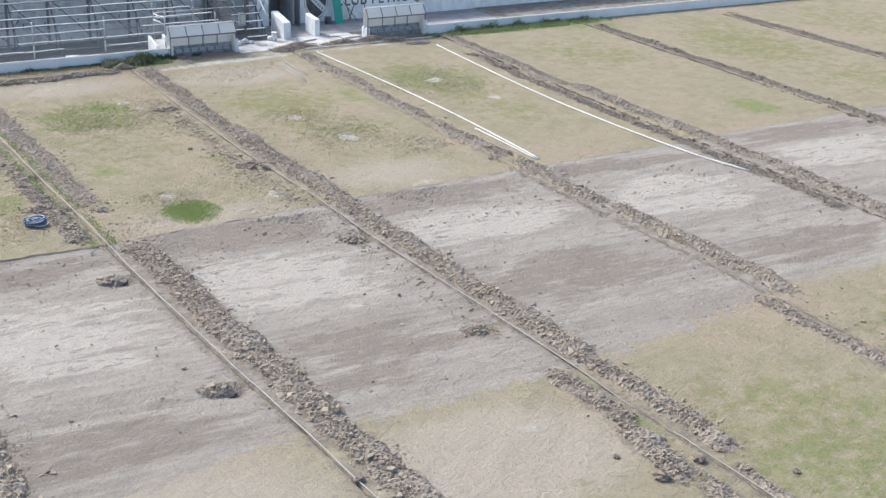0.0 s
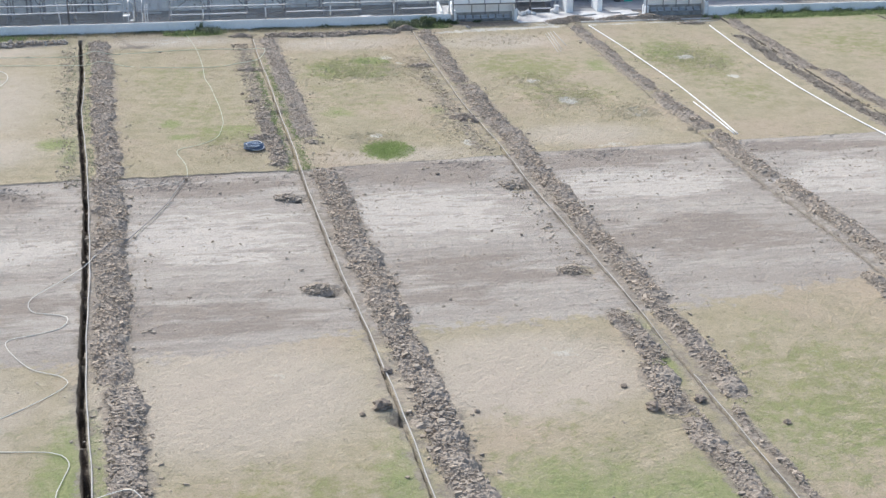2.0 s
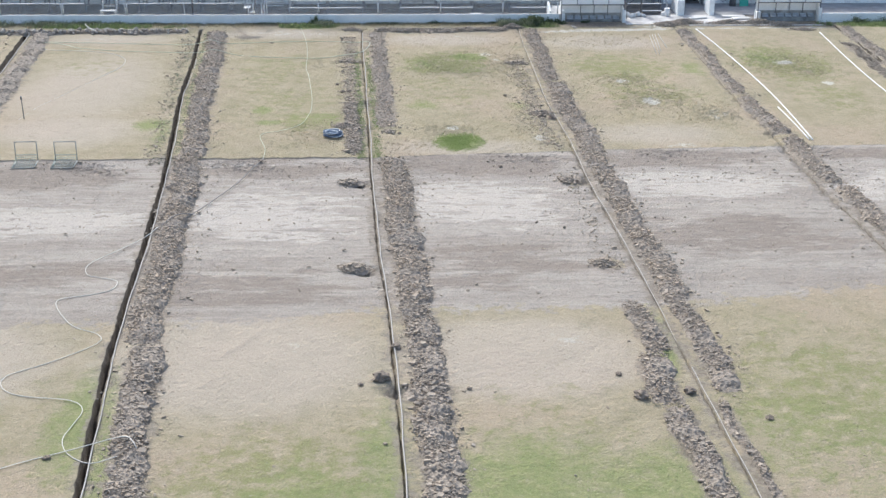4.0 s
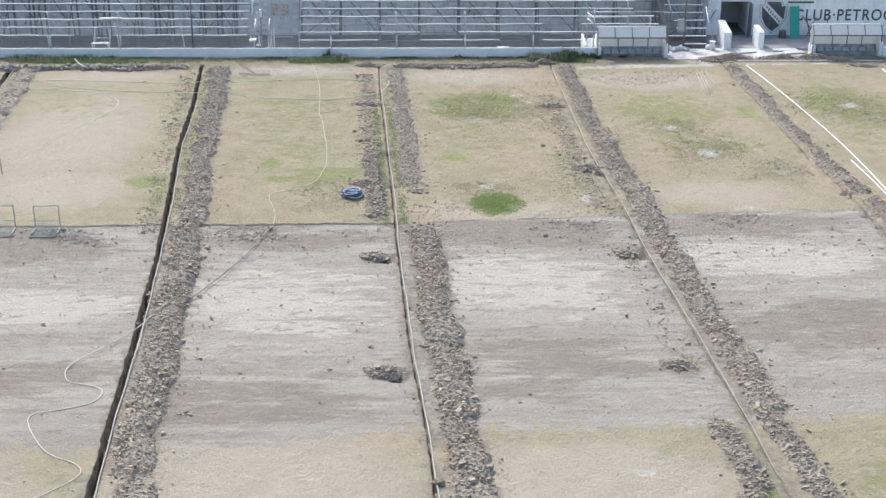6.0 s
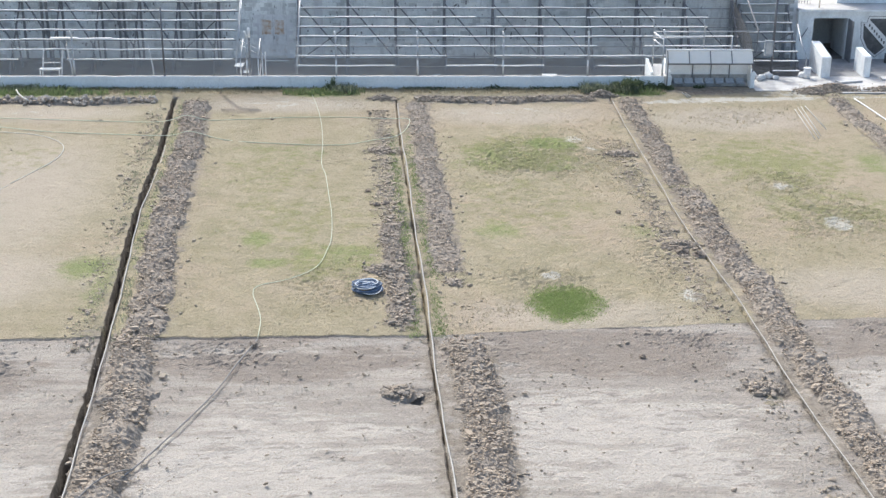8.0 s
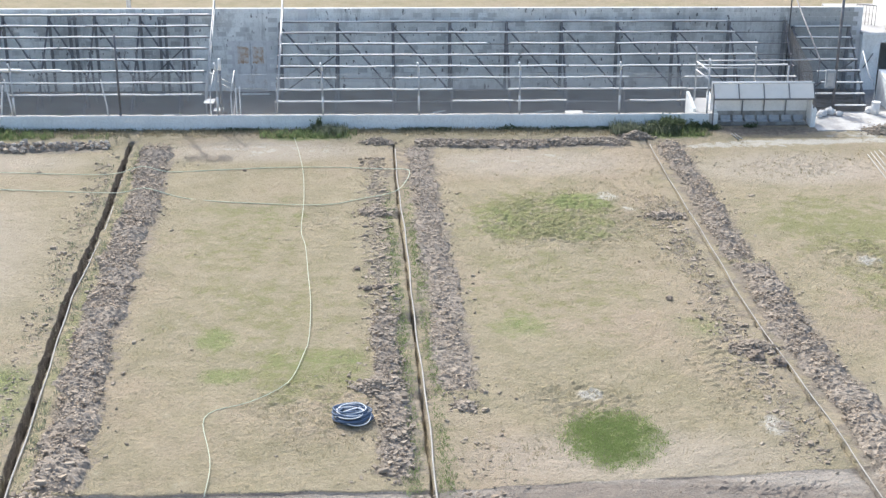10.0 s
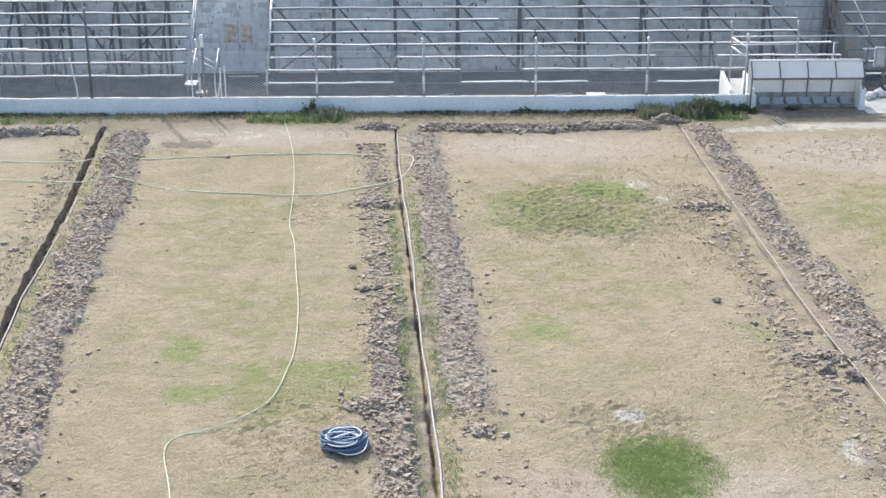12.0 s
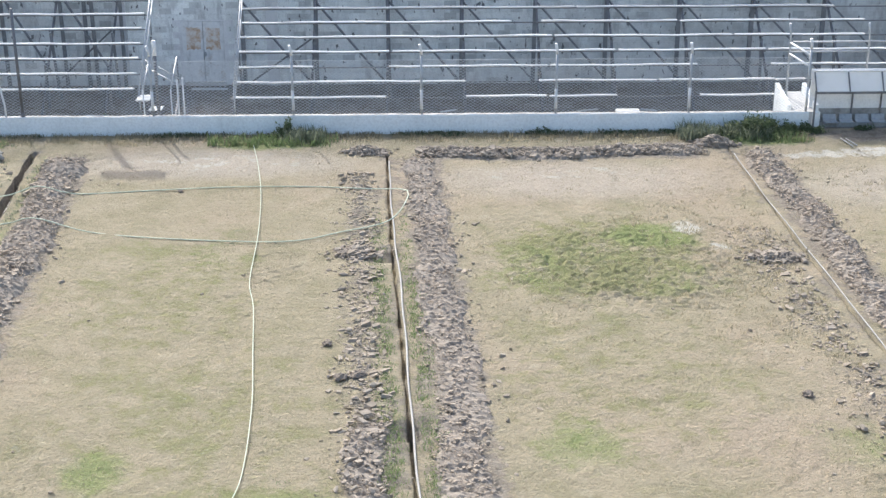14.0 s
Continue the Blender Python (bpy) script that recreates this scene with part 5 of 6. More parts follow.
def terrace(x0, x1, bay, rows, pale, label, lift=0.0):
    """Open steel seating: frames, braces and rows of boards. rows: the stretches of board in each row."""
    th = empty("terrace", pose(x0, ROW_Y, lift))
    tagged(th, label, "bleachers", "bleachers")
    mat = MAT_STEEL_GREY
    n = len(rows)
    xs = np.arange(x0, x1 + 0.05, bay) - x0
    for i, x in enumerate(xs):
        j = rng.normal(0, 0.02)
        fr = part("steel_frame", bar_bm((x + j, -0.1, -lift), (x + j, (n - 1) * TREAD + 0.05, ROW_Z + (n - 1) * RISE - 0.1), 0.07, 0.06), mat, th)
        part("leg", bar_bm((x + j, 0.9, -lift), (x + j, 0.9, ROW_Z + 1.7 * RISE - 0.12), 0.07), MAT_STEEL_GREY, fr)
        part("leg", bar_bm((x, (n - 1) * TREAD, -lift), (x + j, (n - 1) * TREAD, ROW_Z + (n - 1) * RISE - 0.08), 0.10 if pale else 0.13, 0.12), MAT_STEEL_DARK, fr)
        part("leg", bar_bm((x + 0.1, 1.9, -lift), (x + j, 1.9, ROW_Z + 3.8 * RISE - 0.1), 0.08), MAT_STEEL_DARK, fr)
        for r in range(n):
            part("seat_bracket", bar_bm((x + j, r * TREAD - 0.12, ROW_Z + r * RISE - 0.075), (x + j, r * TREAD + 0.16, ROW_Z + r * RISE - 0.075), 0.05), MAT_STEEL_GREY, fr)
        if i < len(xs) - 1:
            part("brace", bar_bm((x + 0.05, (n - 1) * TREAD - 0.06, ROW_Z + (n - 1) * RISE - 0.3), (x + bay - 0.1, 2.0, 0.5), 0.055), MAT_STEEL_DARK, th)
            if i == 0 and not pale or i == len(xs) - 2 and pale:
                part("brace", bar_bm((x + bay - 0.05, 2.1, 1.9), (x + 0.2, 1.9, 0.4), 0.05), MAT_STEEL_GREY, th)
    for r, stretches in enumerate(rows):
        for a, c in stretches:
            part("seat_board", plank_bm(a - x0, c - x0, 1.7 * r + a), MAT_PLANK, th, "", pose(0, r * TREAD, ROW_Z + r * RISE))
        part("seat_rail", bar_bm((0, r * TREAD + 0.08, ROW_Z + r * RISE - 0.09), (x1 - x0, r * TREAD + 0.08, ROW_Z + r * RISE - 0.09), 0.035), MAT_STEEL_GREY, th)
    return th


RIGHT_ROWS = [
    [(-4.8, -0.1), (2.4, 4.9), (5.0, 7.1), (9.7, 12.45)],
    [(-4.8, 2.4), (4.7, 8.4), (8.5, 12.1), (12.15, 13.1)],
    [(-4.8, -2.4), (0.0, 5.0), (5.1, 9.75), (12.1, 16.75)],
    [(-4.8, 0.0), (0.1, 7.2), (7.3, 12.0), (12.1, 16.5)],
    [(-4.8, 5.2), (5.3, 11.0), (11.1, 15.3)],
    [(-4.8, 3.9), (4.9, 9.3), (9.4, 15.4)],
    [(-4.8, 6.0), (6.1, 14.5)],
    [(-4.8, 4.2), (5.6, 14.2)],
]
terrace(-4.85, 16.9, 2.4, RIGHT_ROWS, False, "open steel bleachers with white boards, several missing")
LEFT_ROWS = [
    [(-41, -22.5), (-22.4, -18.0), (-15.7, -7.85)], [(-41, -25), (-24.9, -7.85)], [(-41, -18.1), (-18.0, -7.85)], [(-41, -7.85)],
    [(-41, -14), (-13.9, -7.85)], [(-41, -17), (-16.9, -7.85)], [(-41, -13), (-12.9, -7.85)], [(-41, -7.85)],
]
terrace(-41.0 + 1.3, -7.75, 1.93, [[(max(a, -39.65), c) for a, c in r] for r in LEFT_ROWS], True, "open grey steel bleachers with white painted boards", 0.31)
GATE_ROWS = [[(18.2, 19.5)], [(17.3, 19.55)], [(17.85, 19.6)], [(17.75, 19.6)], [(17.2, 19.6)], [(17.3, 19.6)], [(17.2, 19.5)], [(17.2, 19.6)]]
terrace(17.15, 19.65, 2.4, GATE_ROWS, False, "short flight of steel bleachers beside the gate passage", -0.26)
pole = empty("tall_post", pose(18.15, 4.6, 0))
tagged(pole, "tall dark steel pole standing before the short bleachers", "post")
part("post_tube", tube_bm([(0, 0, 0), (0, 0, 5.2)], 0.06, 8), MAT_STEEL_GREY, pole)
meter = part("meter_box", box_bm((-0.42, -0.12, 1.0), (-0.02, 0.06, 1.75), 0.015), MAT_SEAT, pole, "blue-grey meter box")
part("box_door", box_bm((-0.36, -0.135, 1.1), (-0.1, -0.122, 1.65), 0.004), MAT_STEEL_PALE, meter)
end_rail = empty("end_rail", pose(19.78, 4.5, 0))
tagged(end_rail, "bent grey tube rail at the end of the short bleachers", "railing")
part("rail_tube", tube_bm([(0, 0, 0), (0.03, 0, 0.8), (-0.02, 0.1, 1.15), (-0.12, 0.5, 1.45), (-0.14, 1.5, 2.2)], 0.03, 8), MAT_STEEL_PALE, end_rail)


def slanted_rail(x, name, label):
    """A guard rail that climbs with the seating."""
    th = empty(name, pose(x, ROW_Y, 0))
    tagged(th, label, "guard rail", "guard rails")
    top = (len(RIGHT_ROWS) - 1)
    a, c = Vector((0, -0.6, 0.95)), Vector((0, top * TREAD, ROW_Z + top * RISE + 0.95))
    part("hand_rail", tube_bm([a, c], 0.028, 8), MAT_STEEL_PALE, th)
    part("mid_rail", tube_bm([a - Vector((0, 0, 0.45)), c - Vector((0, 0, 0.45))], 0.022, 8), MAT_STEEL_PALE, th)
    for t in (0.0, 0.33, 0.66, 1.0):
        p = a.lerp(c, t)
        part("rail_post", tube_bm([p - Vector((0, 0, 0.95)), p], 0.025, 8), MAT_STEEL_PALE, th)


slanted_rail(-7.6, "guard_rail", "pale tube guard rail climbing beside the bleachers")
slanted_rail(-4.72, "guard_rail", "pale tube guard rail climbing beside the bleachers")


def netting_screen():
    """A screen of netting up the side of the seating, by the gate."""
    th = empty("netting_screen", pose(17.0, 3.0, 0))
    tagged(th, "brownish wire netting screen up the side of the bleachers", "netting screen")
    fr = [(0, 0.2, 0), (0, 0.2, 2.5), (0, 5.0, 4.4), (0, 5.0, 0)]
    part("screen_frame", tube_bm(fr, 0.03, 8), MAT_STEEL_GREY, th)
    me = chain_link(4.8, 1.9, 0.09, 0.0038)
    me.materials.clear()
    me.materials.append(MAT_SCREEN)
    ob = part("wire_netting", me, MAT_SCREEN, th)
    ob.matrix_basis = Matrix.Translation((0, 0.2, 0.4)) @ Matrix(((0, 1, 0, 0), (1, 0, 0, 0), (0.42, 0, 1, 0), (0, 0, 0, 1)))


netting_screen()


def steps_by_door():
    """Steel steps with a rail at the end of the left bleachers."""
    th = empty("steel_steps", pose(-6.75, 3.0, 0))
    tagged(th, "short steel steps with white treads and a handrail", "steps")
    for i in range(3):
        part("tread", box_bm((-0.05 - 0.42 * i, i * 0.3 - 0.13, 0.32 + 0.2 * i), (0.33 - 0.4 * i, i * 0.5 + 0.13, 0.25 + 0.25 * i), 0.008), MAT_PLANK, th)
    for x in (-0.5, 0.32):
        part("stringer", bar_bm((x, -0.3, 0.0), (x, 1.2, 0.75), 0.06), MAT_STEEL_GREY, th)
        part("rail_post", tube_bm([(x, -0.2, 0), (x, -0.2, 1.25)], 0.022, 8), MAT_WIRE, th)
        part("hand_rail", tube_bm([(x, -0.2, 1.25), (x, 1.2, 1.9)], 0.026, 8), MAT_STEEL_PALE, th)
    part("rail_post", tube_bm([(0.32, 1.2, 0), (0.32, 1.2, 1.9)], 0.03, 8), MAT_STEEL_GREY, th)


steps_by_door()
steps_rail = empty("step_rail", pose(-6.25, 2.95, 0))
tagged(steps_rail, "white tube handrail of the steps behind the wall", "railing")
for x, y in ((0, 0), (0.12, 0.25)):
    part("rail_post", tube_bm([(x, y, 0), (x, y, 1.5)], 0.026, 8), MAT_WIRE, steps_rail)
for z in (1.3, 1.52):
    part("hand_rail", tube_bm([(0.06, 0.1, z), (-1.15, 1.3, z + 0.28)], 0.018, 8), MAT_STEEL_PALE, steps_rail)
# the thick pole with a white head beside the steps
gate_post = empty("tall_post", pose(-6.8, WALL_Y + 0.45, 0))
tagged(gate_post, "dark thick post with a white painted head behind the wall", "post")
part("post_tube", tube_bm([(0, 0, 0), (0, 0, 2.3)], 0.055, 8), MAT_STEEL_GREY, gate_post)
part("post_head", tube_bm([(0, 0, 2.3), (0, 0, 2.75)], 0.06, 8), MAT_WHITEPAINT, gate_post, "white painted head")


def trestle(x):
    """A small white bench frame behind the wall."""
    th = empty("bench_frame", pose(x, 3.7, 0))
    tagged(th, "white tubular bench frame with a plank seat", "bench")
    for s in (-0.45, 0.45):
        part("leg", bar_bm((s, 0.0, 0), (s, 0.0, 0.5), 0.05), MAT_WHITEPAINT, th)
        part("back_post", bar_bm((s, 0.3, 0), (s + 0.12, 0.5, 1.35), 0.05), MAT_WHITEPAINT, th)
    part("seat", box_bm((-0.5, -0.05, 0.5), (0.5, 0.32, 0.55), 0.01), MAT_PLANK, th)
    part("back_rail", bar_bm((-0.43, 0.36, 0.78), (0.46, 0.36, 0.78), 0.04), MAT_STEEL_PALE, th)


trestle(-16.35)
tagged(part("loose_board", plank_bm(-16.6, -15.3, 0.5), MAT_PLANK, None, "", pose(0, ROW_Y + 2 * TREAD - 0.12, ROW_Z + 2 * RISE + 0.42, 14, 0, 0)), "pale broken board lying across the bleachers", "board")
tagged(part("loose_board", plank_bm(-16.4, -13.7, 0.4), MAT_PLANK, None, "", pose(0, ROW_Y + 2 * TREAD, ROW_Z + 2 * RISE + 0.35, 4, 0, 0)), "pale split board lying across the bleachers", "board")
tagged(part("loose_board", box_bm((6.9, 3.0, 0.0), (7.6, 3.35, 0.42), 0.01), MAT_PLANK), "white wooden crate behind the low wall", "crate")


def platform_rail():
    """Railings of the stand behind the dugout, and the short ramp that leads up to it."""
    th = empty("railing", pose(12.2, 3.2, 0))
    tagged(th, "pale tube railing with two bars behind the dugout", "railing")
    for x in (0, 2.4):
        part("rail_post", tube_bm([(x, 0.6, 0), (x, 0.6, 2.45), (x - 0.02, 0.58, 2.6), (x - 0.08, 0.52, 2.92)], 0.034, 8), MAT_STEEL_PALE, th)
    part("rail_post", tube_bm([(3.75, 0.6, 0), (3.75, 0.6, 2.12)], 0.034, 8), MAT_STEEL_PALE, th)
    part("rail", tube_bm([(0, 0.6, 2.33), (4.75, 0.6, 2.36)], 0.028, 8), MAT_STEEL_PALE, th)
    part("rail", tube_bm([(0, 0.6, 2.03), (2.4, 0.6, 2.05)], 0.026, 8), MAT_STEEL_PALE, th)
    for z in (1.98, 2.32):
        part("side_rail", tube_bm([(0, 0.6, z), (0.22, -0.72, z - 0.06)], 0.03, 8), MAT_WHITEPAINT, th)
    for x in (-0.28, 0.55):
        part("side_wall", prism_bm([(-0.66, 0.0), (0.9, 0.0), (0.9, 1.0), (-0.66, 0.7)], (x, x + 0.12), "x"), MAT_WHITEWALL, th, "short white side wall")
    part("ramp", prism_bm([(-0.66, 0.0), (0.9, 0.0), (0.9, 0.72), (-0.66, 0.5)], (-0.157, 0.547), "x"), MAT_CONCRETE, th, "dusty concrete ramp")


platform_rail()


# twin dark columns that carry the left bleachers
for j in range(8):
    col = empty("support_column", pose(-9.82 - 3.79 * j, 7.75, 0))
    tagged(col, "pair of dark steel columns under the bleachers", "column", "support columns")
    for x in (-0.15, 0.13):
        part("column_shaft", bar_bm((x, 0, 0), (x * 0.8, 0, 3.35), 0.11, 0.11), MAT_STEEL_DARK, col)
    part("cross_tie", bar_bm((-0.2, 0, 3.28), (0.2, 0, 3.28), 0.09), MAT_STEEL_DARK, col)
# broken boards and litter on the ground behind the wall
for x, y, l, a in [(-4.3, 4.3, 1.5, -4), (-3.3, 4.15, 1.2, 7), (-10.6, 4.2, 0.7, 12), (-9.4, 4.4, 0.9, -9), (5.9, 4.5, 0.7, 20), (7.9, 4.7, 0.5, -25), (1.6, 4.5, 0.6, 30), (-1.2, 4.25, 0.5, -14)]:
    tagged(part("broken_board", box_bm((0, -0.05, 0), (l, 0.06, 0.03), 0.006), MAT_PLANK, None, "", pose(x, y, 0.01, 0, 0, a)), "weathered broken board lying on the ground behind the wall", "board", "broken boards")

# ---- dugouts ----
def dugout(x0, z=0.0):
    th = empty("dugout", pose(x0, 2.2, z))
    tagged(th, "white dugout with sloping plastic canopy and plastic seats", "dugout", "dugouts")
    w = 4.0
    top_y, top_z, low_y, low_z = 0.38, 1.70, 0.02, 1.20
    for i in range(4):
        a, c = i * w / 4 + 0.02, (i + 1) * w / 4 - 0.02
        bm = prism_bm([(low_y, low_z), (top_y, top_z), (top_y, top_z - 0.02), (low_y + 0.01, low_z - 0.015)], (a, c), "x")
        part("canopy_sheet", bm, MAT_SHEET, th)
    part("roof_edge", tube_bm([(-0.03, top_y, top_z + 0.03), (w + 0.03, top_y, top_z + 0.03)], 0.03, 8), MAT_WHITEPAINT, th)
    for i in range(5):
        x = i * w / 4
        part("canopy_rib", bar_bm((x, low_y - 0.012, low_z - 0.02), (x, top_y - 0.02, top_z + 0.0), 0.035), MAT_STEEL_GREY, th)
        if 0 < i < 4:
            part("post", bar_bm((0.42 + 0.87 * i, 0.63, 0.2), (0.42 + 0.87 * i, 0.63, 1.66), 0.04), MAT_STEEL_GREY, th)
    part("front_rail", bar_bm((-0.02, low_y, low_z - 0.04), (w + 0.02, low_y, low_z - 0.04), 0.06), MAT_STEEL_GREY, th)
    part("back_panel", box_bm((0.0, 0.66, 0.1), (w, 0.7, 1.72), 0.006), MAT_PANEL, th)
    part("end_panel", box_bm((w - 0.1, 0.1, 0.3), (w - 0.06, 0.65, 1.1)), MAT_SHEET, th)
    part("end_wall", box_bm((w - 0.08, 0.02, -z - 0.02), (w + 0.12, 1.0, 0.78), 0.02), MAT_WHITEWALL, th)
    part("end_wall", box_bm((0.03, 0.32, -z - 0.02), (0.27, 1.0, 0.5), 0.02), MAT_WHITEWALL, th)
    for x in (0.0, w):
        part("end_post", bar_bm((x, 0.06, -z), (x, 0.06, low_z), 0.05), MAT_STEEL_GREY, th)
    part("bench_base", box_bm((0.32, 0.42, -z - 0.02), (w - 0.13, 0.64, 0.13), 0.01), MAT_BENCH, th, "mud-stained concrete bench base")
    part("splash_board", box_bm((0.0, 0.645, 0.1), (w, 0.657, 0.52), 0.004), MAT_BENCH, th, "mud-stained foot of the back panel")
    for i in range(7):
        x = 0.42 + i * 0.49
        bm = prism_bm([(0.31, 0.135), (0.55, 0.135), (0.63, 0.34), (0.59, 0.36), (0.51, 0.2), (0.31, 0.18)], (x, x + 0.40), "x")
        bmesh.ops.bevel(bm, geom=list(bm.edges), offset=0.012, segments=1, affect="EDGES")
        part("seat", bm, MAT_SEAT, th)


dugout(12.66)
dugout(25.25, 0.13)


# ---- the gate passage and the club building ----
def slab(name, lo, hi, label, material):
    bm = box_bm(lo, hi, 0.012)
    return tagged(part(name, bm, material), label, "paving", kind="structure")


slab("pavement_gate", (16.75, 1.7, -0.1), (24.9, 4.4, 0.03), "pale cracked concrete apron before the gate passage", MAT_APRON)
slab("pavement_passage", (19.9, 4.403, -0.1), (36.0, 7.88, 0.035), "grey concrete floor along the club building", MAT_FLOOR)

slab("kerb_gate", (20.7, 1.22, -0.1), (29.3, 1.36, 0.06), "pale worn concrete kerb at the edge of the pitch", MAT_APRON)

BX0, BX1, BY, BZ = 20.2, 36.0, 7.9, 2.45


def club_building():
    th = empty("club_building", pose(0, 0, 0))
    tagged(th, "white club building with a doorway and painted lettering", "building")
    d0, d1, dz = 21.0, 22.72, 2.12
    for lo, hi in (((BX0, BY, 0), (d0, BY + 0.25, BZ)), ((d1, BY, 0), (BX1, BY + 0.25, BZ)), ((d0, BY, dz), (d1, BY + 0.25, BZ))):
        part("front_wall", box_bm(lo, hi), MAT_WHITEWALL, th)
    part("side_wall", box_bm((BX0, BY + 0.253, 0), (BX0 + 0.25, 14.0, BZ)), MAT_WHITEWALL, th)
    part("side_wall", box_bm((BX1 - 0.25, BY + 0.253, 0), (BX1, 14.0, BZ)), MAT_WHITEWALL, th)
    part("rear_wall", box_bm((BX0 + 0.253, 13.75, 0), (BX1 - 0.253, 14.0, BZ)), MAT_WHITEWALL, th)
    part("passage_wall", box_bm((d0 - 0.2, BY + 0.26, 0), (d0 - 0.02, 13.7, BZ - 0.01)), MAT_DARK, th)
    part("passage_wall", box_bm((d1 + 0.1, BY + 0.26, 0), (d1 + 0.3, 10.6, BZ - 0.01)), MAT_WHITEWALL, th)
    part("passage_end", box_bm((d0, 11.6, 0), (d1 + 2.0, 11.75, BZ - 0.01)), MAT_WHITEWALL, th)
    part("roof_slab", box_bm((BX0 - 0.05, BY - 0.12, BZ + 0.003), (BX1 + 0.05, 14.1, BZ + 0.13), 0.015), MAT_ROOF, th, "dusty flat roof slab")
    part("roof_fascia", box_bm((BX0 - 0.05, BY - 0.135, BZ + 0.0), (BX1 + 0.05, BY - 0.122, BZ + 0.11)), MAT_WHITEWALL, th)
    part("gate_leaf", box_bm((d1 + 0.02, BY - 0.86, 0.05), (d1 + 0.07, BY - 0.02, dz), 0.008), MAT_STEEL_DARK, th, "dark steel gate leaf standing open")
    # upper storey, set back
    part("upper_wall", box_bm((22.55, 9.45, BZ + 0.133), (28.0, 14.0, BZ + 2.7)), MAT_WHITEWALL, th)
    part("upper_roof", box_bm((22.45, 9.35, BZ + 2.703), (28.1, 14.2, BZ + 2.85)), MAT_WHITEWALL, th)
    # rail and rusty post at the corner of the roof
    rail = part("roof_rail", tube_bm([(20.35, 9.6, BZ + 1.0), (21.1, 9.2, BZ + 1.0)], 0.025, 6), MAT_STEEL_GREY, th, "grey bar railing on the roof")
    for i in range(7):
        x, y = 20.35 + 0.125 * i, 9.6 - 0.067 * i
        part("baluster", tube_bm([(x, y, BZ + 0.13), (x, y, BZ + 1.0)], 0.012, 5), MAT_STEEL_GREY, rail)
    part("roof_post", tube_bm([(21.3, 8.25, BZ + 0.13), (21.3, 8.25, BZ + 1.5)], 0.04, 8), MAT_RUST, th, "rusty tube post on the roof")
    part("wall_brace", tube_bm([(20.35, BY - 0.03, 1.0), (20.72, BY - 0.03, 1.65)], 0.025, 6), MAT_STEEL_DARK, th, "dark slanting wall rail")
    part("roof_box", box_bm((29.0, BY + 0.1, BZ + 0.133), (29.3, BY + 0.4, BZ + 0.45), 0.02), MAT_WHITEPAINT, th)
    part("vent_slot", box_bm((25.15, BY - 0.03, 2.02), (26.75, BY + 0.02, 2.13)), MAT_BLACKPAINT, th, "long dark slot")
    part("slot_frame", box_bm((25.1, BY - 0.025, 2.132), (26.8, BY + 0.02, 2.17)), MAT_WHITEPAINT, th)
    # emblem: a plain shield with a pale band
    cx, z0, z1, w = 24.28, 0.25, 2.1, 0.74
    edge = [(cx - w, z1 - 0.25), (cx - 0.5, z1 - 0.3), (cx - 0.42, z1), (cx + 0.42, z1), (cx + 0.5, z1 - 0.3), (cx + w, z1 - 0.25), (cx + w * 0.92, 1.1), (cx + 0.42, 0.6), (cx, z0), (cx - 0.42, 0.6), (cx - w * 0.92, 1.1)]
    sh = part("emblem_outline", prism_bm([(cx + (a - cx) * 1.2, 1.2 + (b - 1.2) * 1.15) for a, b in edge], (BY - 0.005, BY - 0.001)), MAT_BLACKPAINT, th, "thin dark outline")
    part("emblem_border", prism_bm([(cx + (a - cx) * 1.165, 1.2 + (b - 1.2) * 1.12) for a, b in edge], (BY - 0.009, BY - 0.0055)), MAT_WHITEPAINT, sh)
    part("emblem_field", prism_bm(edge, (BY - 0.012, BY - 0.007)), MAT_BLACKPAINT, sh, "dark grey painted shield")
    part("emblem_band", prism_bm([(cx - 0.7, 1.78), (cx - 0.42, 2.02), (cx + 0.66, 0.98), (cx + 0.42, 0.66)], (BY - 0.018, BY - 0.013)), MAT_WHITEPAINT, sh)
    for i in range(7):
        t = 0.08 + i * 0.135
        x, z = cx - 0.5 + 1.02 * t, 1.85 - 1.08 * t
        part("unread_mark", box_bm((x - 0.045, BY - 0.022, z - 0.075), (x + 0.03, BY - 0.019, z + 0.07)), MAT_BLACKPAINT, sh)
    # painted name
    cu = bpy.data.curves.new("lettering", "FONT")
    cu.body = "CLUB·PETROQUI"
    cu.size, cu.extrude, cu.offset, cu.space_character = 0.98, 0.004, 0.014, 1.14
    ob = new("lettering", cu)
    dg = bpy.context.evaluated_depsgraph_get()
    dg.update()
    me = bpy.data.meshes.new_from_object(ob.evaluated_get(dg))
    bpy.data.objects.remove(ob)
    me.materials.clear()
    me.materials.append(MAT_BLACKPAINT)
    wide = max(v.co.x for v in me.vertices)
    t = part("lettering", me, MAT_BLACKPAINT, th, "dark painted capital letters")
    t.matrix_basis = Matrix.Translation((25.6, BY - 0.01, 0.95)) @ Matrix.Rotation(radians(90), 4, "X") @ Matrix.Diagonal((7.15 / wide, 1.0, 1.0, 1.0))


club_building()


def flank_wall(x0, x1, front, back, rear, label):
    out = [(front, 0.0), (back, 0.0), (back, rear), (front + 0.1, 1.06), (front, 1.0)]
    bm = prism_bm(out, (x0, x1), "x")
    bmesh.ops.bevel(bm, geom=list(bm.edges), offset=0.02, segments=1, affect="EDGES")
    tagged(part("passage_flank_wall", bm, MAT_WHITEWALL), label, "low wall", "passage walls")


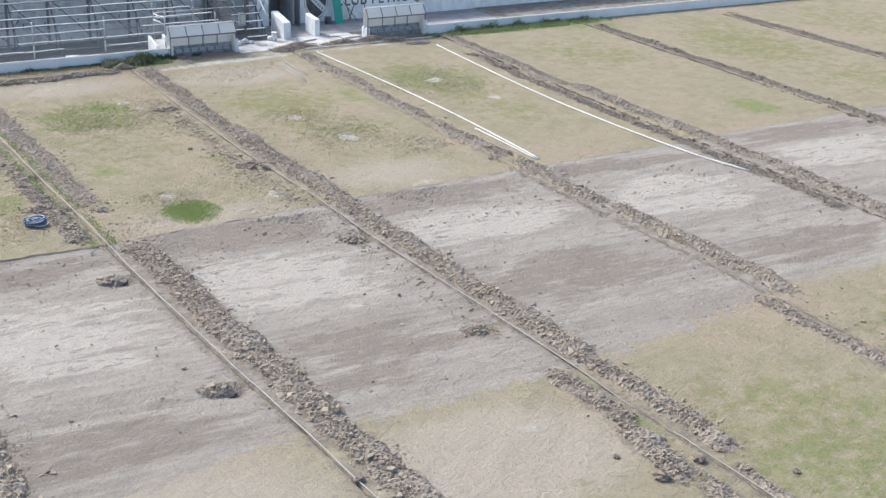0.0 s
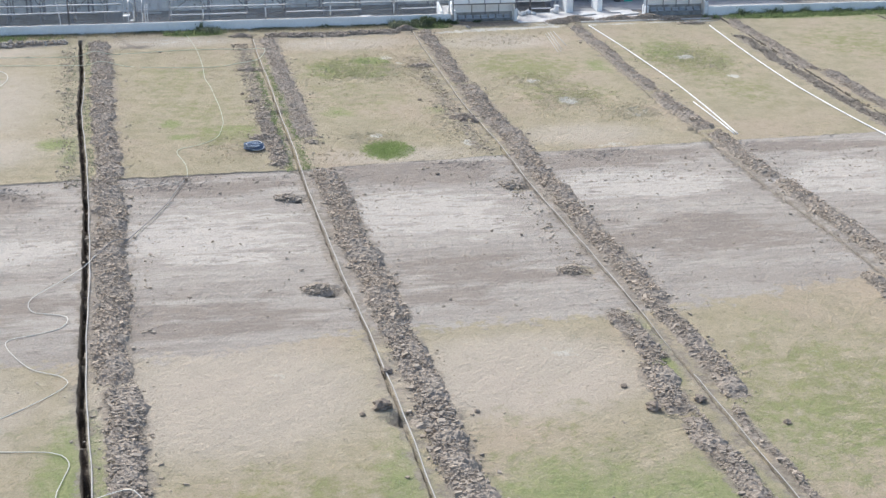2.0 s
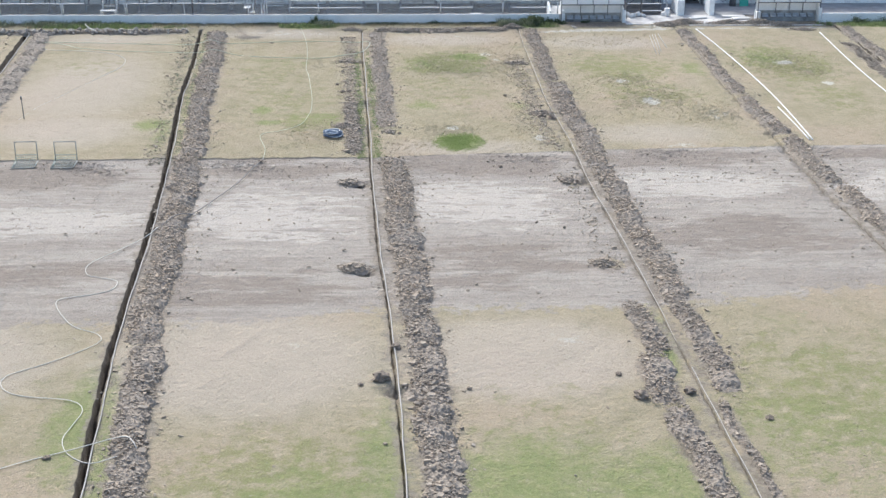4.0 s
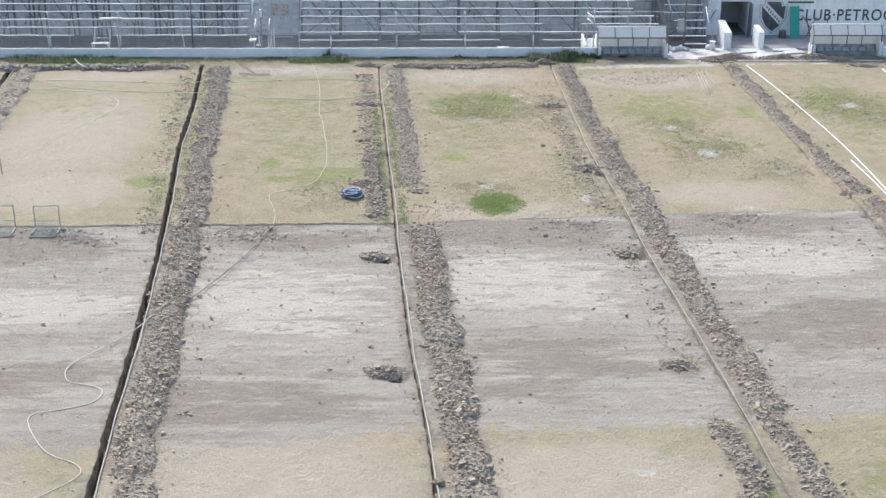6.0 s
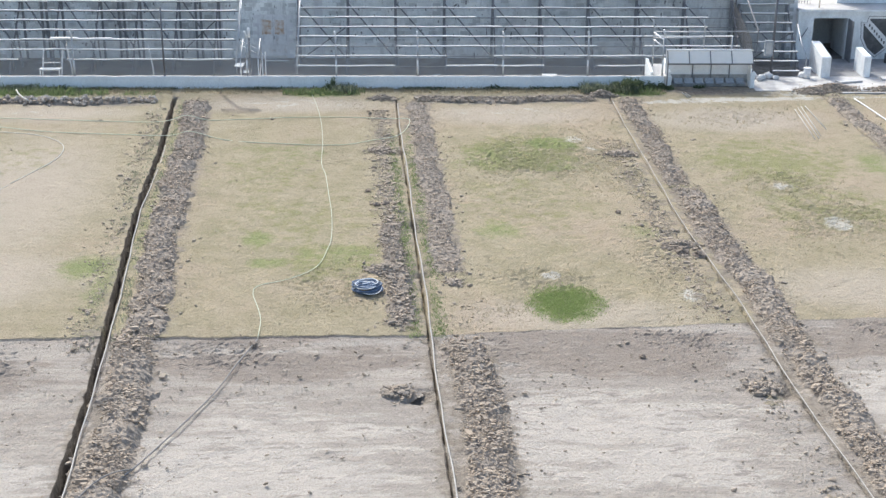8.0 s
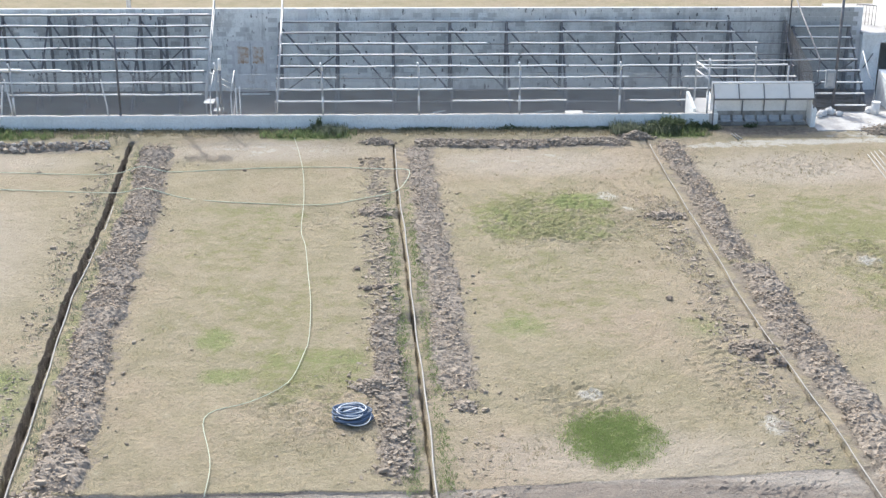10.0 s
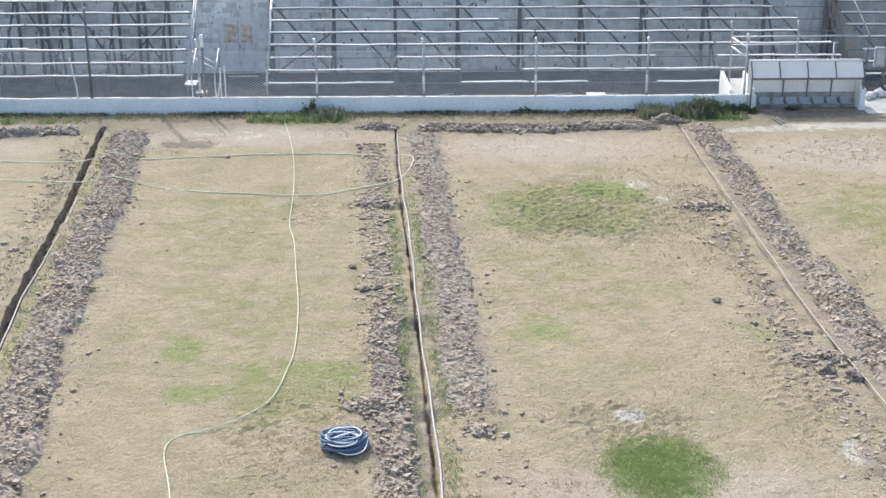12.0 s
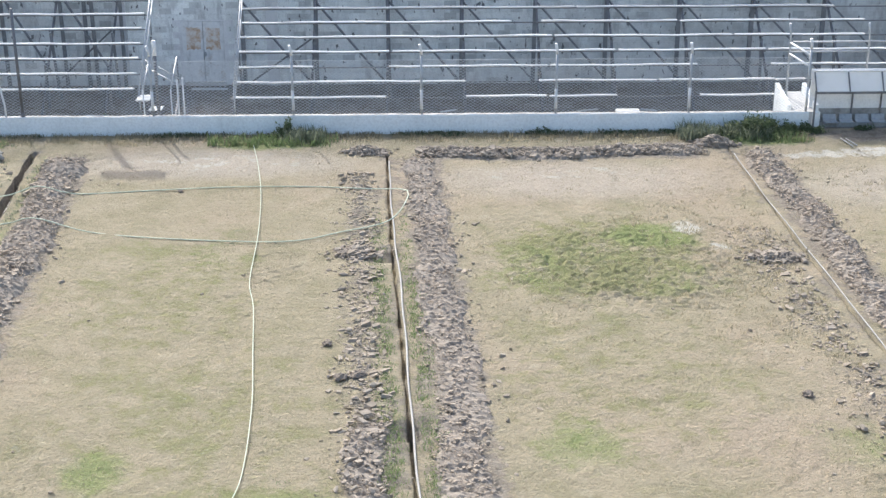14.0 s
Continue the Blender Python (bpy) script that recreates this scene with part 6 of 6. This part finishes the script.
flank_wall(20.45, 20.9, 4.1, 6.2, 1.36, "thick white sloping wall beside the gate passage")
flank_wall(22.55, 22.88, 4.2, 5.7, 1.16, "white sloping wall beside the gate passage")
# teal door leaf leaning on the building
leaf = empty("teal_door", pose(25.2, 6.9, 0.035, -14, 0, 8))
tagged(leaf, "teal painted door leaf leaning against the white wall", "door leaf")
part("door_panel", box_bm((0, 0, 0), (0.62, 0.05, 1.95), 0.008), MAT_TEAL, leaf)
for z in (0.25, 1.0, 1.75):
    part("ledge", box_bm((0.04, -0.02, z - 0.05), (0.58, -0.002, z + 0.05)), MAT_TEAL, leaf)
bin_ = empty("barrel", pose(24.75, 7.1, 0.035))
tagged(bin_, "small dark metal drum beside the teal door", "drum")
part("drum_body", tube_bm([(0, 0, 0), (0, 0, 0.42)], 0.22, 14), MAT_BLACKPAINT, bin_)
part("drum_rim", tube_bm([(0, 0, 0.42), (0, 0, 0.45)], 0.235, 14), MAT_STEEL_GREY, bin_)
for i, (x, y, l, r) in enumerate([(26.3, 7.3, 1.3, 28), (26.9, 7.2, 1.6, -35), (27.4, 7.4, 1.2, 15), (26.6, 7.5, 1.0, -12)]):
    ob = part("scrap_bar", bar_bm((0, 0, 0), (math.sin(radians(r)) * l, 0.3, math.cos(radians(r)) * l), 0.05), MAT_STEEL_GREY, None, "", pose(x, y, 0.04))
    tagged(ob, "grey scrap bar leaning against the white wall", "scrap bar", "scrap bars")
for x, y, s in [(17.1, 4.0, 0.3), (17.5, 3.8, 0.24), (17.9, 4.0, 0.28), (18.2, 3.8, 0.2), (19.6, 4.2, 0.26), (19.65, 4.25, 0.18), (17.3, 3.5, 0.16)]:
    bm = bmesh.new()
    bmesh.ops.create_icosphere(bm, subdivisions=2, radius=s)
    for v in bm.verts:
        v.co *= 0.8 + 0.35 * noise.noise(v.co * 5 + Vector((x, y, s)) * 3)
        v.co.z = max(v.co.z * 0.8, -0.4 * s)
    tagged(part("rubble_bag", bm, MAT_BAG, None, "", pose(x, y, 0.04 + 0.4 * s)), "crumpled white bag of rubble on the concrete", "rubble bag", "rubble bags")
bucket = empty("bucket", pose(19.75, 4.0, 0.04))
tagged(bucket, "white plastic bucket on the concrete apron", "bucket")
part("bucket_body", tube_bm([(0, 0, 0), (0, 0, 0.5)], 0.17, 12), MAT_WHITEPAINT, bucket)
part("bucket_rim", tube_bm([(0, 0, 0.47), (0, 0, 0.51)], 0.19, 12), MAT_WHITEPAINT, bucket)
for x, y, a in [(21.6, 3.3, 15), (23.9, 3.7, -5), (24.4, 3.1, 8)]:
    tagged(part("concrete_piece", box_bm((-0.6, -0.25, 0), (0.6, 0.25, 0.08), 0.015), MAT_CONCRETE, None, "", pose(x, y, 0.04, 0, 0, a)), "broken pale concrete slab piece lying flat", "slab piece", "slab pieces")

# a wall behind the yard, far along
tagged(part("wall_yard", box_bm((36.2, 8.2, -0.1), (62.0, 8.4, 2.4), 0.01), MAT_WHITEWALL), "plain white yard wall beyond the club building", "wall", kind="structure")


# ---- floodlight mast behind the block wall ----
def mast():
    th = empty("floodlight_mast", pose(-11.45, 9.1, 0))
    tagged(th, "tall slim floodlight mast behind the block wall", "floodlight mast")
    part("mast_tube", tube_bm([(0, 0, 0), (0, 0, 6), (0, 0, 10.1)], 0.1, 10), MAT_STEEL_PALE, th)
    part("cross_arm", bar_bm((-0.72, 0, 9.84), (0.72, 0, 9.84), 0.05), MAT_STEEL_GREY, th)
    for x in (-0.58, 0, 0.58):
        lamp = part("floodlight", box_bm((x - 0.23, -0.22, 9.88), (x + 0.23, 0.14, 10.38), 0.02), MAT_STEEL_GREY, th)
        part("lamp_glass", box_bm((x - 0.2, -0.235, 9.93), (x + 0.2, -0.222, 10.33)), MAT_SHEET, lamp)


mast()


# ---- pipes and hoses ----
def hose(name, pts, r, material, label, cat, z=0.02, step=0.25):
    p = spline(pts, step)
    p3 = np.c_[p, np.full(len(p), z)]
    return tagged(part(name, tube_bm([tuple(q) for q in p3], r, 6), material), label, cat)


hose("garden_hose", [(-3.85, 1.05), (-3.5, -1.0), (-3.18, -3.4), (-2.95, -6.3), (-2.83, -9.2), (-2.6, -10.6), (-2.36, -12.9), (-2.15, -15.0), (-2.05, -17.2), (-2.12, -18.2), (-2.39, -19.8), (-3.2, -20.8), (-3.95, -21.2), (-4.19, -21.6), (-4.12, -22.2), (-3.95, -22.85), (-3.76, -23.8), (-3.72, -25.05)], 0.0108, MAT_HOSE_GREEN, "pale green hose snaking over the dry turf", "hose", 0.05)
hose("garden_hose", [(-3.72, -25.1), (-4.15, -26.8), (-4.62, -28.7), (-5.9, -32.1), (-6.5, -33.0)], 0.02, MAT_HOSE_GREY, "grey hose lying over the scraped earth", "hose", 0.04)
p = spline([(-7.0, -33.8, 0.15), (-7.35, -34.5, 0.02), (-8.1, -35.8, 0.02), (-8.95, -37.2, 0.02), (-8.8, -38.2, 0.02), (-8.2, -38.5, 0.02), (-7.62, -38.8, 0.02), (-7.7, -39.6, 0.02), (-8.5, -40.0, 0), (-9.3, -40.3, 0.01), (-9.25, -41.0, 0.02),
            (-8.4, -42.5, 0.03), (-7.4, -43.2, 0.03), (-7.3, -43.9, 0.03), (-8.5, -45.2, 0.03), (-9.6, -46.1, 0.03), (-9.5, -46.9, 0.03), (-8.8, -47.4, 0.03), (-7.3, -47.7, 0.03), (-6.8, -48.3, 0.03), (-6.9, -49.2, 0.03), (-7.0, -50.0, 0.03), (-6.67, -50.8, 0.03), (-5.95, -51.35, 0.05), (-5.2, -51.3, 0.24)], 0.22)
tagged(part("garden_hose", tube_bm([tuple(q) for q in p], 0.0125, 6), MAT_HOSE), "pale hose winding across earth and turf", "hose")
p = spline([(-5.9, -32.1, 0.04), (-6.25, -32.6, 0.24), (-6.55, -33.1, 0.29), (-6.95, -33.75, 0.12), (-7.35, -34.45, 0.03)], 0.15)
tagged(part("garden_hose", tube_bm([tuple(q) for q in p], 0.0155, 6), MAT_HOSE_GREY), "grey hose climbing over a bank of earth", "hose")
p = spline([(-12, -53.2, 0.03), (-8.85, -51.8, 0.03), (-7.8, -51.2, 0.03), (-6.68, -50.65, 0.05), (-5.5, -50.3, 0.22), (-4.98, -50.6, 0.42), (-4.7, -51.1, 0.35)], 0.2)
tagged(part("garden_hose", tube_bm([tuple(q) for q in p], 0.0135, 6), MAT_HOSE), "pale hose running over a trench and its bank", "hose")
p = spline([(-19.3, -2.6, 0.06), (-18.0, -2.75, 0.04), (-16, -2.9, 0.04), (-12, -3.35, 0.04), (-9.9, -3.4, 0.05), (-8.9, -3.3, 0.3), (-8.0, -3.2, 0.05), (-6.3, -2.96, 0.03), (-4.2, -2.7, 0.03), (-2.1, -2.7, 0.03), (-0.3, -3.0, 0.05), (0.42, -3.35, 0.16), (0.62, -3.9, 0.18), (0.16, -5.4, 0.05), (-1.0, -6.2, 0.05),
            (-2.3, -6.75, 0.03), (-5.0, -6.5, 0.03), (-7.0, -6.0, 0.03), (-8.4, -5.7, 0.3), (-9.3, -5.5, 0.06), (-11.5, -5.25, 0.04), (-14.2, -4.9, 0.04), (-15.9, -4.4, 0.04), (-16.7, -4.1, 0.04), (-17.4, -3.45, 0.04), (-18.2, -3.0, 0.04), (-19.2, -2.85, 0.06)], 0.25)
tagged(part("garden_hose", tube_bm([tuple(q) for q in p], 0.015, 6), MAT_HOSE_GREEN), "thin pale hose looped round the trench head", "hose")
hose("garden_hose", [(-19.6, -4.2), (-18.6, -4.55), (-16.84, -4.75), (-14.75, -5.3), (-13.6, -6.3), (-13.2, -7.4), (-13.25, -8.7), (-13.7, -10.1), (-14.2, -11.5)], 0.013, MAT_HOSE, "pale thin hose curling over the dry turf", "hose", 0.03)
hose("garden_hose", [(-14.2, -11.5), (-14.6, -12.6), (-15.4, -15.0), (-15.9, -16.4), (-16.3, -18.7)], 0.008, MAT_PIPE_GREY, "thin dusty hose half trodden into the dry turf", "hose", 0.004)
hose("garden_hose", [(-17.2, 0.9), (-17.0, 0.4), (-16.7, -0.2), (-16.2, -0.9)], 0.03, MAT_HOSE, "short pale hose end beside the earth bank", "hose", 0.3)
hose("long_pipe", [(20.9, 0.2), (21.0, -0.7), (21.38, -5.0), (21.71, -10.0), (21.9, -14.0), (21.95, -18.0), (21.87, -22.7)], 0.034, MAT_WHITEPAINT, "long white plastic pipe lying on the turf", "pipe", 0.05, 0.6)
hose("long_pipe", [(21.62, -17.2), (21.7, -20), (21.72, -22.7)], 0.03, MAT_WHITEPAINT, "white plastic pipe length beside a longer one", "pipe", 0.05, 0.6)
hose("long_pipe", [(28.44, -0.75), (28.22, -5.9), (28.1, -10.6), (28.1, -14.5), (28.28, -18.2), (28.55, -21.6), (29.0, -25.3), (29.7, -28.1)], 0.034, MAT_WHITEPAINT, "long white plastic pipe lying on the turf", "pipe", 0.05, 0.6)
for x0, y0, x1, y1 in [(17.71, -1.5, 17.33, -6.1), (17.91, -1.27, 17.53, -6.0), (18.1, -1.1, 17.7, -5.59), (18.31, -0.99, 18.21, -4.61)]:
    hose("stacked_pipe", [(x0, y0), (x1, y1)], 0.016, MAT_PIPE_GREY, "white plastic pipe laid out with others on the turf", "pipe", 0.045, 2.0)["group"] = "pipes laid out"
for k, off, r, y1 in (("A", 0.15, 0.025, -60), ("B", 0.07, 0.024, -60), ("C", 0.04, 0.018, -60), ("Z", 0.22, 0.03, -60)):
    yy = np.arange(TRENCHES[k][0][1] - 0.8, y1, -0.7)
    wob = 0.03 * np.sin(yy * 0.5) + 0.012 * np.sin(yy * 1.9)
    z = 0.045 + 0.012 * np.sin(yy * 0.45)
    pts = np.c_[tx(k, yy) + off + wob, yy, z]
    if k == "C":
        pts[:, 2] -= 0.07 * np.clip((-41.5 - pts[:, 1]) / 1.5, 0, 1) * np.clip((pts[:, 1] + 46.3) / 0.8, 0, 1)
    if k == "A":
        pts = pts[1:]
        pts[:, 2] -= 0.07 * np.clip((pts[:, 1] + 14) / 4, 0, 1)
    tagged(part("trench_pipe", tube_bm([tuple(q) for q in spline(pts, 0.3)], r * 0.85, 6), MAT_TRENCHPIPE), "dusty pale drain pipe laid along a trench", "pipe", "trench pipes")


for x0, y0, x1, y1 in [(13.2, 1.22, 13.32, 0.42), (13.34, 1.2, 13.46, 0.48)]:
    hose("pipe_offcut", [(x0, y0), (x1, y1)], 0.02, MAT_PIPE_GREY, "short white plastic pipe offcut before the dugout", "pipe", 0.06, 2.0)["group"] = "pipe offcuts"


def hose_coil(x, y):
    """A heap of coiled pipe, dark below and pale on top."""
    th = empty("hose_coil", pose(x, y, 0))
    tagged(th, "heaped coil of blue-black and pale plastic pipe", "pipe coil")
    for i in range(26):
        low = i < 14
        r = rng.uniform(0.27, 0.41) if low else rng.uniform(0.19, 0.38)
        z = 0.03 + 0.0085 * i * (1.35 - r)
        ox, oy = rng.normal(0, 0.06, 2)
        tl, ph = rng.uniform(0, 0.09), rng.uniform(0, 6.28)
        e, q, h3 = rng.uniform(0.85, 1.25), rng.uniform(0, 6.28), rng.uniform(0, 0.05)
        pts = [(ox + (r * e + h3 * math.cos(3 * t + q)) * math.cos(t), oy + (r / e + h3 * math.sin(2 * t + q)) * math.sin(t), z + tl * 0.5 * (1 + math.sin(t + ph))) for t in np.linspace(0, 2 * math.pi, 40)[:-1]]
        pale = i in (8, 13, 17, 19, 22, 25)
        part("pipe_loop", tube_bm(pts, 0.013 if pale else 0.022, 6, None, True), MAT_COIL_PALE if pale else MAT_HOSE_BLUE, th, "pale pipe loop" if pale else "")
    pts = [(-0.38, -0.2, 0.18), (-0.15, -0.05, 0.24), (0.12, 0.1, 0.25), (0.28, 0.26, 0.2), (0.1, 0.36, 0.18), (-0.25, 0.3, 0.18)]
    part("pipe_loop", tube_bm([tuple(q) for q in spline(pts, 0.08)], 0.022, 6), MAT_COIL_PALE, th, "pale pipe loop")


hose_coil(-0.76, -21.65)


# ---- training goals ----
def mini_goal(x, y, turn):
    th = empty("mini_goal", pose(x, y, -0.04, 0, 0, turn))
    tagged(th, "small grey-green steel training goal with green net", "goal", "training goals")
    w, h, d = 0.96, 0.93, 1.0
    for s in (0, w):
        part("upright", tube_bm([(s, 0, 0.03), (s, 0, h)], 0.021, 8), MAT_GOALBAR, th)
        part("base_bar", tube_bm([(s, 0, 0.03), (s, -d, 0.03)], 0.025, 8), MAT_GOALBAR, th)
    part("crossbar", tube_bm([(0, 0, h), (w, 0, h)], 0.021, 8), MAT_GOALBAR, th)
    part("rear_bar", tube_bm([(0, -d, 0.03), (w, -d, 0.03)], 0.025, 8), MAT_GOALBAR, th)
    part("mid_bar", tube_bm([(0, -0.03, 0.32), (w, -0.03, 0.32)], 0.012, 6), MAT_GOALBAR, th)
    bm = bmesh.new()
    for i in range(13):
        a = i * w / 12
        tube_bm([(a, 0, 0.34), (a, -0.25, 0.12), (a, -d, 0.05)], 0.006, 4, bm)
    for j in range(8):
        t = j / 7
        tube_bm([(0, -d * t, 0.34 - 0.29 * t ** 0.6), (w, -d * t, 0.34 - 0.29 * t ** 0.6)], 0.006, 4, bm)
    part("net", bm, MAT_NET, th, "slack green net")


mini_goal(-14.75, -25.1, 3)
mini_goal(-13.0, -25.1, 1)
stake = empty("stake", pose(-16.05, -18.6, 0, 0, 0, 0))
tagged(stake, "thin dark stake stuck in the dry turf", "stake")
part("stake_bar", tube_bm([(0, 0, -0.1), (-0.02, 0, 0.55), (-0.04, 0, 1.15)], 0.022, 6), MAT_STEEL_GREY, stake)
part("stake_head", tube_bm([(-0.04, 0, 1.0), (-0.04, 0, 1.17)], 0.045, 6), MAT_STEEL_GREY, stake)


# ---- grass and weeds ----
def tufts(n, x0, x1, y0, y1, keep, height, material, name, label, blades=5, width=0.010, spread=0.05, lean=0.7):
    x, y = rng.uniform(x0, x1, n), rng.uniform(y0, y1, n)
    k = keep(x, y) > rng.uniform(0, 1, n)
    for t in TRENCHES:
        k &= np.abs(x - tx(t, np.clip(y, -60, 1))) > 0.14
    x, y = x[k], y[k]
    v, f = blades_arrays(np.c_[x, y, np.zeros(len(x))], rng.uniform(height * 0.5, height * 1.3, len(x)), lean, blades, width, spread)
    return tagged(part(name, mesh_np(name, v, f, material), material), label, "grass", kind="stuff")


def on_turf(x, y):
    ok = (y > turf_line(x) + 0.1).astype(float)
    for k, y0, y1, off, w, h, n in BANKS:
        ok *= ~((np.abs(x - tx(k, np.clip(y, -60, 1)) - off) < w) & (y < y0) & (y > y1))
    return ok


tufts(24000, -11, 14, -25, 0.5, lambda x, y: on_turf(x, y) * 0.8, 0.03, MAT_DRYGRASS, "dry_turf", "short dry straw-coloured turf", 4, 0.010, 0.07, 1.6)
tufts(30000, -24, 60, -60, 2.2, lambda x, y: np.clip(spots(GREEN, x, y) * 1.6 - 0.25, 0, 1) * ((y > turf_line(x)) | (y < -41)), 0.04, MAT_GREENGRASS, "green_turf", "green grass patches in the dry turf", 5, 0.012, 0.07, 1.4)
tufts(16000, 2.8, 7.5, -25, -20, lambda x, y: np.clip(spots(GREEN[:1], x, y) * 1.3 - 0.2, 0, 1), 0.045, MAT_LUSH, "green_turf", "lush green round grass patch", 5, 0.012, 0.06, 1.4)
rx_, ry_ = rough_places(45)
v_, f_ = blades_arrays(np.c_[rx_, ry_, np.zeros(len(rx_))], rng.uniform(0.03, 0.09, len(rx_)), 0.9, 6, 0.012, 0.05)
tagged(part("rough_turf", mesh_np("rough_turf", v_, f_, MAT_DRYGRASS), MAT_DRYGRASS), "rough clumped dry grass tufts", "grass", kind="stuff")
tufts(5200, -30, 12.6, 1.15, 2.28, lambda x, y: np.clip((y - 1.0) * 1.2, 0.15, 1), 0.12, MAT_DRYGRASS, "dry_weeds", "dry straw grass along the foot of the wall", 6, 0.010, 0.06, 0.7)
tufts(8000, -30, 60, 1.0, 2.2, lambda x, y: np.clip(spots(GREEN[31:36], x, y) * 1.6 - 0.2, 0, 1), 0.2, MAT_GREENGRASS, "green_weeds", "green weeds along the foot of the wall", 6, 0.014, 0.06, 0.7)
tufts(1000, -24, -13.5, 1.45, 2.2, lambda x, y: np.clip(1.1 - np.abs(x + 19.8) / 4.2, 0, 1) * (0.55 + 0.45 * np.sin(x * 2.1)), 0.3, MAT_DUSTYWEED, "tall_weeds", "tall green grass against the white wall", 7, 0.013, 0.09, 0.6)
tufts(260, 8.6, 11.2, 1.3, 2.1, lambda x, y: np.ones_like(x), 0.36, MAT_DUSTYWEED, "tall_weeds", "tall grey-green grass beside the bush", 7, 0.013, 0.08, 0.7)
tufts(150, -3.0, -1.9, 1.35, 2.0, lambda x, y: np.ones_like(x), 0.3, MAT_DUSTYWEED, "tall_weeds", "dusty tall grass beside a small bush", 7, 0.013, 0.08, 0.7)
tufts(6000, -30, 13, 2.0, 2.21, lambda x, y: 0.08 + 0.4 * np.sin(x * 1.3) * np.sin(x * 0.37 + 1), 0.12, MAT_WEED, "foot_weeds", "low dark weeds along the foot of the white wall", 5, 0.014, 0.05, 0.6)
tufts(4200, -10.6, -7.0, -26, 0, lambda x, y: np.exp(-((x - tx("A", y) + 0.45) / 0.35) ** 2) * 0.25 + np.exp(-((x - tx("A", y) - 0.36) / 0.16) ** 2) * 0.8, 0.08, MAT_DUSTYWEED, "green_weeds", "dusty grey-green weeds beside the trench", 6, 0.014, 0.06, 0.8)


tufts(9000, -0.6, 2.0, -25, -4, lambda x, y: np.exp(-((np.abs(x - tx("B", y)) - 0.34) / 0.16) ** 2) * np.clip((-4 - y) / 6, 0, 1) * 0.9, 0.06, MAT_GREENGRASS, "green_weeds", "green weeds on both sides of the trench", 6, 0.012, 0.05, 0.9)


def weed_bush(x, y, rx, rz, n):
    """A low bush of many small leaves on thin stems."""
    th = empty("weed_bush", pose(x, y, 0))
    tagged(th, "dark green leafy weed clump against the wall", "bush", "weed clumps")
    u = rng.normal(size=(n, 3))
    u /= np.linalg.norm(u, axis=1)[:, None]
    r = rng.uniform(0.25, 1.0, n) ** 0.6 * np.where(rng.uniform(0, 1, n) < 0.14, 1.3, 1.0)
    lobes = 0.75 + 0.35 * np.sin(u[:, 0] * 5 + x) * np.cos(u[:, 2] * 4)
    c = u * (r * lobes)[:, None] * np.array([rx, rx * 0.45, rz])
    c[:, 2] = np.abs(c[:, 2])
    s = rng.uniform(0.025, 0.055, n)
    a, b2 = rng.normal(size=(n, 3)), rng.normal(size=(n, 3))
    a /= np.linalg.norm(a, axis=1)[:, None]
    b2 = np.cross(a, b2)
    b2 /= np.linalg.norm(b2, axis=1)[:, None]
    v = np.stack([c - a * s[:, None], c + b2 * (s * 0.5)[:, None], c + a * s[:, None], c - b2 * (s * 0.5)[:, None]], 1).reshape(-1, 3)
    part("leaves", mesh_np("leaves", v, np.arange(4 * n).reshape(-1, 4), MAT_WEED), MAT_WEED, th)
    bm = bmesh.new()
    for i in range(9):
        t = rng.uniform(0, 6.28)
        tube_bm([(0.1 * math.cos(t), 0.05 * math.sin(t), 0), (rx * 0.5 * math.cos(t), rx * 0.2 * math.sin(t), rz * 0.6)], 0.008, 4, bm)
    part("stems", bm, MAT_WEED, th)


for x, y, rx, rz, n in [(10.7, 1.75, 1.15, 0.6, 5200), (11.3, 1.95, 1.0, 0.5, 2600), (10.1, 1.85, 0.85, 0.42, 2000), (12.0, 2.0, 0.8, 0.34, 1400), (9.3, 1.85, 0.7, 0.3, 900), (12.5, 2.05, 0.6, 0.32, 800), (8.6, 2.05, 0.7, 0.16, 500), (6.9, 2.1, 0.9, 0.14, 500), (4.6, 2.1, 0.8, 0.2, 500), (1.8, 2.12, 0.8, 0.12, 400), (-3.0, 1.95, 0.36, 0.62, 1100), (-3.4, 1.8, 0.5, 0.25, 350), (-17.2, 1.9, 0.9, 0.3, 900), (-15.6, 1.9, 0.8, 0.25, 700),
                        (31.8, 1.85, 0.9, 0.5, 1000), (33.8, 1.9, 1.0, 0.55, 1100), (36.0, 1.9, 1.0, 0.45, 1000), (38.5, 1.9, 1.1, 0.4, 900), (41.0, 1.9, 1.0, 0.35, 800), (14.2, 2.3, 0.4, 0.2, 250), (-13.4, 3.6, 0.3, 0.35, 250), (-8.6, 3.4, 0.3, 0.3, 200)]:
    weed_bush(x, y, rx, rz, n)
